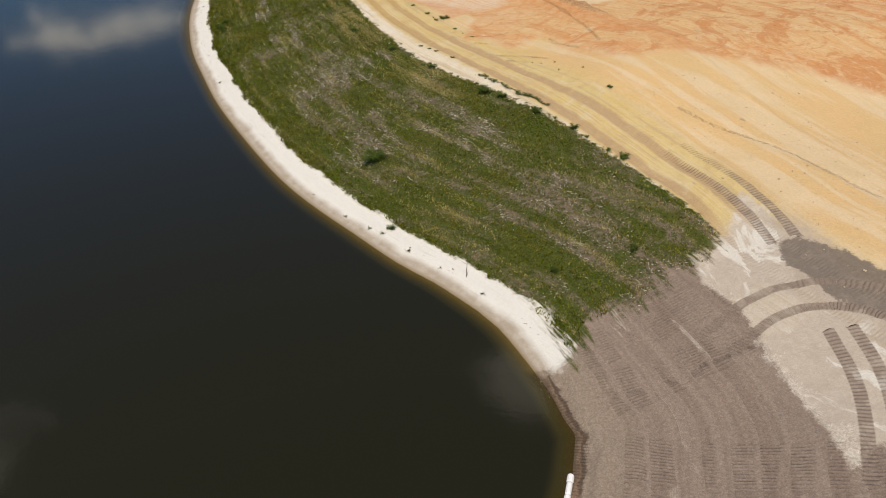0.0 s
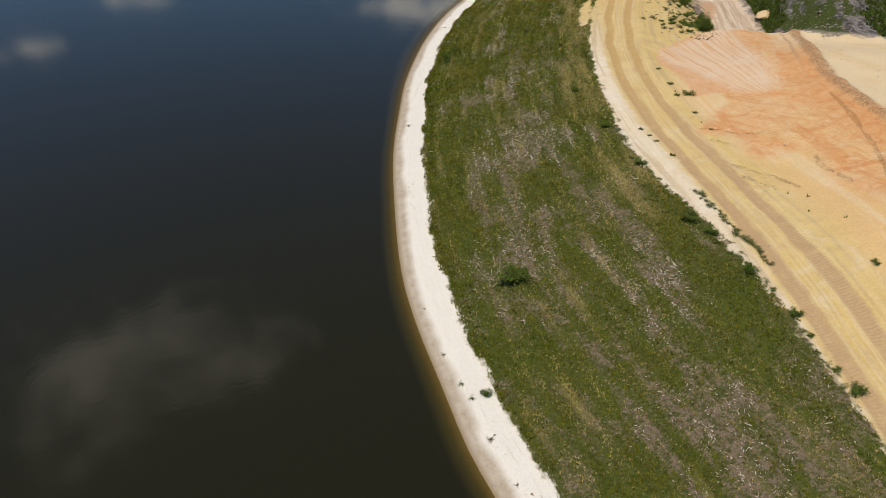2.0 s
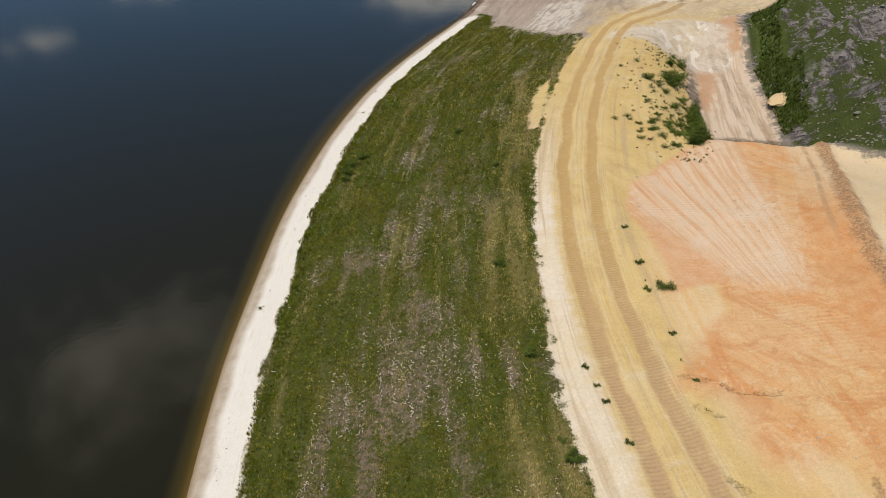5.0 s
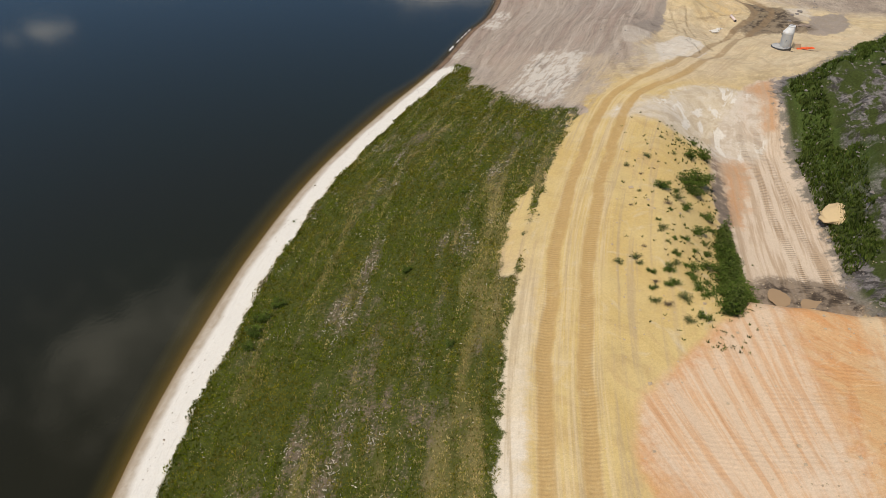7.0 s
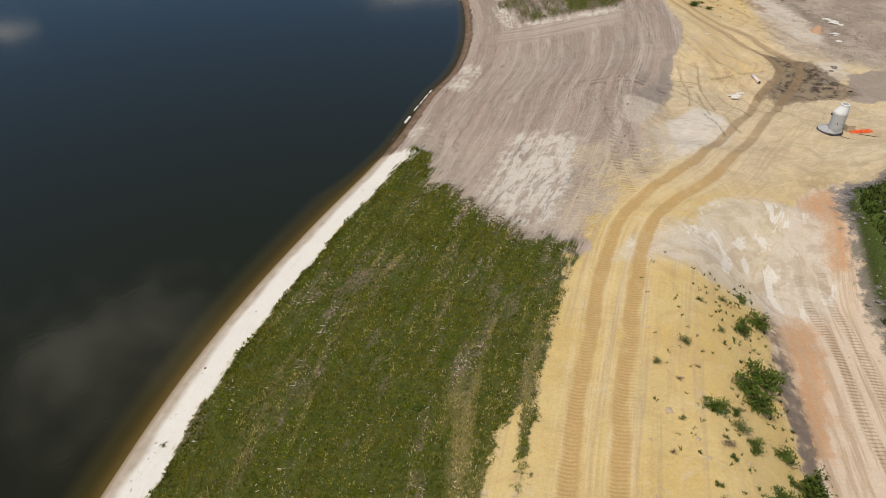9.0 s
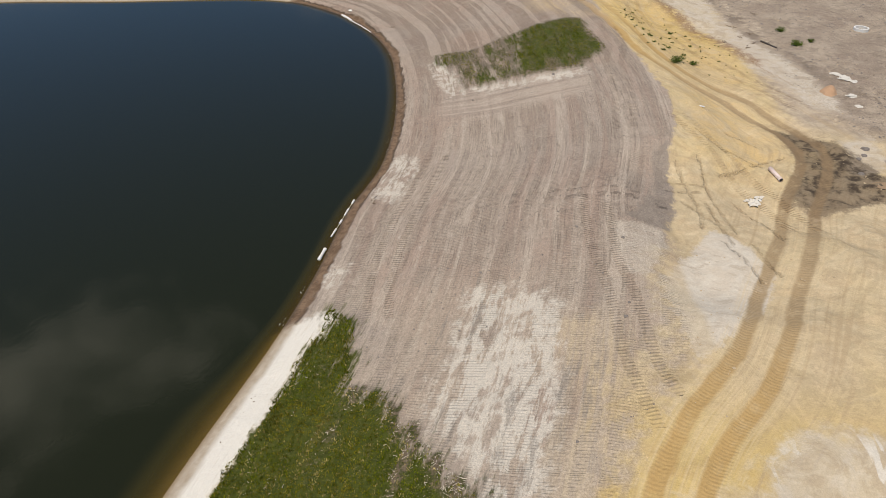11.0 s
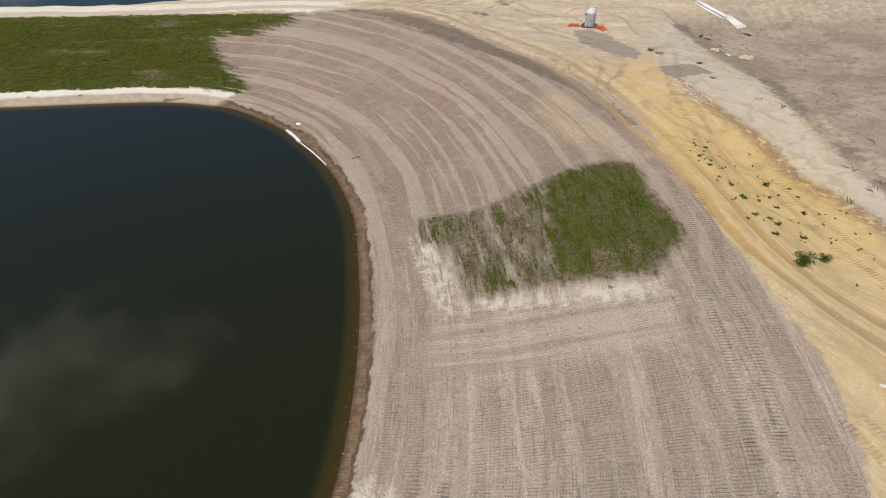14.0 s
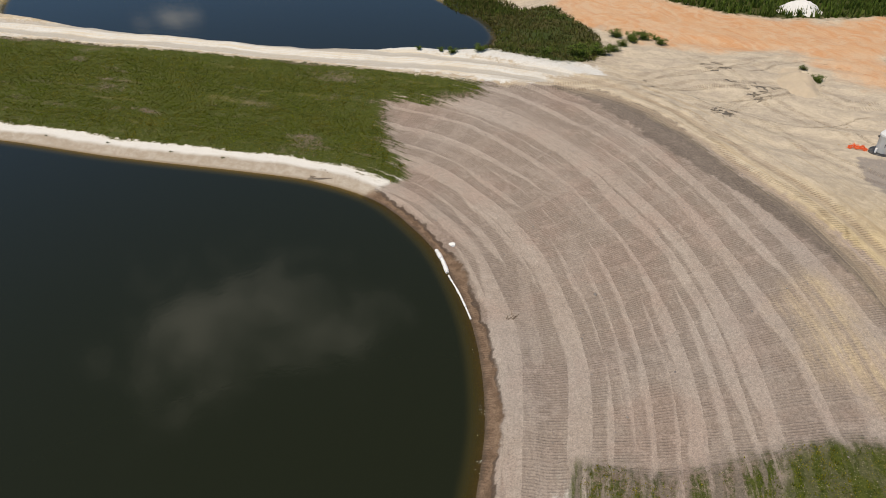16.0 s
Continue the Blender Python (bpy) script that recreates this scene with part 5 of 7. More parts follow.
# ---- things: helpers ----
def part(name, bm, mat, parent=None, label=""):
    """Links a bmesh as one mesh object, under a thing or a part."""
    me = bpy.data.meshes.new(name)
    bm.to_mesh(me)
    bm.free()
    me.materials.append(mat)
    ob = new(name, me)
    ob.parent = parent
    return tagged(ob, label)


def thing(name, x, y, label, category, group="", dz=0.0, turn=0.0, kind=""):
    """An Empty at a thing's base, on the ground."""
    ob = tagged(new(name), label, category, group, kind)
    ob.matrix_basis = pose(x, y, height_at(x, y) + dz, 0, 0, turn)
    return ob


def lathe(bm, rings, count=32, lean=None):
    """A turned body from (radius, z, shift in x) rings, closed at both ends if the radius is over nought."""
    rows = []
    for ring in rings:
        r, z, sx = (*ring, 0.0)[:3]
        rows.append([bm.verts.new((sx + r * math.cos(2 * math.pi * k / count), r * math.sin(2 * math.pi * k / count), z)) for k in range(count)])
    for a, b in zip(rows, rows[1:]):
        for k in range(count):
            f = bm.faces.new((a[k], a[(k + 1) % count], b[(k + 1) % count], b[k]))
            f.smooth = True
    for row in rows:
        for k in range(count):
            bm.edges.get((row[k], row[(k + 1) % count])).smooth = False
    bm.faces.new(rows[0][::-1])
    bm.faces.new(rows[-1])
    return bm


def box(bm, sx, sy, sz, m=None, bevel=0.0):
    made = bmesh.ops.create_cube(bm, size=1.0, matrix=(m or Matrix()) @ Matrix.Diagonal((sx, sy, sz, 1)))
    if bevel:
        edges = list({e for v in made["verts"] for e in v.link_edges})
        bmesh.ops.bevel(bm, geom=edges, offset=bevel, segments=2, affect="EDGES", profile=0.5)
    return bm


def rod(bm, a, b, r0, r1=None, sides=8):
    """A round bar from a to b."""
    a, b = Vector(a), Vector(b)
    turn = (b - a).to_track_quat("Z", "Y").to_matrix().to_4x4()
    bmesh.ops.create_cone(bm, cap_ends=True, segments=sides, radius1=r0, radius2=r0 if r1 is None else r1, depth=(b - a).length,
                          matrix=Matrix.Translation((a + b) / 2) @ turn)
    return bm


def lump(bm, r, seed, squash=0.7, amount=0.3, m=None, detail=2):
    """An uneven stone or heap."""
    made = bmesh.ops.create_icosphere(bm, subdivisions=detail, radius=1.0)["verts"]
    for v in made:
        k = 1 + amount * noise.noise(v.co * 1.3 + Vector((seed * 7.1, seed * 3.3, 0))) + amount * 0.5 * noise.noise(v.co * 3.7 + Vector((0, seed * 5.7, 1)))
        v.co = Vector((v.co.x * r * k, v.co.y * r * k, v.co.z * r * k * squash))
        if m is not None:
            v.co = m @ v.co
    return bm


rng = np.random.default_rng(7)


def scatter(count, x0, x1, y0, y1, keep):
    """Random places in a box at which keep(x, y) holds, as arrays with the ground's height."""
    x, y = rng.uniform(x0, x1, count), rng.uniform(y0, y1, count)
    ok = keep(x, y)
    x, y = x[ok], y[ok]
    return x, y, sample("z", x, y)


def blades_mesh(name, x, y, z, blades, height, spread, width, mat, label, category):
    """Tufts of bent blades, many in one mesh."""
    n = len(x)
    az = rng.uniform(0, 2 * np.pi, (n, blades))
    tall = (rng.uniform(0.55, 1.3, (n, 1)) * rng.uniform(0.7, 1.2, (n, blades))) * np.asarray(height).reshape(-1, 1)
    out = rng.uniform(0.15, 1.0, (n, blades)) * spread
    w = rng.uniform(0.6, 1.3, (n, blades)) * width / 2
    bx = x[:, None] + np.cos(az) * out * 0.35
    by = y[:, None] + np.sin(az) * out * 0.35
    tx, ty = x[:, None] + np.cos(az) * out, y[:, None] + np.sin(az) * out
    sx, sy = -np.sin(az) * w, np.cos(az) * w
    zb = np.broadcast_to(z[:, None] - 0.03, bx.shape)
    co = np.stack([np.stack([bx - sx, by - sy, zb], -1), np.stack([bx + sx, by + sy, zb], -1), np.stack([tx, ty, zb + tall], -1)], 2).reshape(-1, 3)
    k = n * blades
    me = numpy_mesh(name, co, np.arange(3 * k), np.full(k, 3))
    for key in ("d", "s"):
        a = me.attributes.new("row_" + key, "FLOAT", "POINT")
        a.data.foreach_set("value", np.repeat(sample(key, x, y), 3 * blades).astype(np.float32))
    me.materials.append(mat)
    return tagged(new(name, me), label, category, kind="stuff")


# ---- grass ----
def green_keep(x, y):
    g, b = sample("grass", x, y), sample("bare", x, y)
    lane = rough(sample("d", x, y) / 0.45, sample("s", x, y) / 4.5, 1.0, 2, 97)
    want = np.clip(0.60 - 1.0 * (b + 0.10) + 0.45 * lane + 0.50 * rough(x, y, 1.1, 3, 113), 0.20, 1.0) * (1 - 0.75 * np.clip(sample("dry", x, y) + 0.25 * lane, 0, 1))
    thin = rough(x, y, 1.6, 3, 107)
    patch = (y > 240) & (y < 270)
    dense = step(x - 3.6 + 0.8 * thin, -1.0, 1.4)                # the patch is lush to the east, torn to the west
    torn = np.clip(0.40 + 0.9 * rough(sample("d", x, y) / 1.3, sample("s", x, y) / 7, 1.0, 3, 127), 0.02, 0.9)
    inner = np.where(patch, np.clip((g + 0.8 * thin) / 1.2, 0, 1) * (torn * (1 - dense) + np.clip(0.85 + 0.8 * rough(sample("d", x, y) / 1.1, sample("s", x, y) / 8, 1.0, 3, 139), 0.2, 0.95) * dense), np.where(y > 240, np.clip((g + 1.3 * thin) / 2.6, 0, 1), 1.0))
    want = np.where(patch, np.maximum(want, 0.66), want)
    return (g + 0.35 * thin > 0.05) & (rng.uniform(0, 1, x.shape) < want * inner)


fields = []
for count, bounds in ((420000, (-24, 26, 38, 200)), (26000, (-12, 17, 241, 265)), (100000, (-115, -30, 284, 314))):
    fields.append(scatter(count, *bounds, green_keep))
gxs, gys, gzs = (np.concatenate(c) for c in zip(*fields))
rim = np.exp(-(sample("grass", gxs, gys) / 0.9) ** 2) * (sample("d", gxs, gys) < 8)
blades_mesh("grass", gxs, gys, gzs, 4, 0.13 + 0.09 * rim, 0.19, 0.075, GRASS, "coarse green grass on the pond's bank", "grass")


def dry_keep(x, y):
    g, b, d = sample("grass", x, y), sample("bare", x, y), sample("d", x, y)
    lane = rough(d / 0.45, sample("s", x, y) / 4.5, 1.0, 2, 101)
    return (g > 0.1) & (rng.uniform(0, 1, x.shape) < 0.05 + 0.9 * np.clip(sample("dry", x, y) + 0.4 * lane, 0, 1))


dx, dy, dz = scatter(420000, -24, 26, 38, 200, dry_keep)
blades_mesh("dry_grass", dx, dy, dz, 4, 0.17, 0.20, 0.06, DRY, "dry yellow grass among the green", "grass")


def straw_keep(x, y):
    g, b = sample("grass", x, y), sample("bare", x, y)
    return (g > 0.3) & (rng.uniform(0, 1, x.shape) < np.clip(0.07 + 0.75 * (b + 0.12), 0.02, 0.8) * (0.4 + 0.6 * step(y, 58, 74))) & (rough(x, y, 3.5, 2, 67) > -0.25)


def sticks_mesh(name, x, y, z, length, thick, along, mat, label, category):
    """Short straight stalks lying on the ground."""
    n = len(x)
    ln, th = length * rng.lognormal(0, 0.5, n) / 2, thick * rng.uniform(0.6, 1.4, n) / 2
    az = along + rng.normal(0, 0.7, n) + np.where(rng.uniform(0, 1, n) < 0.4, np.pi / 2, 0)
    ux, uy = np.cos(az), np.sin(az)
    tilt = rng.uniform(-0.05, 0.05, n)
    rows = []
    for e in (-1, 1):
        for a, b in ((-1, 0.0), (1, 0.0), (0, 1.6)):
            rows.append(np.stack([x + e * ln * ux - a * th * uy, y + e * ln * uy + a * th * ux, z + 0.03 + b * th + e * tilt * ln + 0.05], -1))
    co = np.stack(rows, 1).reshape(-1, 3)
    base = np.arange(n)[:, None] * 6
    tri = (base + np.array([[0, 2, 1, 3, 4, 5]])).reshape(-1, 2, 3)
    quad = (base + np.array([[0, 1, 4, 3, 1, 2, 5, 4, 2, 0, 3, 5]])).reshape(-1, 3, 4)
    loops = np.concatenate([tri.reshape(n, -1), quad.reshape(n, -1)], 1).ravel()
    sizes = np.tile([3, 3, 4, 4, 4], n)
    me = numpy_mesh(name, co, loops, sizes)
    me.materials.append(mat)
    return tagged(new(name, me), label, category, kind="stuff")


sx, sy, sz = scatter(215000, -24, 26, 44, 200, straw_keep)
clump = rng.integers(0, max(1, len(sx) // 4), len(sx))
sx, sy = sx[clump] + rng.normal(0, 0.3, len(sx)), sy[clump] + rng.normal(0, 0.6, len(sx))
# most of it lies in the mower's rows
nx_d, ny_d = sample("d", sx + 0.5, sy) - sample("d", sx - 0.5, sy), sample("d", sx, sy + 0.5) - sample("d", sx, sy - 0.5)
back = (np.round(sample("d", sx, sy) / 1.15) * 1.15 - sample("d", sx, sy)) * np.where(rng.uniform(0, 1, len(sx)) < 0.4, 0.7, 0.0)
sx, sy = sx + nx_d * back, sy + ny_d * back
sz = sample("z", sx, sy)
flow = np.arctan2(sample("d", sx, sy + 0.5) - sample("d", sx, sy - 0.5), sample("d", sx + 0.5, sy) - sample("d", sx - 0.5, sy)) + np.pi / 2
sticks_mesh("straw", sx, sy, sz, 0.12, 0.034, flow, STRAW, "pale dead stalks lying in rows in the grass", "straw")

wx, wy, wz = scatter(16000, -60, -15, 315, 376, lambda x, y: (sample("weeds", x, y) > 0) & (sample("d2", x, y) > -2.5))
blades_mesh("reeds", wx, wy, np.maximum(wz, POND2), 5, 0.45, 0.45, 0.12, leafy("reeds", (0.075, 0.085, 0.020), (0.17, 0.13, 0.055), (0.095, 0.125, 0.025)), "brown and green reeds at the far pond", "reeds")
wx, wy, wz = scatter(30000, -125, -42, 312, 330, lambda x, y: (sample("d2", x, y) > -0.2) & (sample("d2", x, y) < 1.3 + 0.7 * rough(x, y, 4.0, 2, 151)) & (y < 326))
blades_mesh("bank_weeds", wx, wy, np.maximum(wz, POND2), 5, 0.35, 0.35, 0.10, LEAF_PALE, "ragged green weeds along the far pond's bank", "weeds")
wx, wy, wz = scatter(9000, 17, 92, 327, 382, lambda x, y: sample("weeds", x, y) > 0)
blades_mesh("weeds", wx, wy, wz, 6, 0.9, 0.7, 0.20, LEAF, "tall green weeds round a brush pile", "weeds")
wx, wy, wz = scatter(16000, -90, 60, 355, 420, lambda x, y: (sample("weeds", x, y) > 0) & (x < 60))
blades_mesh("scrub", wx, wy, wz, 5, 1.2, 0.9, 0.3, LEAF, "rough green scrub in the distance", "scrub")
ring = lambda x, y: (sample("spoil", x, y) > 0.4) & (rough(x * 1.2, y * 0.45, 9.0, 3, 71) + 1.3 * np.exp(-((sample("spoil", x, y) - 3.2) / 1.5) ** 2) * step(y, 152, 162) > 0.12)
wx, wy, wz = scatter(80000, 29, 70, 134, 222, ring)
blades_mesh("spoil_weeds", wx, wy, wz, 5, 0.42, 0.42, 0.14, LEAF, "dense green weeds on the spoil mound", "weeds")


# ---- clods and stones ----
def stones_mesh(name, x, y, z, size, mat, label, category):
    """Small uneven eight-sided lumps."""
    n = len(x)
    r = size * rng.lognormal(0, 0.45, n)
    dirs = np.array([[1, 0, 0], [0, 1, 0], [-1, 0, 0], [0, -1, 0], [0, 0, 1], [0, 0, -0.6]])
    turn = rng.uniform(0, 2 * np.pi, n)
    jig = rng.uniform(0.6, 1.35, (n, 6, 1))
    co = dirs[None] * jig * r[:, None, None]
    cx, cy = co[..., 0] * np.cos(turn)[:, None] - co[..., 1] * np.sin(turn)[:, None], co[..., 0] * np.sin(turn)[:, None] + co[..., 1] * np.cos(turn)[:, None]
    pts = np.stack([cx + x[:, None], cy + y[:, None], co[..., 2] * 0.7 + z[:, None] + 0.15 * r[:, None]], -1).reshape(-1, 3)
    f = np.array([[0, 1, 4], [1, 2, 4], [2, 3, 4], [3, 0, 4], [1, 0, 5], [2, 1, 5], [3, 2, 5], [0, 3, 5]])
    loops = (np.arange(n)[:, None, None] * 6 + f[None]).ravel()
    me = numpy_mesh(name, pts, loops, np.full(n * 8, 3))
    me.materials.append(mat)
    return tagged(new(name, me), label, category, kind="stuff")


cx, cy, cz = scatter(6000, 29, 80, 134, 222, lambda x, y: sample("spoil", x, y) > 0)
stones_mesh("spoil_clods", cx, cy, cz, 0.13, CLOD, "grey crumbled clods on the spoil mound", "rubble")
cx, cy, cz = scatter(9000, 10, 50, 30, 330, lambda x, y: (sample("grass", x, y) < -0.5) & (sample("gray", x, y) < 0) & (sample("d", x, y) > 6) & (rough(x, y, 8.0, 2, 73) > 0.1))
stones_mesh("sand_clods", cx, cy, cz, 0.055, CLOD_SAND, "small clods and stones on the sand", "stones")
cx, cy, cz = scatter(7000, 34, 92, 226, 322, lambda x, y: (sample("flat", x, y) > -1) & (rough(x, y, 7.0, 2, 75) > -0.1))
stones_mesh("flat_clods", cx, cy, cz, 0.075, CLOD, "dark clods scattered over the brown soil", "stones")
cx, cy, cz = scatter(9000, -36, 22, 16, 312, lambda x, y: (sample("gray", x, y) > 0) & (sample("d", x, y) > 0.4) & (rough(x, y, 6.0, 2, 79) > 0.15))
stones_mesh("soil_clods", cx, cy, cz, 0.055, CLOD, "small clods on the graded soil", "stones")
cx, cy, cz = scatter(60000, -60, 8, 28, 292, lambda x, y: (np.abs(sample("d", x, y) - 1.9) < 0.35) & (rough(x, y, 5.0, 2, 83) > 0.1))
stones_mesh("wrack", cx, cy, cz, 0.04, TWIG, "dark scraps of wrack along the beach", "debris")
cx, cy, cz = scatter(26000, -30, 8, 28, 285, lambda x, y: (np.abs(sample("d", x, y) + 0.2) < 0.3) & ((y < 44) | (y > 196)) & (rough(x, y, 3.0, 2, 89) > 0.1))
stones_mesh("foam", cx, cy, np.full(len(cx), 0.0), 0.03, FOAM, "white flecks of foam at the water's edge", "foam")



# ---- shrubs ----
def shrub_kind(seed, leaves, size, leaf_mat, tall, label):
    """A many-stemmed shrub of unit radius: stems and a ragged crown of leaves."""
    r = random.Random(seed)
    root = tagged(new("shrub"), label, "shrub", "shrubs")
    bm = bmesh.new()
    tips = []
    for _ in range(9):
        az, out, up = r.uniform(0, 6.28), r.uniform(0.15, 0.8), r.uniform(0.35, 1.0) * tall
        mid = Vector((math.cos(az) * out * 0.4, math.sin(az) * out * 0.4, up * 0.55))
        tip = Vector((math.cos(az) * out, math.sin(az) * out, up))
        rod(bm, (0, 0, -0.05), mid, 0.035, 0.022, 5), rod(bm, mid, tip, 0.022, 0.008, 5)
        tips += [mid, tip, tip]
    part("stem_fork", bm, TWIG, root)
    bm = bmesh.new()
    for _ in range(leaves):
        c = r.choice(tips) + Vector((r.gauss(0, 0.2), r.gauss(0, 0.2), r.gauss(0, 0.13) * tall))
        c.z = max(c.z, 0.04)
        q = Euler((r.uniform(-0.9, 0.9), r.uniform(-0.9, 0.9), r.uniform(0, 6.28))).to_matrix()
        s = size * r.uniform(0.6, 1.3)
        vs = [bm.verts.new(c + q @ Vector(p)) for p in ((-s, 0, 0), (0, -s * 0.45, s * 0.12), (s, 0, 0), (0, s * 0.45, s * 0.12))]
        bm.faces.new(vs)
    part("foliage", bm, leaf_mat, root)
    return root


KINDS = [shrub_kind(1, 1100, 0.085, LEAF, 0.95, "dense dark green shrub growing in bare sand"),
         shrub_kind(2, 700, 0.085, LEAF, 0.55, "low green shrub growing in bare sand"),
         shrub_kind(3, 460, 0.08, LEAF_PALE, 0.6, "thin pale green scrub plant in bare sand"),
         shrub_kind(4, 320, 0.07, LEAF_DEAD, 0.5, "dry brown weed in bare sand"),
         shrub_kind(5, 1000, 0.09, LEAF, 0.8, "bushy green shrub growing in the grass"),
         shrub_kind(6, 260, 0.08, LEAF_PALE, 0.35, "small sparse weed on the white beach")]
free_kinds = set(range(len(KINDS)))


def plant(kind, x, y, size):
    m = pose(x, y, height_at(x, y) - 0.02, 0, 0, random.uniform(0, 360))
    ob = KINDS[kind]
    if kind in free_kinds:
        free_kinds.discard(kind)
    else:
        ob = copy_thing(ob, m)
    s = size * random.uniform(0.92, 1.08)
    ob.matrix_basis = m @ Matrix.Diagonal((s, s, s * random.uniform(0.85, 1.15), 1))


# along the sandy shoulder beside the haul cut
for x, y, s in ((14.8, 154, 0.8), (17.5, 157.2, 1.1), (18.9, 158.8, 1.5), (18.3, 163.8, 0.85), (18.1, 156, 1.1), (20, 165.6, 0.9)):
    plant(0, x, y, s)
for x, y, s in ((19, 168.2, 0.6), (17, 152, 0.7), (19.1, 152.7, 1.0), (18, 148.8, 0.9), (16.5, 146.3, 0.5), (15.5, 145.6, 0.35), (18.5, 145.8, 0.5), (17.3, 145, 0.45),
                (18.4, 147.5, 0.45), (15.5, 143.2, 0.55), (14.8, 140.5, 0.65), (13.4, 139.9, 0.5), (16.7, 142.1, 0.75), (18.1, 143.4, 0.85), (16.6, 140.5, 0.7), (14.9, 138.4, 0.7),
                (17.9, 140.7, 0.5), (17, 138.5, 0.8), (17.5, 137.5, 0.6), (13.4, 137.6, 0.4), (16.9, 134.5, 0.6), (19.4, 150.8, 0.6), (16.2, 154.4, 0.5), (15.4, 150.4, 0.3), (14.2, 148.2, 0.3)):
    plant(1, x, y, s)
for x, y, s in ((16.2, 153.1, 0.7), (14.5, 146.9, 0.6), (12.2, 141.8, 0.55), (10.8, 140.7, 0.5), (15.8, 136.5, 0.7), (13.4, 136, 0.6), (15.8, 134, 0.6), (12.4, 140.9, 0.4), (15.4, 141.6, 0.5),
                (14.9, 144.8, 0.35), (14.3, 146.3, 0.4), (12.6, 152.8, 0.3), (13.6, 160, 0.5), (16.4, 162.4, 0.4), (15.2, 165.2, 0.35), (17.2, 166.5, 0.5), (11.4, 157.6, 0.4)):
    plant(2, x, y, s)
for x, y, s in ((14.4, 135.6, 0.6), (13.6, 138.5, 0.4), (15.3, 151.4, 0.6), (12.9, 143.6, 0.35), (11.8, 150, 0.3), (12.8, 156.4, 0.35), (14.2, 157.8, 0.3)):
    plant(3, x, y, s)
# on the grass slope and its edges
for x, y, s in ((-2, 75.4, 1.35), (-1.2, 76.2, 0.8), (8.7, 92.2, 0.75), (12.6, 81.6, 0.8), (14, 79.6, 0.6), (16.3, 74.4, 0.65), (18.8, 69.6, 0.55), (21.3, 62.8, 0.7), (-18.2, 132, 0.8), (-18.4, 134, 0.8),
                (-17.6, 136, 0.7), (-18.0, 130.4, 0.7), (1.6, 112, 0.6), (-1.2, 129.8, 0.45), (-4.2, 152.8, 0.4), (-7, 139.8, 0.5), (-2.4, 62.6, 0.5), (9.6, 51, 0.5), (16.6, 50.5, 0.5), (5.3, 101, 0.6)):
    plant(4, x, y, s)
for x, y, s in ((14.5, 108.9, 0.75), (12.7, 111.8, 0.45), (13.2, 108.4, 0.4), (14.8, 103.6, 0.3), (11.6, 117, 0.35), (24.6, 74, 0.4), (16, 99, 0.25),
                (9, 100, 0.35), (10.4, 96.8, 0.3), (11.8, 93.6, 0.3), (9.8, 98.2, 0.25), (24.3, 245.8, 1.1), (27, 247.6, 0.8), (43.9, 257.5, 1.1), (43.4, 263.5, 0.9), (46.4, 259, 0.7),
                (20.6, 262, 0.3), (21.8, 258.4, 0.35), (22.6, 256.2, 0.3), (22.4, 252.8, 0.35), (24.4, 252.2, 0.4), (21.4, 266.5, 0.3), (23.2, 249.6, 0.35)):
    plant(1, x, y, s)
for i in range(26):        # a thin green line of weeds beside the road
    u = i / 25
    plant(2, 13.4 + 4.6 * u + random.uniform(-0.25, 0.25), 86.4 - 11.0 * u, random.uniform(0.22, 0.5))
for i in range(20):        # weeds along the upper edge of the grass
    u = i / 19
    plant(1, 8.2 + 12.4 * u + random.uniform(-0.4, 0.4), 93.6 - 29.0 * u, random.uniform(0.18, 0.36))
for x, y in ((-6.3, 66.6), (-4.4, 63.6), (-3.4, 62.2), (-1.6, 58.6), (0.6, 55.2), (-8.9, 72), (3.2, 50.6), (-21.8, 150.2), (-18.6, 108), (-59, 289.6), (-66, 288.8), (-75, 288), (-84, 287)):
    plant(5, x, y, random.uniform(0.2, 0.4))
# by the far pond and the north haul road
for x, y, s in ((-36, 320.6, 1.0), (-39.6, 318.8, 0.8), (-41.4, 319, 0.6), (-44.6, 318.6, 0.6), (-19, 331.8, 1.2), (-16.9, 337, 1.4), (-15.3, 338.1, 1.3), (-12.6, 336.3, 1.0), (8.7, 328.6, 1.0), (-19.6, 338.2, 1.2), (-20.6, 329, 1.8),
                (-22.8, 325.4, 1.6), (-27, 322.8, 1.2), (7, 331.6, 0.6), (-18, 334.6, 0.9), (-13.6, 338.8, 0.7), (-66, 315.4, 0.7), (-60, 316.2, 0.8), (-74, 314.8, 0.6), (-88, 313, 0.6), (-96, 312.6, 0.7)):
    plant(4, x, y, s)
plant(3, 21.2, 296.1, 0.9)


def sprig_keep(x, y):
    shoulder = (x > 10.8 + 0.10 * (150 - y) * (y < 150)) & (x < 20.6) & (y > 131) & (y < 171)
    berm = (np.abs(sample("gold", x, y) - 2.0) < 3.0) & (y > 244) & (y < 268)
    edge = (y < 126) & (np.abs(sample("rd", x, y) - 4.4) < 1.2)
    few = rng.uniform(0, 1, x.shape)
    return (shoulder & (few < 0.2 + 0.8 * step(x, 14, 18)) | berm & (few < 0.22) | edge & (few < 0.07) & (sample("orange", x, y) < -0.6)) & (rough(x, y, 3.0, 2, 149) > -0.3)


px_s, py_s, pz_s = scatter(9500, 8, 34, 74, 270, sprig_keep)
blades_mesh("sprigs", px_s, py_s, pz_s, 9, 0.20, 0.26, 0.10, LEAF_PALE, "small wilted sprigs scattered over the sand", "weeds")


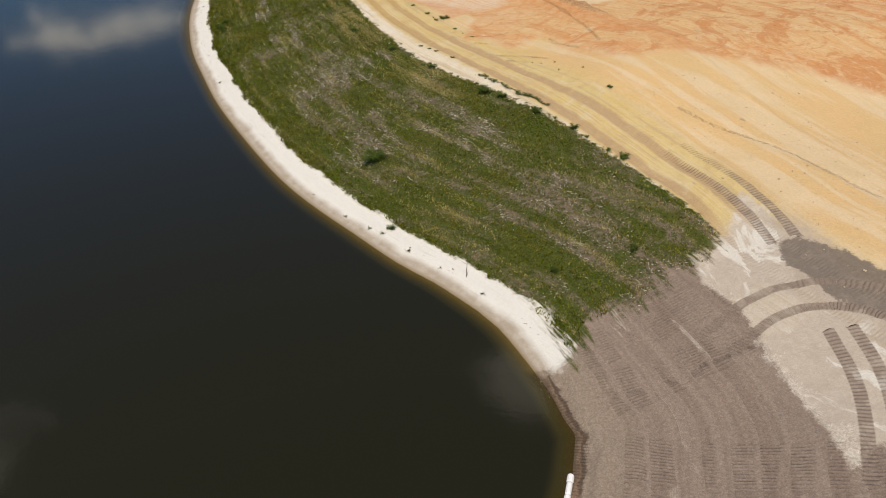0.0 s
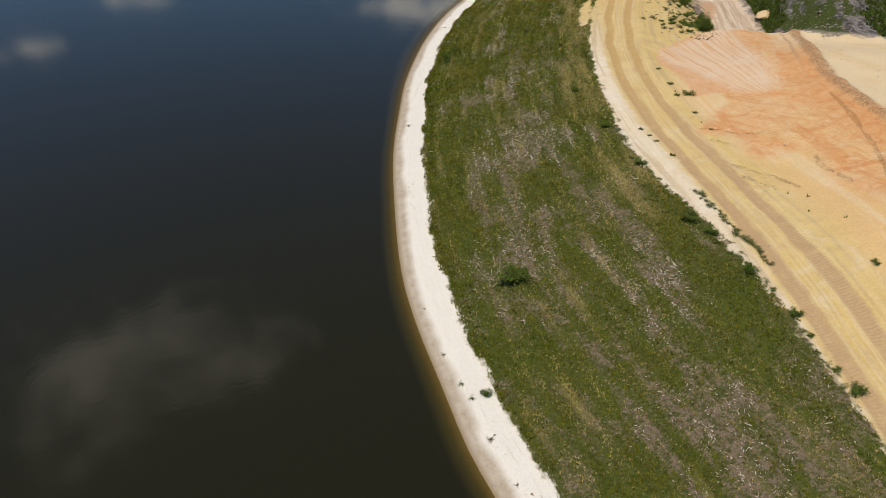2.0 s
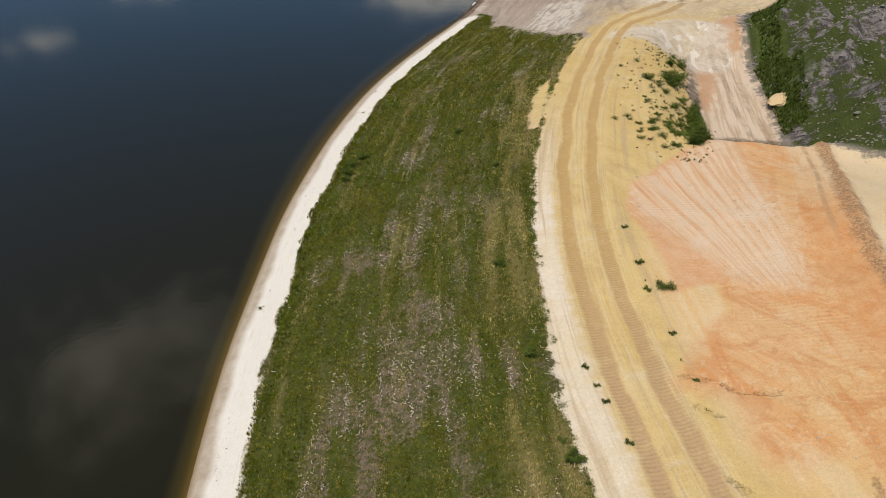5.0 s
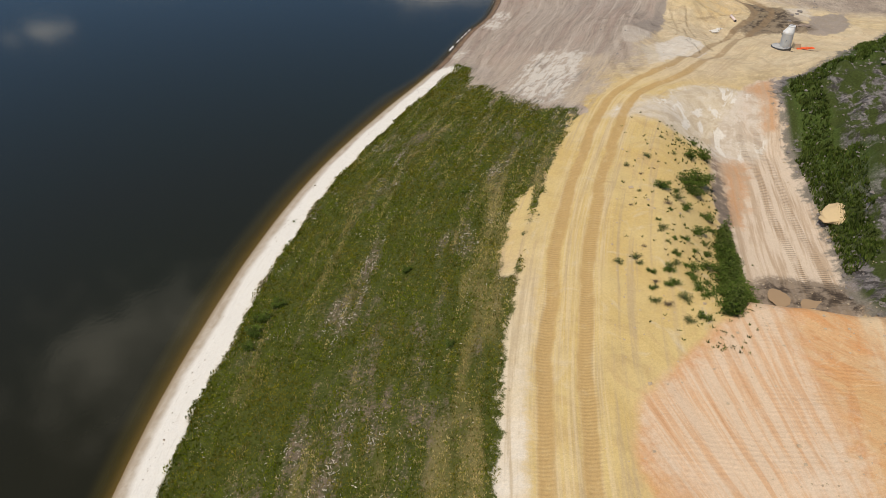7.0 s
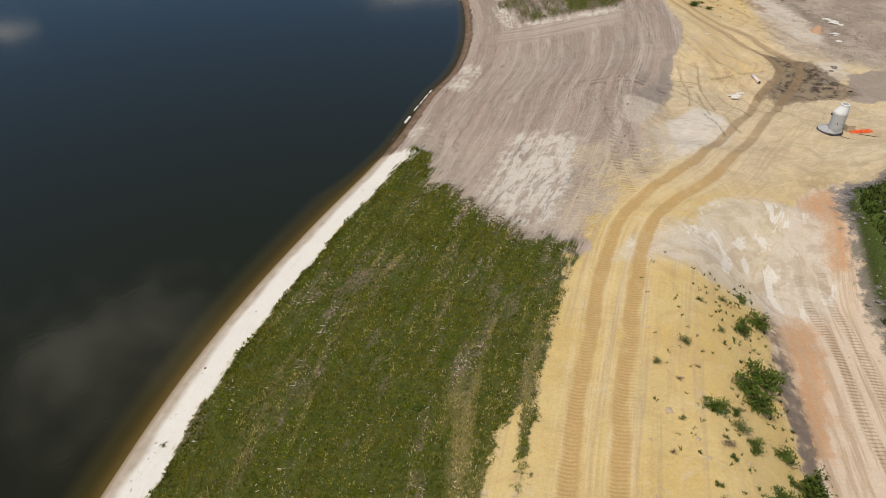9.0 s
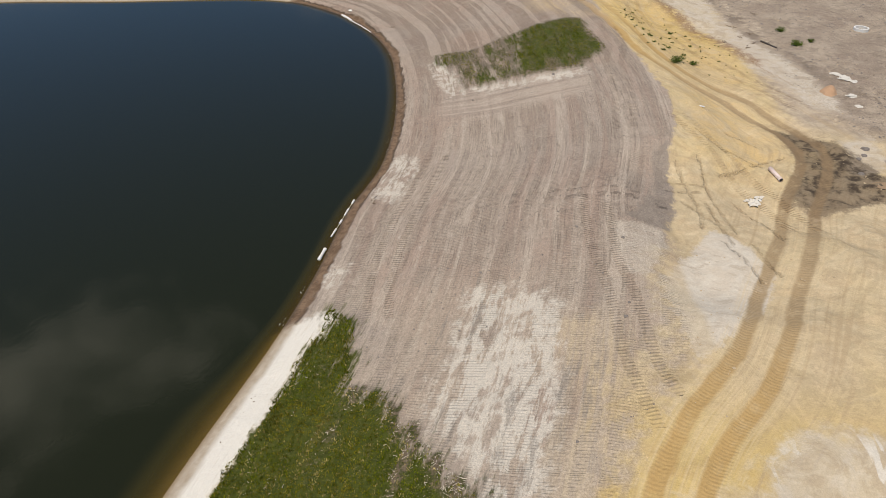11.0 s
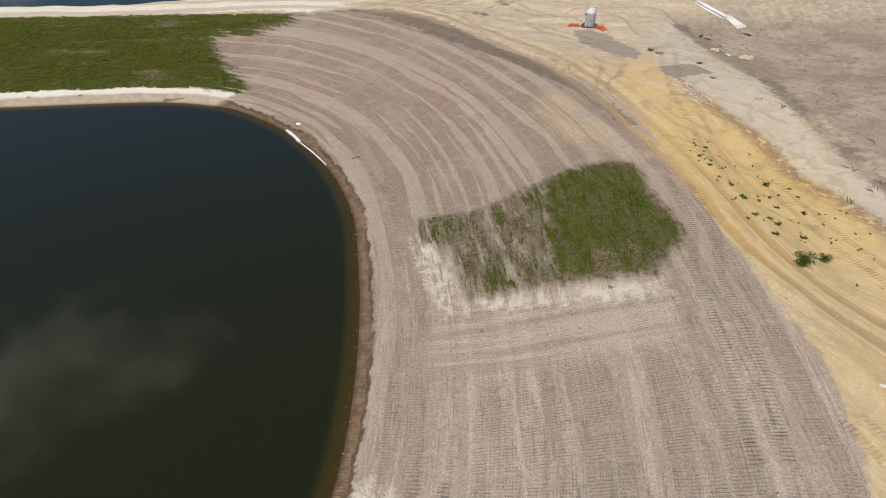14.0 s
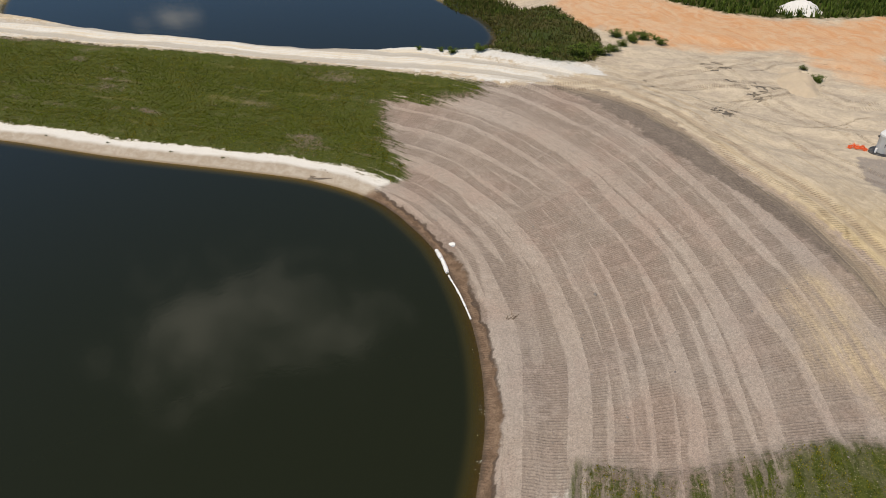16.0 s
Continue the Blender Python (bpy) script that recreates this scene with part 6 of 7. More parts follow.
def thicket():
    """The tall weed bank at the haul cut: many leaves on stems, as one mass."""
    r = random.Random(11)
    bm = bmesh.new()
    for _ in range(22000):
        v = r.betavariate(1.25, 1.15)
        y = 135 + 16.5 * v
        mid, half = np.interp(v, [0, 0.35, 0.55, 0.8, 1], [18.8, 20.6, 20.5, 20.6, 20.7]), np.interp(v, [0, 0.35, 0.55, 0.8, 1], [0.7, 1.75, 1.3, 1.0, 0.6])
        x = mid + r.gauss(0, 0.48) * half * (1 + 0.35 * math.sin(y * 2.3) * math.sin(y * 0.9))
        z = height_at(x, y) + abs(r.gauss(0, 0.55)) * max(0.15, 1 - abs(x - mid) / (half * 1.6)) * 1.5
        q = Euler((r.uniform(-0.9, 0.9), r.uniform(-0.9, 0.9), r.uniform(0, 6.28))).to_matrix()
        s = 0.13 * r.uniform(0.6, 1.3)
        bm.faces.new([bm.verts.new(Vector((x, y, z)) + q @ Vector(p)) for p in ((-s, 0, 0), (0, -s * 0.4, 0.02), (s, 0, 0), (0, s * 0.4, 0.02))])
    ob = part("thicket", bm, LEAF)
    tagged(ob, "tall dense dark green weeds along the haul cut", "weeds", kind="stuff")


thicket()


# ---- manholes ----
def manhole(x, y, top_tar, label, turn):
    root = thing("manhole", x, y, label, "manhole", "manholes under construction", 0.0, turn)
    part("base_slab", lathe(bmesh.new(), [(1.28, -0.15), (1.34, -0.1), (1.34, 0.20), (1.28, 0.26)], 40), TAR, root, "black tar-coated round slab")
    if not top_tar:
        part("slab_top", lathe(bmesh.new(), [(1.25, 0.262), (1.25, 0.30), (1.2, 0.32)], 40), SLAB_TOP, root, "tar-streaked grey concrete top of the slab")
    z0, o = 0.24, 0.0 if top_tar else 0.5        # the riser stands off the slab's middle
    part("barrel", lathe(bmesh.new(), [(0.74, z0, o), (0.74, 1.12, o), (0.72, 1.13, o), (0.72, 1.15, o), (0.74, 1.16, o), (0.74, 2.1, o), (0.72, 2.12, o)], 40), CONCRETE, root, "grey precast concrete barrel")
    part("cone", lathe(bmesh.new(), [(0.73, 2.12, o), (0.75, 2.14, o), (0.74, 2.32, o), (0.46, 2.98, o + 0.26), (0.46, 3.16, o + 0.26), (0.43, 3.19, o + 0.26), (0.31, 3.19, o + 0.26), (0.31, 2.9, o + 0.26)], 40), CONCRETE_WHITE, root, "white eccentric concrete cone")
    # a solid dark disc paints the shade within the opening
    hole = lathe(bmesh.new(), [(0.308, 2.88, o + 0.26), (0.308, 2.905, o + 0.26)], 32)
    part("opening", hole, HOLE_SHADE, root, "dark disc painted as the opening's shade")
    boot = bmesh.new()
    rod(boot, (o - 0.70, 0.1, 1.95), (o - 0.86, 0.12, 1.95), 0.12, 0.12, 16)
    part("pipe_boot", boot, TAR, root, "black rubber pipe boot")
    if top_tar:
        stub = bmesh.new()
        rod(stub, (-0.86, -0.45, 0.2), (-0.86, -0.45, 0.75), 0.11, 0.11, 16)
        part("pipe_stub", stub, WHITE_PVC, root, "short white pipe stub")
    # the slot is a thin dark box, its shade given by colour
    slot = box(bmesh.new(), 0.05, 0.02, 0.34, Matrix.Translation((o - 0.2, -0.71, 1.2)))
    part("lifting_slot", slot, HOLE_SHADE, root)
    return root


manhole(32.9, 198.1, False, "grey concrete manhole riser with a white cone on sand", 0)
manhole(14.2, 307.9, True, "grey concrete manhole riser on a black slab", 10)


def crumpled_net(x, y, lx, ly, high, seed, turn, label):
    """A heap of crumpled mesh fence: a folded sheet with open meshes."""
    bm = bmesh.new()
    n, k = 26, 12
    rows = []
    for i in range(n):
        row = []
        for j in range(k):
            u, v = i / (n - 1) - 0.5, j / (k - 1) - 0.5
            h = high * (0.35 + abs(noise.noise(Vector((u * 6, v * 5, seed))))) * (1 - abs(2 * u) ** 3) + 0.05 * noise.noise(Vector((u * 21, v * 17, seed)))
            row.append(bm.verts.new((u * lx + 0.15 * noise.noise(Vector((v * 7, seed, u * 5))), v * ly + 0.2 * noise.noise(Vector((u * 9, v * 3, seed + 4))), max(0.03, h))))
        rows.append(row)
    for i in range(n - 1):
        for j in range(k - 1):
            bm.faces.new((rows[i][j], rows[i + 1][j], rows[i + 1][j + 1], rows[i][j + 1]))
    ob = part("safety_fence", bm, ORANGE_NET)
    wire = ob.modifiers.new("mesh", "WIREFRAME")
    wire.thickness, wire.use_even_offset = 0.05, False
    ob.matrix_basis = pose(x, y, height_at(x, y), 0, 0, turn)
    tagged(ob, label, "fence", "crumpled fences")


crumpled_net(11.9, 308.5, 2.0, 0.9, 0.5, 1.0, -8, "crumpled orange plastic safety fence on sand")
crumpled_net(15.7, 306.5, 1.6, 1.1, 0.55, 5.0, -50, "crumpled orange plastic safety fence beside the slab")
crumpled_net(36.3, 198.6, 2.6, 0.8, 0.12, 9.0, 15, "flattened orange plastic safety fence on sand")

crate = thing("crate", 35.1, 198.9, "beige wooden crate standing on sand", "crate", turn=12)
part("body", box(bmesh.new(), 0.86, 0.8, 0.7, Matrix.Translation((0, 0, 0.37)), 0.02), BEIGE, crate)
for k in (-0.3, 0.0, 0.3):
    part("slat", box(bmesh.new(), 0.16, 0.86, 0.05, Matrix.Translation((k, 0, 0.745)), 0.006), BEIGE, crate)
bar = bmesh.new()
rod(bar, (-0.8, 0.5, 0.05), (0.75, -0.6, 0.04), 0.035, 0.035, 8)
bar_ob = part("steel_bar", bar, RUST)
bar_ob.matrix_basis = pose(34.2, 196.2, height_at(34.2, 196.2))
tagged(bar_ob, "dark steel bar lying on sand", "bar")
bar = bmesh.new()
rod(bar, (-1.1, 0.25, 0.05), (1.1, -0.25, 0.06), 0.03, 0.03, 8)
bar_ob = part("steel_bar", bar, RUST)
bar_ob.matrix_basis = pose(36.6, 197.2, height_at(36.6, 197.2))
tagged(bar_ob, "thin dark steel bar lying beside orange fence", "bar")


# ---- portable toilet ----
def toilet(x, y, turn):
    root = thing("portable_toilet", x, y, "dark teal portable toilet with a white roof", "toilet", turn=turn)
    part("skid", box(bmesh.new(), 1.2, 1.2, 0.14, Matrix.Translation((0, 0, 0.05)), 0.02), TAR, root, "black skid base")
    part("cabin", box(bmesh.new(), 1.12, 1.12, 1.92, Matrix.Translation((0, 0, 1.08)), 0.05), TEAL, root)
    door = part("door", box(bmesh.new(), 0.74, 0.04, 1.74, Matrix.Translation((0, -0.575, 1.06)), 0.015), TEAL_LIGHT, root, "teal door")
    part("door_handle", box(bmesh.new(), 0.05, 0.05, 0.2, Matrix.Translation((0.27, -0.615, 1.05)), 0.01), TAR, door)
    for s in (-1, 1):
        part("corner_post", box(bmesh.new(), 0.09, 0.09, 1.94, Matrix.Translation((s * 0.53, -0.53, 1.09)), 0.02), TEAL_LIGHT, root)
        part("vent_panel", box(bmesh.new(), 0.03, 0.8, 0.22, Matrix.Translation((s * 0.57, 0, 1.88)), 0.008), TEAL_LIGHT, root)
    bm = bmesh.new()
    w0, rows = 0.61, []
    for z, k in ((2.02, 1.0), (2.10, 1.0), (2.22, 0.86), (2.31, 0.5)):
        rows.append([bm.verts.new((sx * w0 * k, sy * w0 * (k * 0.5 + 0.5 if k < 1 else 1), z)) for sx, sy in ((-1, -1), (1, -1), (1, 1), (-1, 1))])
    for a, b in zip(rows, rows[1:]):
        for i in range(4):
            bm.faces.new((a[i], a[(i + 1) % 4], b[(i + 1) % 4], b[i]))
    bm.faces.new(rows[0][::-1]), bm.faces.new(rows[-1])
    part("roof", bm, WHITE_PVC, root, "white domed plastic roof")
    pipe = bmesh.new()
    rod(pipe, (0.35, 0.38, 2.1), (0.35, 0.38, 2.45), 0.05, 0.05, 12)
    part("vent_pipe", pipe, TAR, root)


toilet(29.6, 327.6, -17)


# ---- pipes, boards and scrap on the east flat ----
def white_pipe(name, a, b, r, mat, label, category, group=""):
    """A hollow pipe from a to b lying on the ground or another pipe."""
    a, b = Vector(a), Vector(b)
    ln = (b - a).length
    root = tagged(new(name), label, category, group)
    root.matrix_basis = Matrix.Translation((a + b) / 2) @ (b - a).to_track_quat("X", "Z").to_matrix().to_4x4()
    bm = bmesh.new()
    n = 20
    rows = []
    for rr, x in ((r * 0.86, -ln / 2), (r, -ln / 2), (r, ln / 2), (r * 0.86, ln / 2)):
        rows.append([bm.verts.new((x, rr * math.cos(2 * math.pi * k / n), rr * math.sin(2 * math.pi * k / n))) for k in range(n)])
    for p, q in zip(rows, rows[1:]):
        for k in range(n):
            bm.faces.new((p[k], p[(k + 1) % n], q[(k + 1) % n], q[k])).smooth = True
    part("tube", bm, mat, root)
    # a solid dark core paints the shade inside the tube
    core = bmesh.new()
    rod(core, (-ln / 2 + 0.02, 0, 0), (ln / 2 - 0.02, 0, 0), r * 0.858, r * 0.858, n)
    part("bore", core, HOLE_SHADE, root, "dark core painted as the shade in the bore")
    return root


def on_ground(x, y, up):
    return (x, y, height_at(x, y) + up)


PIPE_STACK = ((34.2, 322.5, 38.0, 317.6), (38.1, 318.2, 40.0, 314.6))
for run, (x0, y0, x1, y1) in enumerate(PIPE_STACK):
    side = Vector((y1 - y0, x0 - x1)).normalized()
    for k in range(7 if run == 0 else 6):
        o = (k - 3) * 0.22
        lift = 0.1 + (0.18 if run == 0 and k in (2, 3, 4) else 0.0)
        f = random.uniform(-0.5, 0.5)
        ux, uy = (x1 - x0) * 0.08 * f, (y1 - y0) * 0.08 * f
        fan = 1.0 if run == 0 else 1.5
        white_pipe("plastic_pipe", on_ground(x0 + side.x * o + ux, y0 + side.y * o + uy, lift), on_ground(x1 + side.x * o * fan + ux, y1 + side.y * o * fan + uy, lift), 0.10, WHITE_PVC,
                   "long white plastic pipe in a stack on soil", "pipe", "stack of white pipes")
white_pipe("concrete_pipe", on_ground(29.0, 219.0, 0.24), on_ground(29.5, 216.8, 0.24), 0.22, PINK_PIPE, "short pinkish concrete pipe lying on sand", "pipe")

for x, y, sx, sy, turn, mat, label in ((32.3, 310.4, 1.6, 0.35, 60, RUST, "dark scrap timber lying on pale soil"), (33.1, 309.4, 1.3, 0.3, 140, RUST, "dark splintered board lying on soil"),
                                       (40.3, 312.7, 1.7, 0.4, 130, RUST, "dark curved scrap lying on soil"), (36.9, 301.8, 2.2, 1.5, 20, BEIGE, "pale sheet of plywood lying on soil"),
                                       (32.8, 304.4, 1.8, 1.1, 80, BEIGE, "pale broken board lying on soil"), (34.4, 302.6, 1.1, 0.4, 110, WHITE_PVC, "white broken board lying on soil"),
                                       (24.5, 231.3, 0.9, 0.35, 150, CONCRETE_WHITE, "white broken slab lying on sand"), (27.8, 294.4, 1.4, 0.35, 30, RUST, "dark scrap timber lying on sand")):
    bm = bmesh.new()
    for k in range(3):
        box(bm, sx * random.uniform(0.6, 1), sy * random.uniform(0.3, 0.6), 0.07, pose(random.uniform(-0.1, 0.1) * sx, (k - 1) * sy * 0.35, 0.06 + 0.03 * k, random.uniform(-6, 6), random.uniform(-6, 6), random.uniform(-12, 12)), 0.012)
    ob = part("scrap_board", bm, mat)
    ob.matrix_basis = pose(x, y, height_at(x, y), 0, 0, turn)
    tagged(ob, label, "board", "scattered scrap")

bag = lump(bmesh.new(), 0.42, 3, 0.5, 0.5)
bag_ob = part("bag", bag, YELLOW)
bag_ob.matrix_basis = pose(33.6, 324.6, height_at(33.6, 324.6) + 0.15) @ Matrix.Diagonal((1.7, 0.6, 1, 1))
tagged(bag_ob, "crumpled yellow plastic bag on soil", "bag")
for k, (x, y, r) in enumerate(((31.6, 328.9, 0.5), (32.4, 329.3, 0.6), (33.3, 328.8, 0.55), (34.0, 329.6, 0.5), (32.9, 330.1, 0.4))):
    bm = lump(bmesh.new(), r, 20 + k, 0.45, 0.5)
    ob = part("rubble", bm, ROCK_WHITE)
    ob.matrix_basis = pose(x, y, height_at(x, y) + 0.1, 0, 0, 40 * k)
    tagged(ob, "white broken rubble heaped beside green weeds", "rubble", "rubble by the toilet")
for k, (x, y, r) in enumerate(((26.2, 213.7, 0.65), (26.8, 214.3, 0.45), (25.7, 214.2, 0.3))):
    bm = lump(bmesh.new(), r * 0.8, 40 + k, 0.42, 1.1, detail=3)
    ob = part("rock", bm, ROCK_WHITE)
    ob.matrix_basis = pose(x, y, height_at(x, y) + 0.1, 0, 0, 70 * k)
    tagged(ob, "white limestone rock lying on churned sand", "rock", "white rocks")

ring_ob = thing("concrete_ring", 56.2, 265.6, "white concrete ring lying on brown soil", "ring")
bm = bmesh.new()
n, rows = 40, []
for rr, z in ((0.85, 0), (1.1, 0), (1.1, 0.45), (0.85, 0.45)):
    rows.append([bm.verts.new((rr * math.cos(2 * math.pi * k / n), rr * math.sin(2 * math.pi * k / n), z)) for k in range(n)])
for a, b in zip(rows, rows[1:] + rows[:1]):
    for k in range(n):
        bm.faces.new((a[k], a[(k + 1) % n], b[(k + 1) % n], b[k]))
part("ring_wall", bm, CONCRETE_WHITE, ring_ob)


# ---- heaps ----
def heap(name, x, y, rx, ry, high, mat, label, seed, turn=0):
    bm = bmesh.new()
    n, rows = 30, []
    for i in range(n):
        row = []
        for j in range(n):
            u, v = 2 * i / (n - 1) - 1, 2 * j / (n - 1) - 1
            r = math.hypot(u, v) * (1 + 0.25 * noise.noise(Vector((u * 1.5, v * 1.5, seed))))
            h = high * max(0.0, 1 - r * r) ** 1.5 + (0.10 * high * noise.noise(Vector((u * 5, v * 5, seed))) if r < 1 else 0)
            c, s = math.cos(radians(turn)), math.sin(radians(turn))
            under = height_at(x + u * rx * c - v * ry * s, y + u * rx * s + v * ry * c) - height_at(x, y)
            row.append(bm.verts.new((u * rx, v * ry, h - 0.08 + under)))
        rows.append(row)
    for i in range(n - 1):
        for j in range(n - 1):
            bm.faces.new((rows[i][j], rows[i + 1][j], rows[i + 1][j + 1], rows[i][j + 1])).smooth = True
    ob = part(name, bm, mat)
    ob.matrix_basis = pose(x, y, height_at(x, y), 0, 0, turn)
    tagged(ob, label, "heap")
    return ob


mound = part("sand_mound", lump(bmesh.new(), 1.5, 2, 0.4, 0.25, detail=4), SAND)
for face in mound.data.polygons:
    face.use_smooth = True
mound.matrix_basis = pose(31.9, 156.6, height_at(31.9, 156.6) + 0.1, 0, -14, 30) @ Matrix.Diagonal((1.2, 1.0, 0.55, 1))
tagged(mound, "small heap of yellow sand on grey spoil", "heap")
heap("sand_mound", 6.2, 326.4, 2.8, 5.2, 1.3, PALE_SAND, "smooth pale sand heap beside the north track", 7.0, 10)
heap("clay_mound", 42.5, 240.3, 1.6, 1.1, 0.9, CLAY_LUMP, "low heap of orange clay on brown soil", 3.0, 60)
heap("gravel_heap", 7.6, 362, 4.2, 3.0, 2.0, SAND_WHITE, "white gravel heap in distant green scrub", 4.0)


# ---- brush pile ----
def brush_pile(x, y, rx, ry, high):
    root = thing("brush_pile", x, y, "pile of grey dead branches among green weeds", "brush pile")
    r = random.Random(5)
    for name, count, thick in (("branches", 420, 0.06), ("logs", 40, 0.15)):
        bm = bmesh.new()
        for _ in range(count):
            az, k = r.uniform(0, 6.28), r.uniform(0, 1) ** 0.6
            px, py = rx * k * math.cos(az), ry * k * math.sin(az)
            z = high * (1 - k * k) * r.uniform(0.25, 1.0) + 0.1
            a2, tilt, ln = r.uniform(0, 6.28), r.uniform(-0.35, 0.45), r.uniform(1.2, 3.6)
            dv = Vector((math.cos(a2) * math.cos(tilt), math.sin(a2) * math.cos(tilt), math.sin(tilt))) * ln / 2
            c = Vector((px, py, z))
            rod(bm, c - dv, c + dv, thick * r.uniform(0.6, 1.3), thick * 0.4, 5)
        part(name, bm, TWIG_GREY if name == "branches" else TWIG, root)


brush_pile(28.5, 341, 8, 5, 2.6)


# ---- at the water ----
def boom(points, r, label, gaps=False):
    """A white float boom lying along the shore, segment by segment."""
    root = tagged(new("float_boom"), label, "boom", "float booms")
    line = smooth_line(points, 0.8)
    root.location = (*line[0], 0.0)
    for i in range(len(line) - 1):
        if gaps and i % 3 == 2:
            continue
        a, b = Vector((*line[i], 0.07)), Vector((*line[i + 1], 0.07))
        c, dv = (a + b) / 2 - root.location, (b - a)
        bm = bmesh.new()
        k = r * random.uniform(0.8, 1.15)
        rod(bm, c - dv * 0.47, c + dv * 0.47, k, k, 12)
        bmesh.ops.bevel(bm, geom=[e for e in bm.edges if len(e.link_faces) == 2 and any(len(f.verts) > 4 for f in e.link_faces)], offset=k * 0.35, segments=2, affect="EDGES", profile=0.5)
        part("float", bm, WHITE_PVC, root)
    rope = bmesh.new()
    for i in range(len(line) - 1):
        rod(rope, Vector((*line[i], 0.05)) - root.location, Vector((*line[i + 1], 0.05)) - root.location, 0.03, 0.03, 6)
    part("rope", rope, STRAW, root)


boom([(-16.0, 205.6), (-15.75, 207.5)], 0.16, "thick white foam boom floating at the shore")
boom([(-15.6, 209.6), (-15.2, 212), (-14.9, 214.2), (-14.5, 216.8)], 0.10, "thin broken white foam boom along the bank", True)
boom([(-27.7, 280.6), (-26.4, 279), (-25.3, 277.3)], 0.22, "thick white foam boom floating at the bank")
boom([(-25.1, 277), (-23, 274.4), (-21, 271.5)], 0.10, "thin white foam boom trailing along the bank")
boom([(3.2, 31.4), (2.4, 30), (1.2, 28)], 0.2, "white foam boom floating at the graded bank")

float_ob = part("foam_block", lump(bmesh.new(), 0.32, 9, 0.5, 0.4), FOAM)
float_ob.matrix_basis = pose(-26.2, 281.2, height_at(-26.2, 281.2) + 0.1)
tagged(float_ob, "broken white foam block on the bank", "foam block")

post = bmesh.new()
rod(post, (0, 0, -0.2), (0.12, 0.05, 1.5), 0.035, 0.025, 8)
rod(post, (0.1, 0.04, 1.3), (-0.35, 0.25, 1.55), 0.02, 0.012, 6)
post_ob = part("stake", post, TWIG)
post_ob.matrix_basis = pose(2.4, 53.2, height_at(2.4, 53.2))
tagged(post_ob, "thin wooden stake standing in the white beach", "stake")


def drift(x, y, count, ln, seed, label):
    r = random.Random(seed)
    root = thing("driftwood", x, y, label, "driftwood", "driftwood")
    for _ in range(count):
        bm = bmesh.new()
        a = Vector((r.gauss(0, 0.2), r.gauss(0, 0.3), 0.05))
        az = r.gauss(1.2, 0.6)
        way = Vector((math.cos(az), math.sin(az), r.uniform(-0.02, 0.10)))
        far = a + way * ln * r.uniform(0.5, 1.2)
        rod(bm, a, far, 0.05, 0.022, 6)
        part("stick", bm, TWIG, root)


drift(-46.9, 289.6, 9, 2.6, 3, "dark tangle of driftwood across the beach")
drift(-12.2, 215.6, 5, 0.8, 6, "dark driftwood on the graded bank")
drift(-17.6, 271.6, 5, 0.8, 8, "dark twigs lying on the wet bank")

for name, x, y, rx, ry, label in (("puddle", 24.5, 143.3, 0.85, 1.3, "brown rain puddle in dark mud"), ("puddle", 27.4, 142.9, 1.25, 0.95, "wide brown rain puddle in dark mud"),
                                  ("puddle", 39.6, 216.4, 1.6, 0.7, "brown puddle beside the muddy crossing")):
    bm = bmesh.new()
    n = 72
    low = min(height_at(x + rx * 0.8 * math.cos(a / 6), y + ry * 0.8 * math.sin(a / 6)) for a in range(38)) + 0.20
    ring_v = []
    for k in range(n):
        a = 2 * math.pi * k / n
        q = 1 + 0.3 * noise.noise(Vector((math.cos(a) * 1.1 + x, math.sin(a) * 1.1, y))) + 0.08 * noise.noise(Vector((math.cos(a) * 5 + x, math.sin(a) * 5, y)))
        ring_v.append(bm.verts.new((rx * q * math.cos(a), ry * q * math.sin(a), 0)))
    bm.faces.new(ring_v)
    ob = part(name, bm, PUDDLE_BROWN)
    ob.location = (x, y, low)
    tagged(ob, label, "puddle", kind="structure")


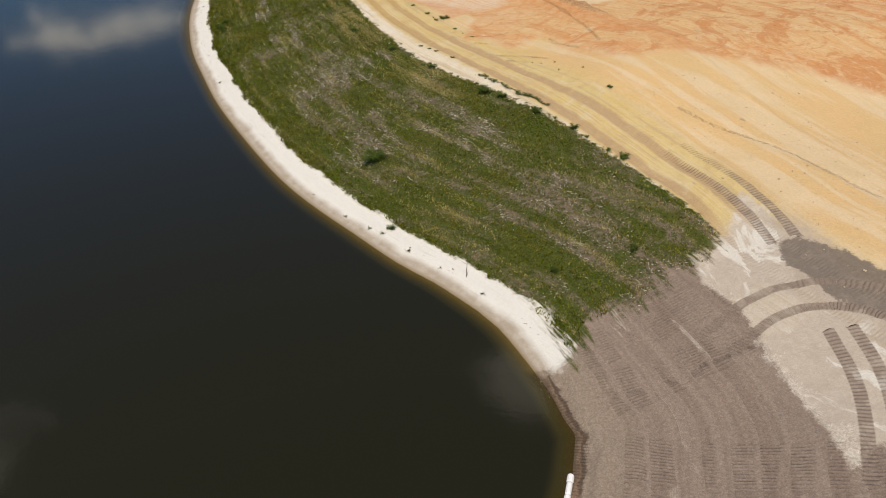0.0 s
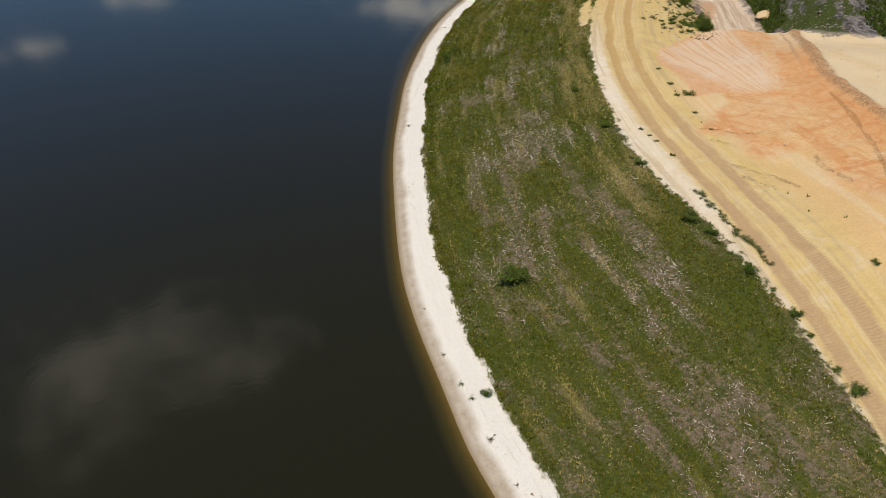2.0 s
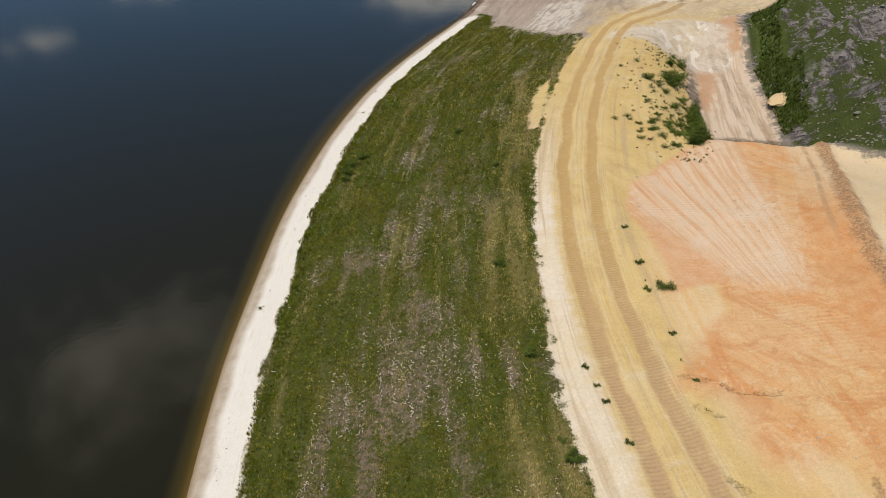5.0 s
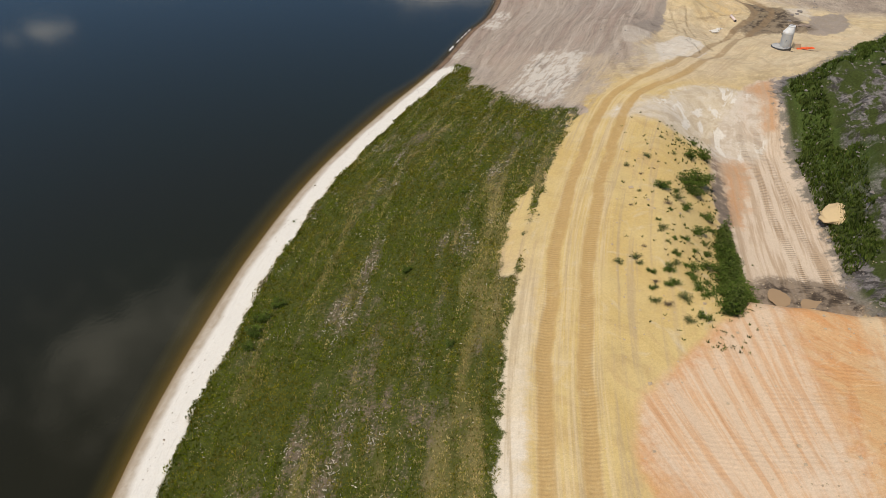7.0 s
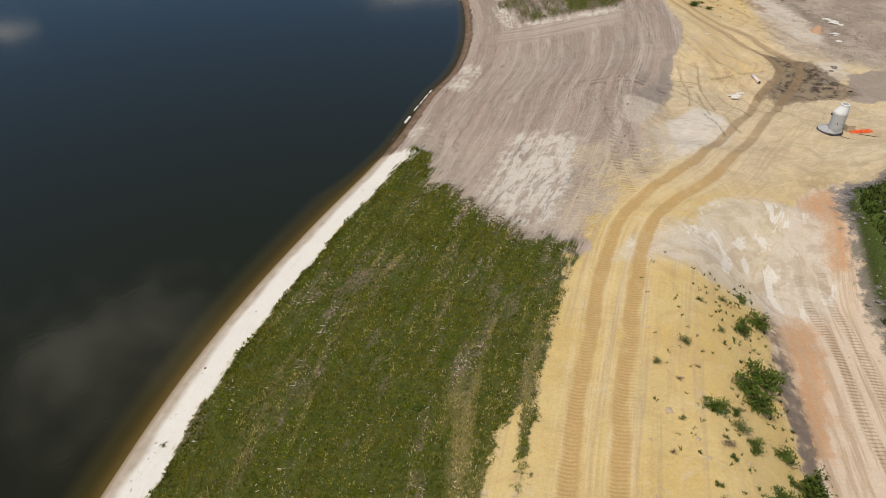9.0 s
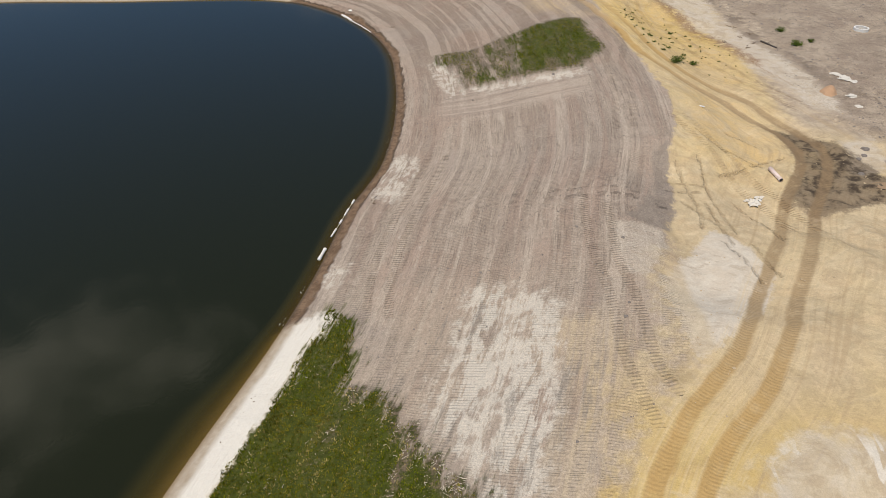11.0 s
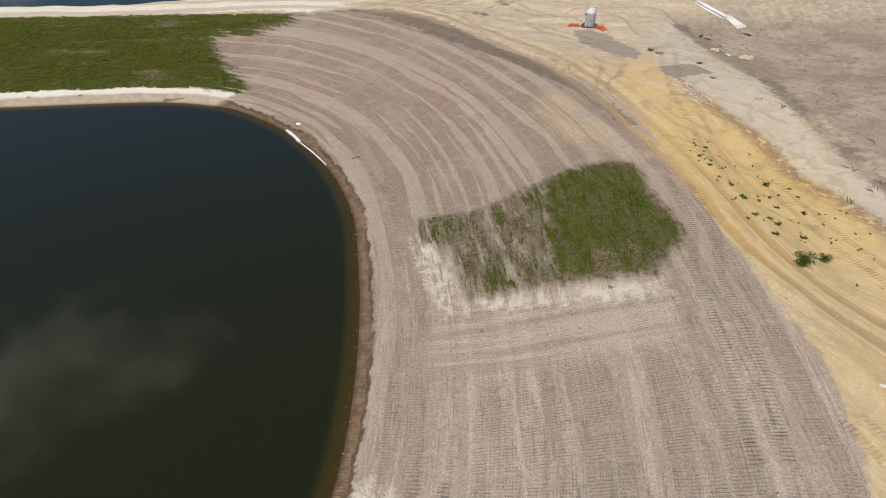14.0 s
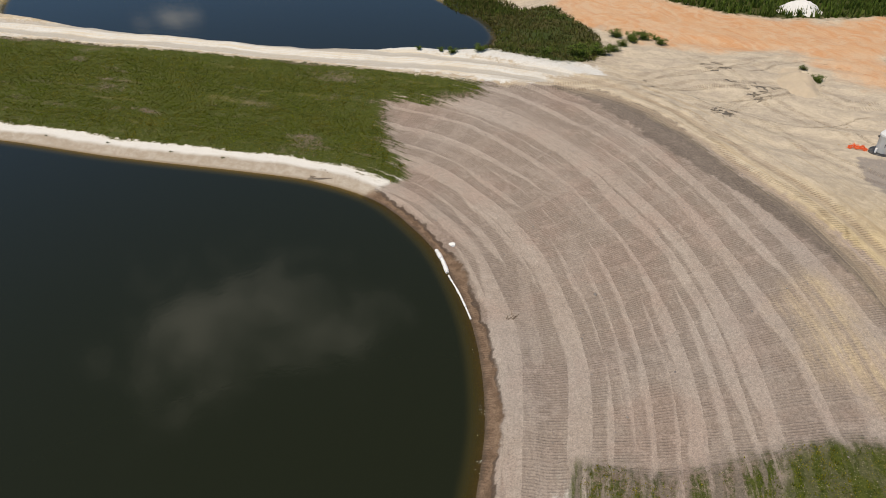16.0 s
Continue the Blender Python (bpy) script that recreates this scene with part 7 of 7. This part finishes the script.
# ---- scraps on and behind the berm ----
for k, (x, y, r) in enumerate(((46.1, 245.0, 0.8), (45.4, 246.4, 0.5), (46.9, 243.8, 0.45), (45.0, 239.3, 0.5), (44.6, 236.2, 0.4))):
    ob = part("rubble", lump(bmesh.new(), r, 60 + k, 0.15, 1.2, detail=3), ROCK_WHITE)
    ob.matrix_basis = pose(x, y, height_at(x, y) + 0.03, 0, 0, 50 * k)
    tagged(ob, "flat white broken rubble on brown soil", "rubble", "rubble behind the berm")
for k, (x, y, r) in enumerate(((40.9, 224.8, 0.42), (40.2, 223.2, 0.3), (39.3, 222.3, 0.26), (38.3, 219.0, 0.3), (22.0, 294.9, 0.45), (22.6, 295.3, 0.3))):
    ob = part("rock", lump(bmesh.new(), r, 80 + k, 0.5, 0.45), CLOD)
    ob.matrix_basis = pose(x, y, height_at(x, y) + 0.05, 0, 0, 35 * k)
    tagged(ob, "dark grey stone lying on churned soil", "rock", "dark stones")
log = bmesh.new()
a, b = on_ground(39.1, 258.5, 0.14), on_ground(40.5, 255.7, 0.14)
rod(log, a, b, 0.13, 0.07, 10)
rod(log, Vector(a) * 0.6 + Vector(b) * 0.4, Vector(a) * 0.6 + Vector(b) * 0.4 + Vector((0.5, 0.3, 0.25)), 0.06, 0.03, 6)
tagged(part("log", log, RUST), "dark rotten log lying at the foot of the berm", "log")
for k, (x, y) in enumerate(((36.8, 260.6), (38.4, 261.9), (33.5, 257.8), (38.1, 257.6), (32.1, 281.7), (34.6, 280.3), (36.8, 264.4), (36.3, 255.6), (27.4, 287.2), (34.4, 306.2), (43.1, 295.7), (41.7, 271.7), (53, 301.6), (42.7, 285))):
    drift(x, y, 3 + k % 3, 0.9, 30 + k, "dark broken sticks lying on pale soil")
for x, y in ((19.9, 263.6), (21, 263.2), (21, 259.7), (26.3, 261), (28.7, 260.8), (27, 259.1), (25.8, 258.3), (25.8, 256.2), (29, 259.1), (22.3, 256.3), (24.2, 256.8), (26.3, 250.8), (28.3, 255.8), (21.4, 251.9), (23.8, 253), (26.6, 261.5)):
    plant(1 if (x * 7) % 2 < 1 else 2, x, y, 0.24 + 0.14 * ((x * 13) % 1))
gx2, gy2, gz2 = scatter(420, 21.2, 25, 276.4, 284, lambda x, y: np.abs(sample("lip", x, y)) < 1.3)
stones_mesh("gravel", gx2, gy2, gz2, 0.06, ROCK_WHITE, "white broken stones on the berm's lip", "stones")
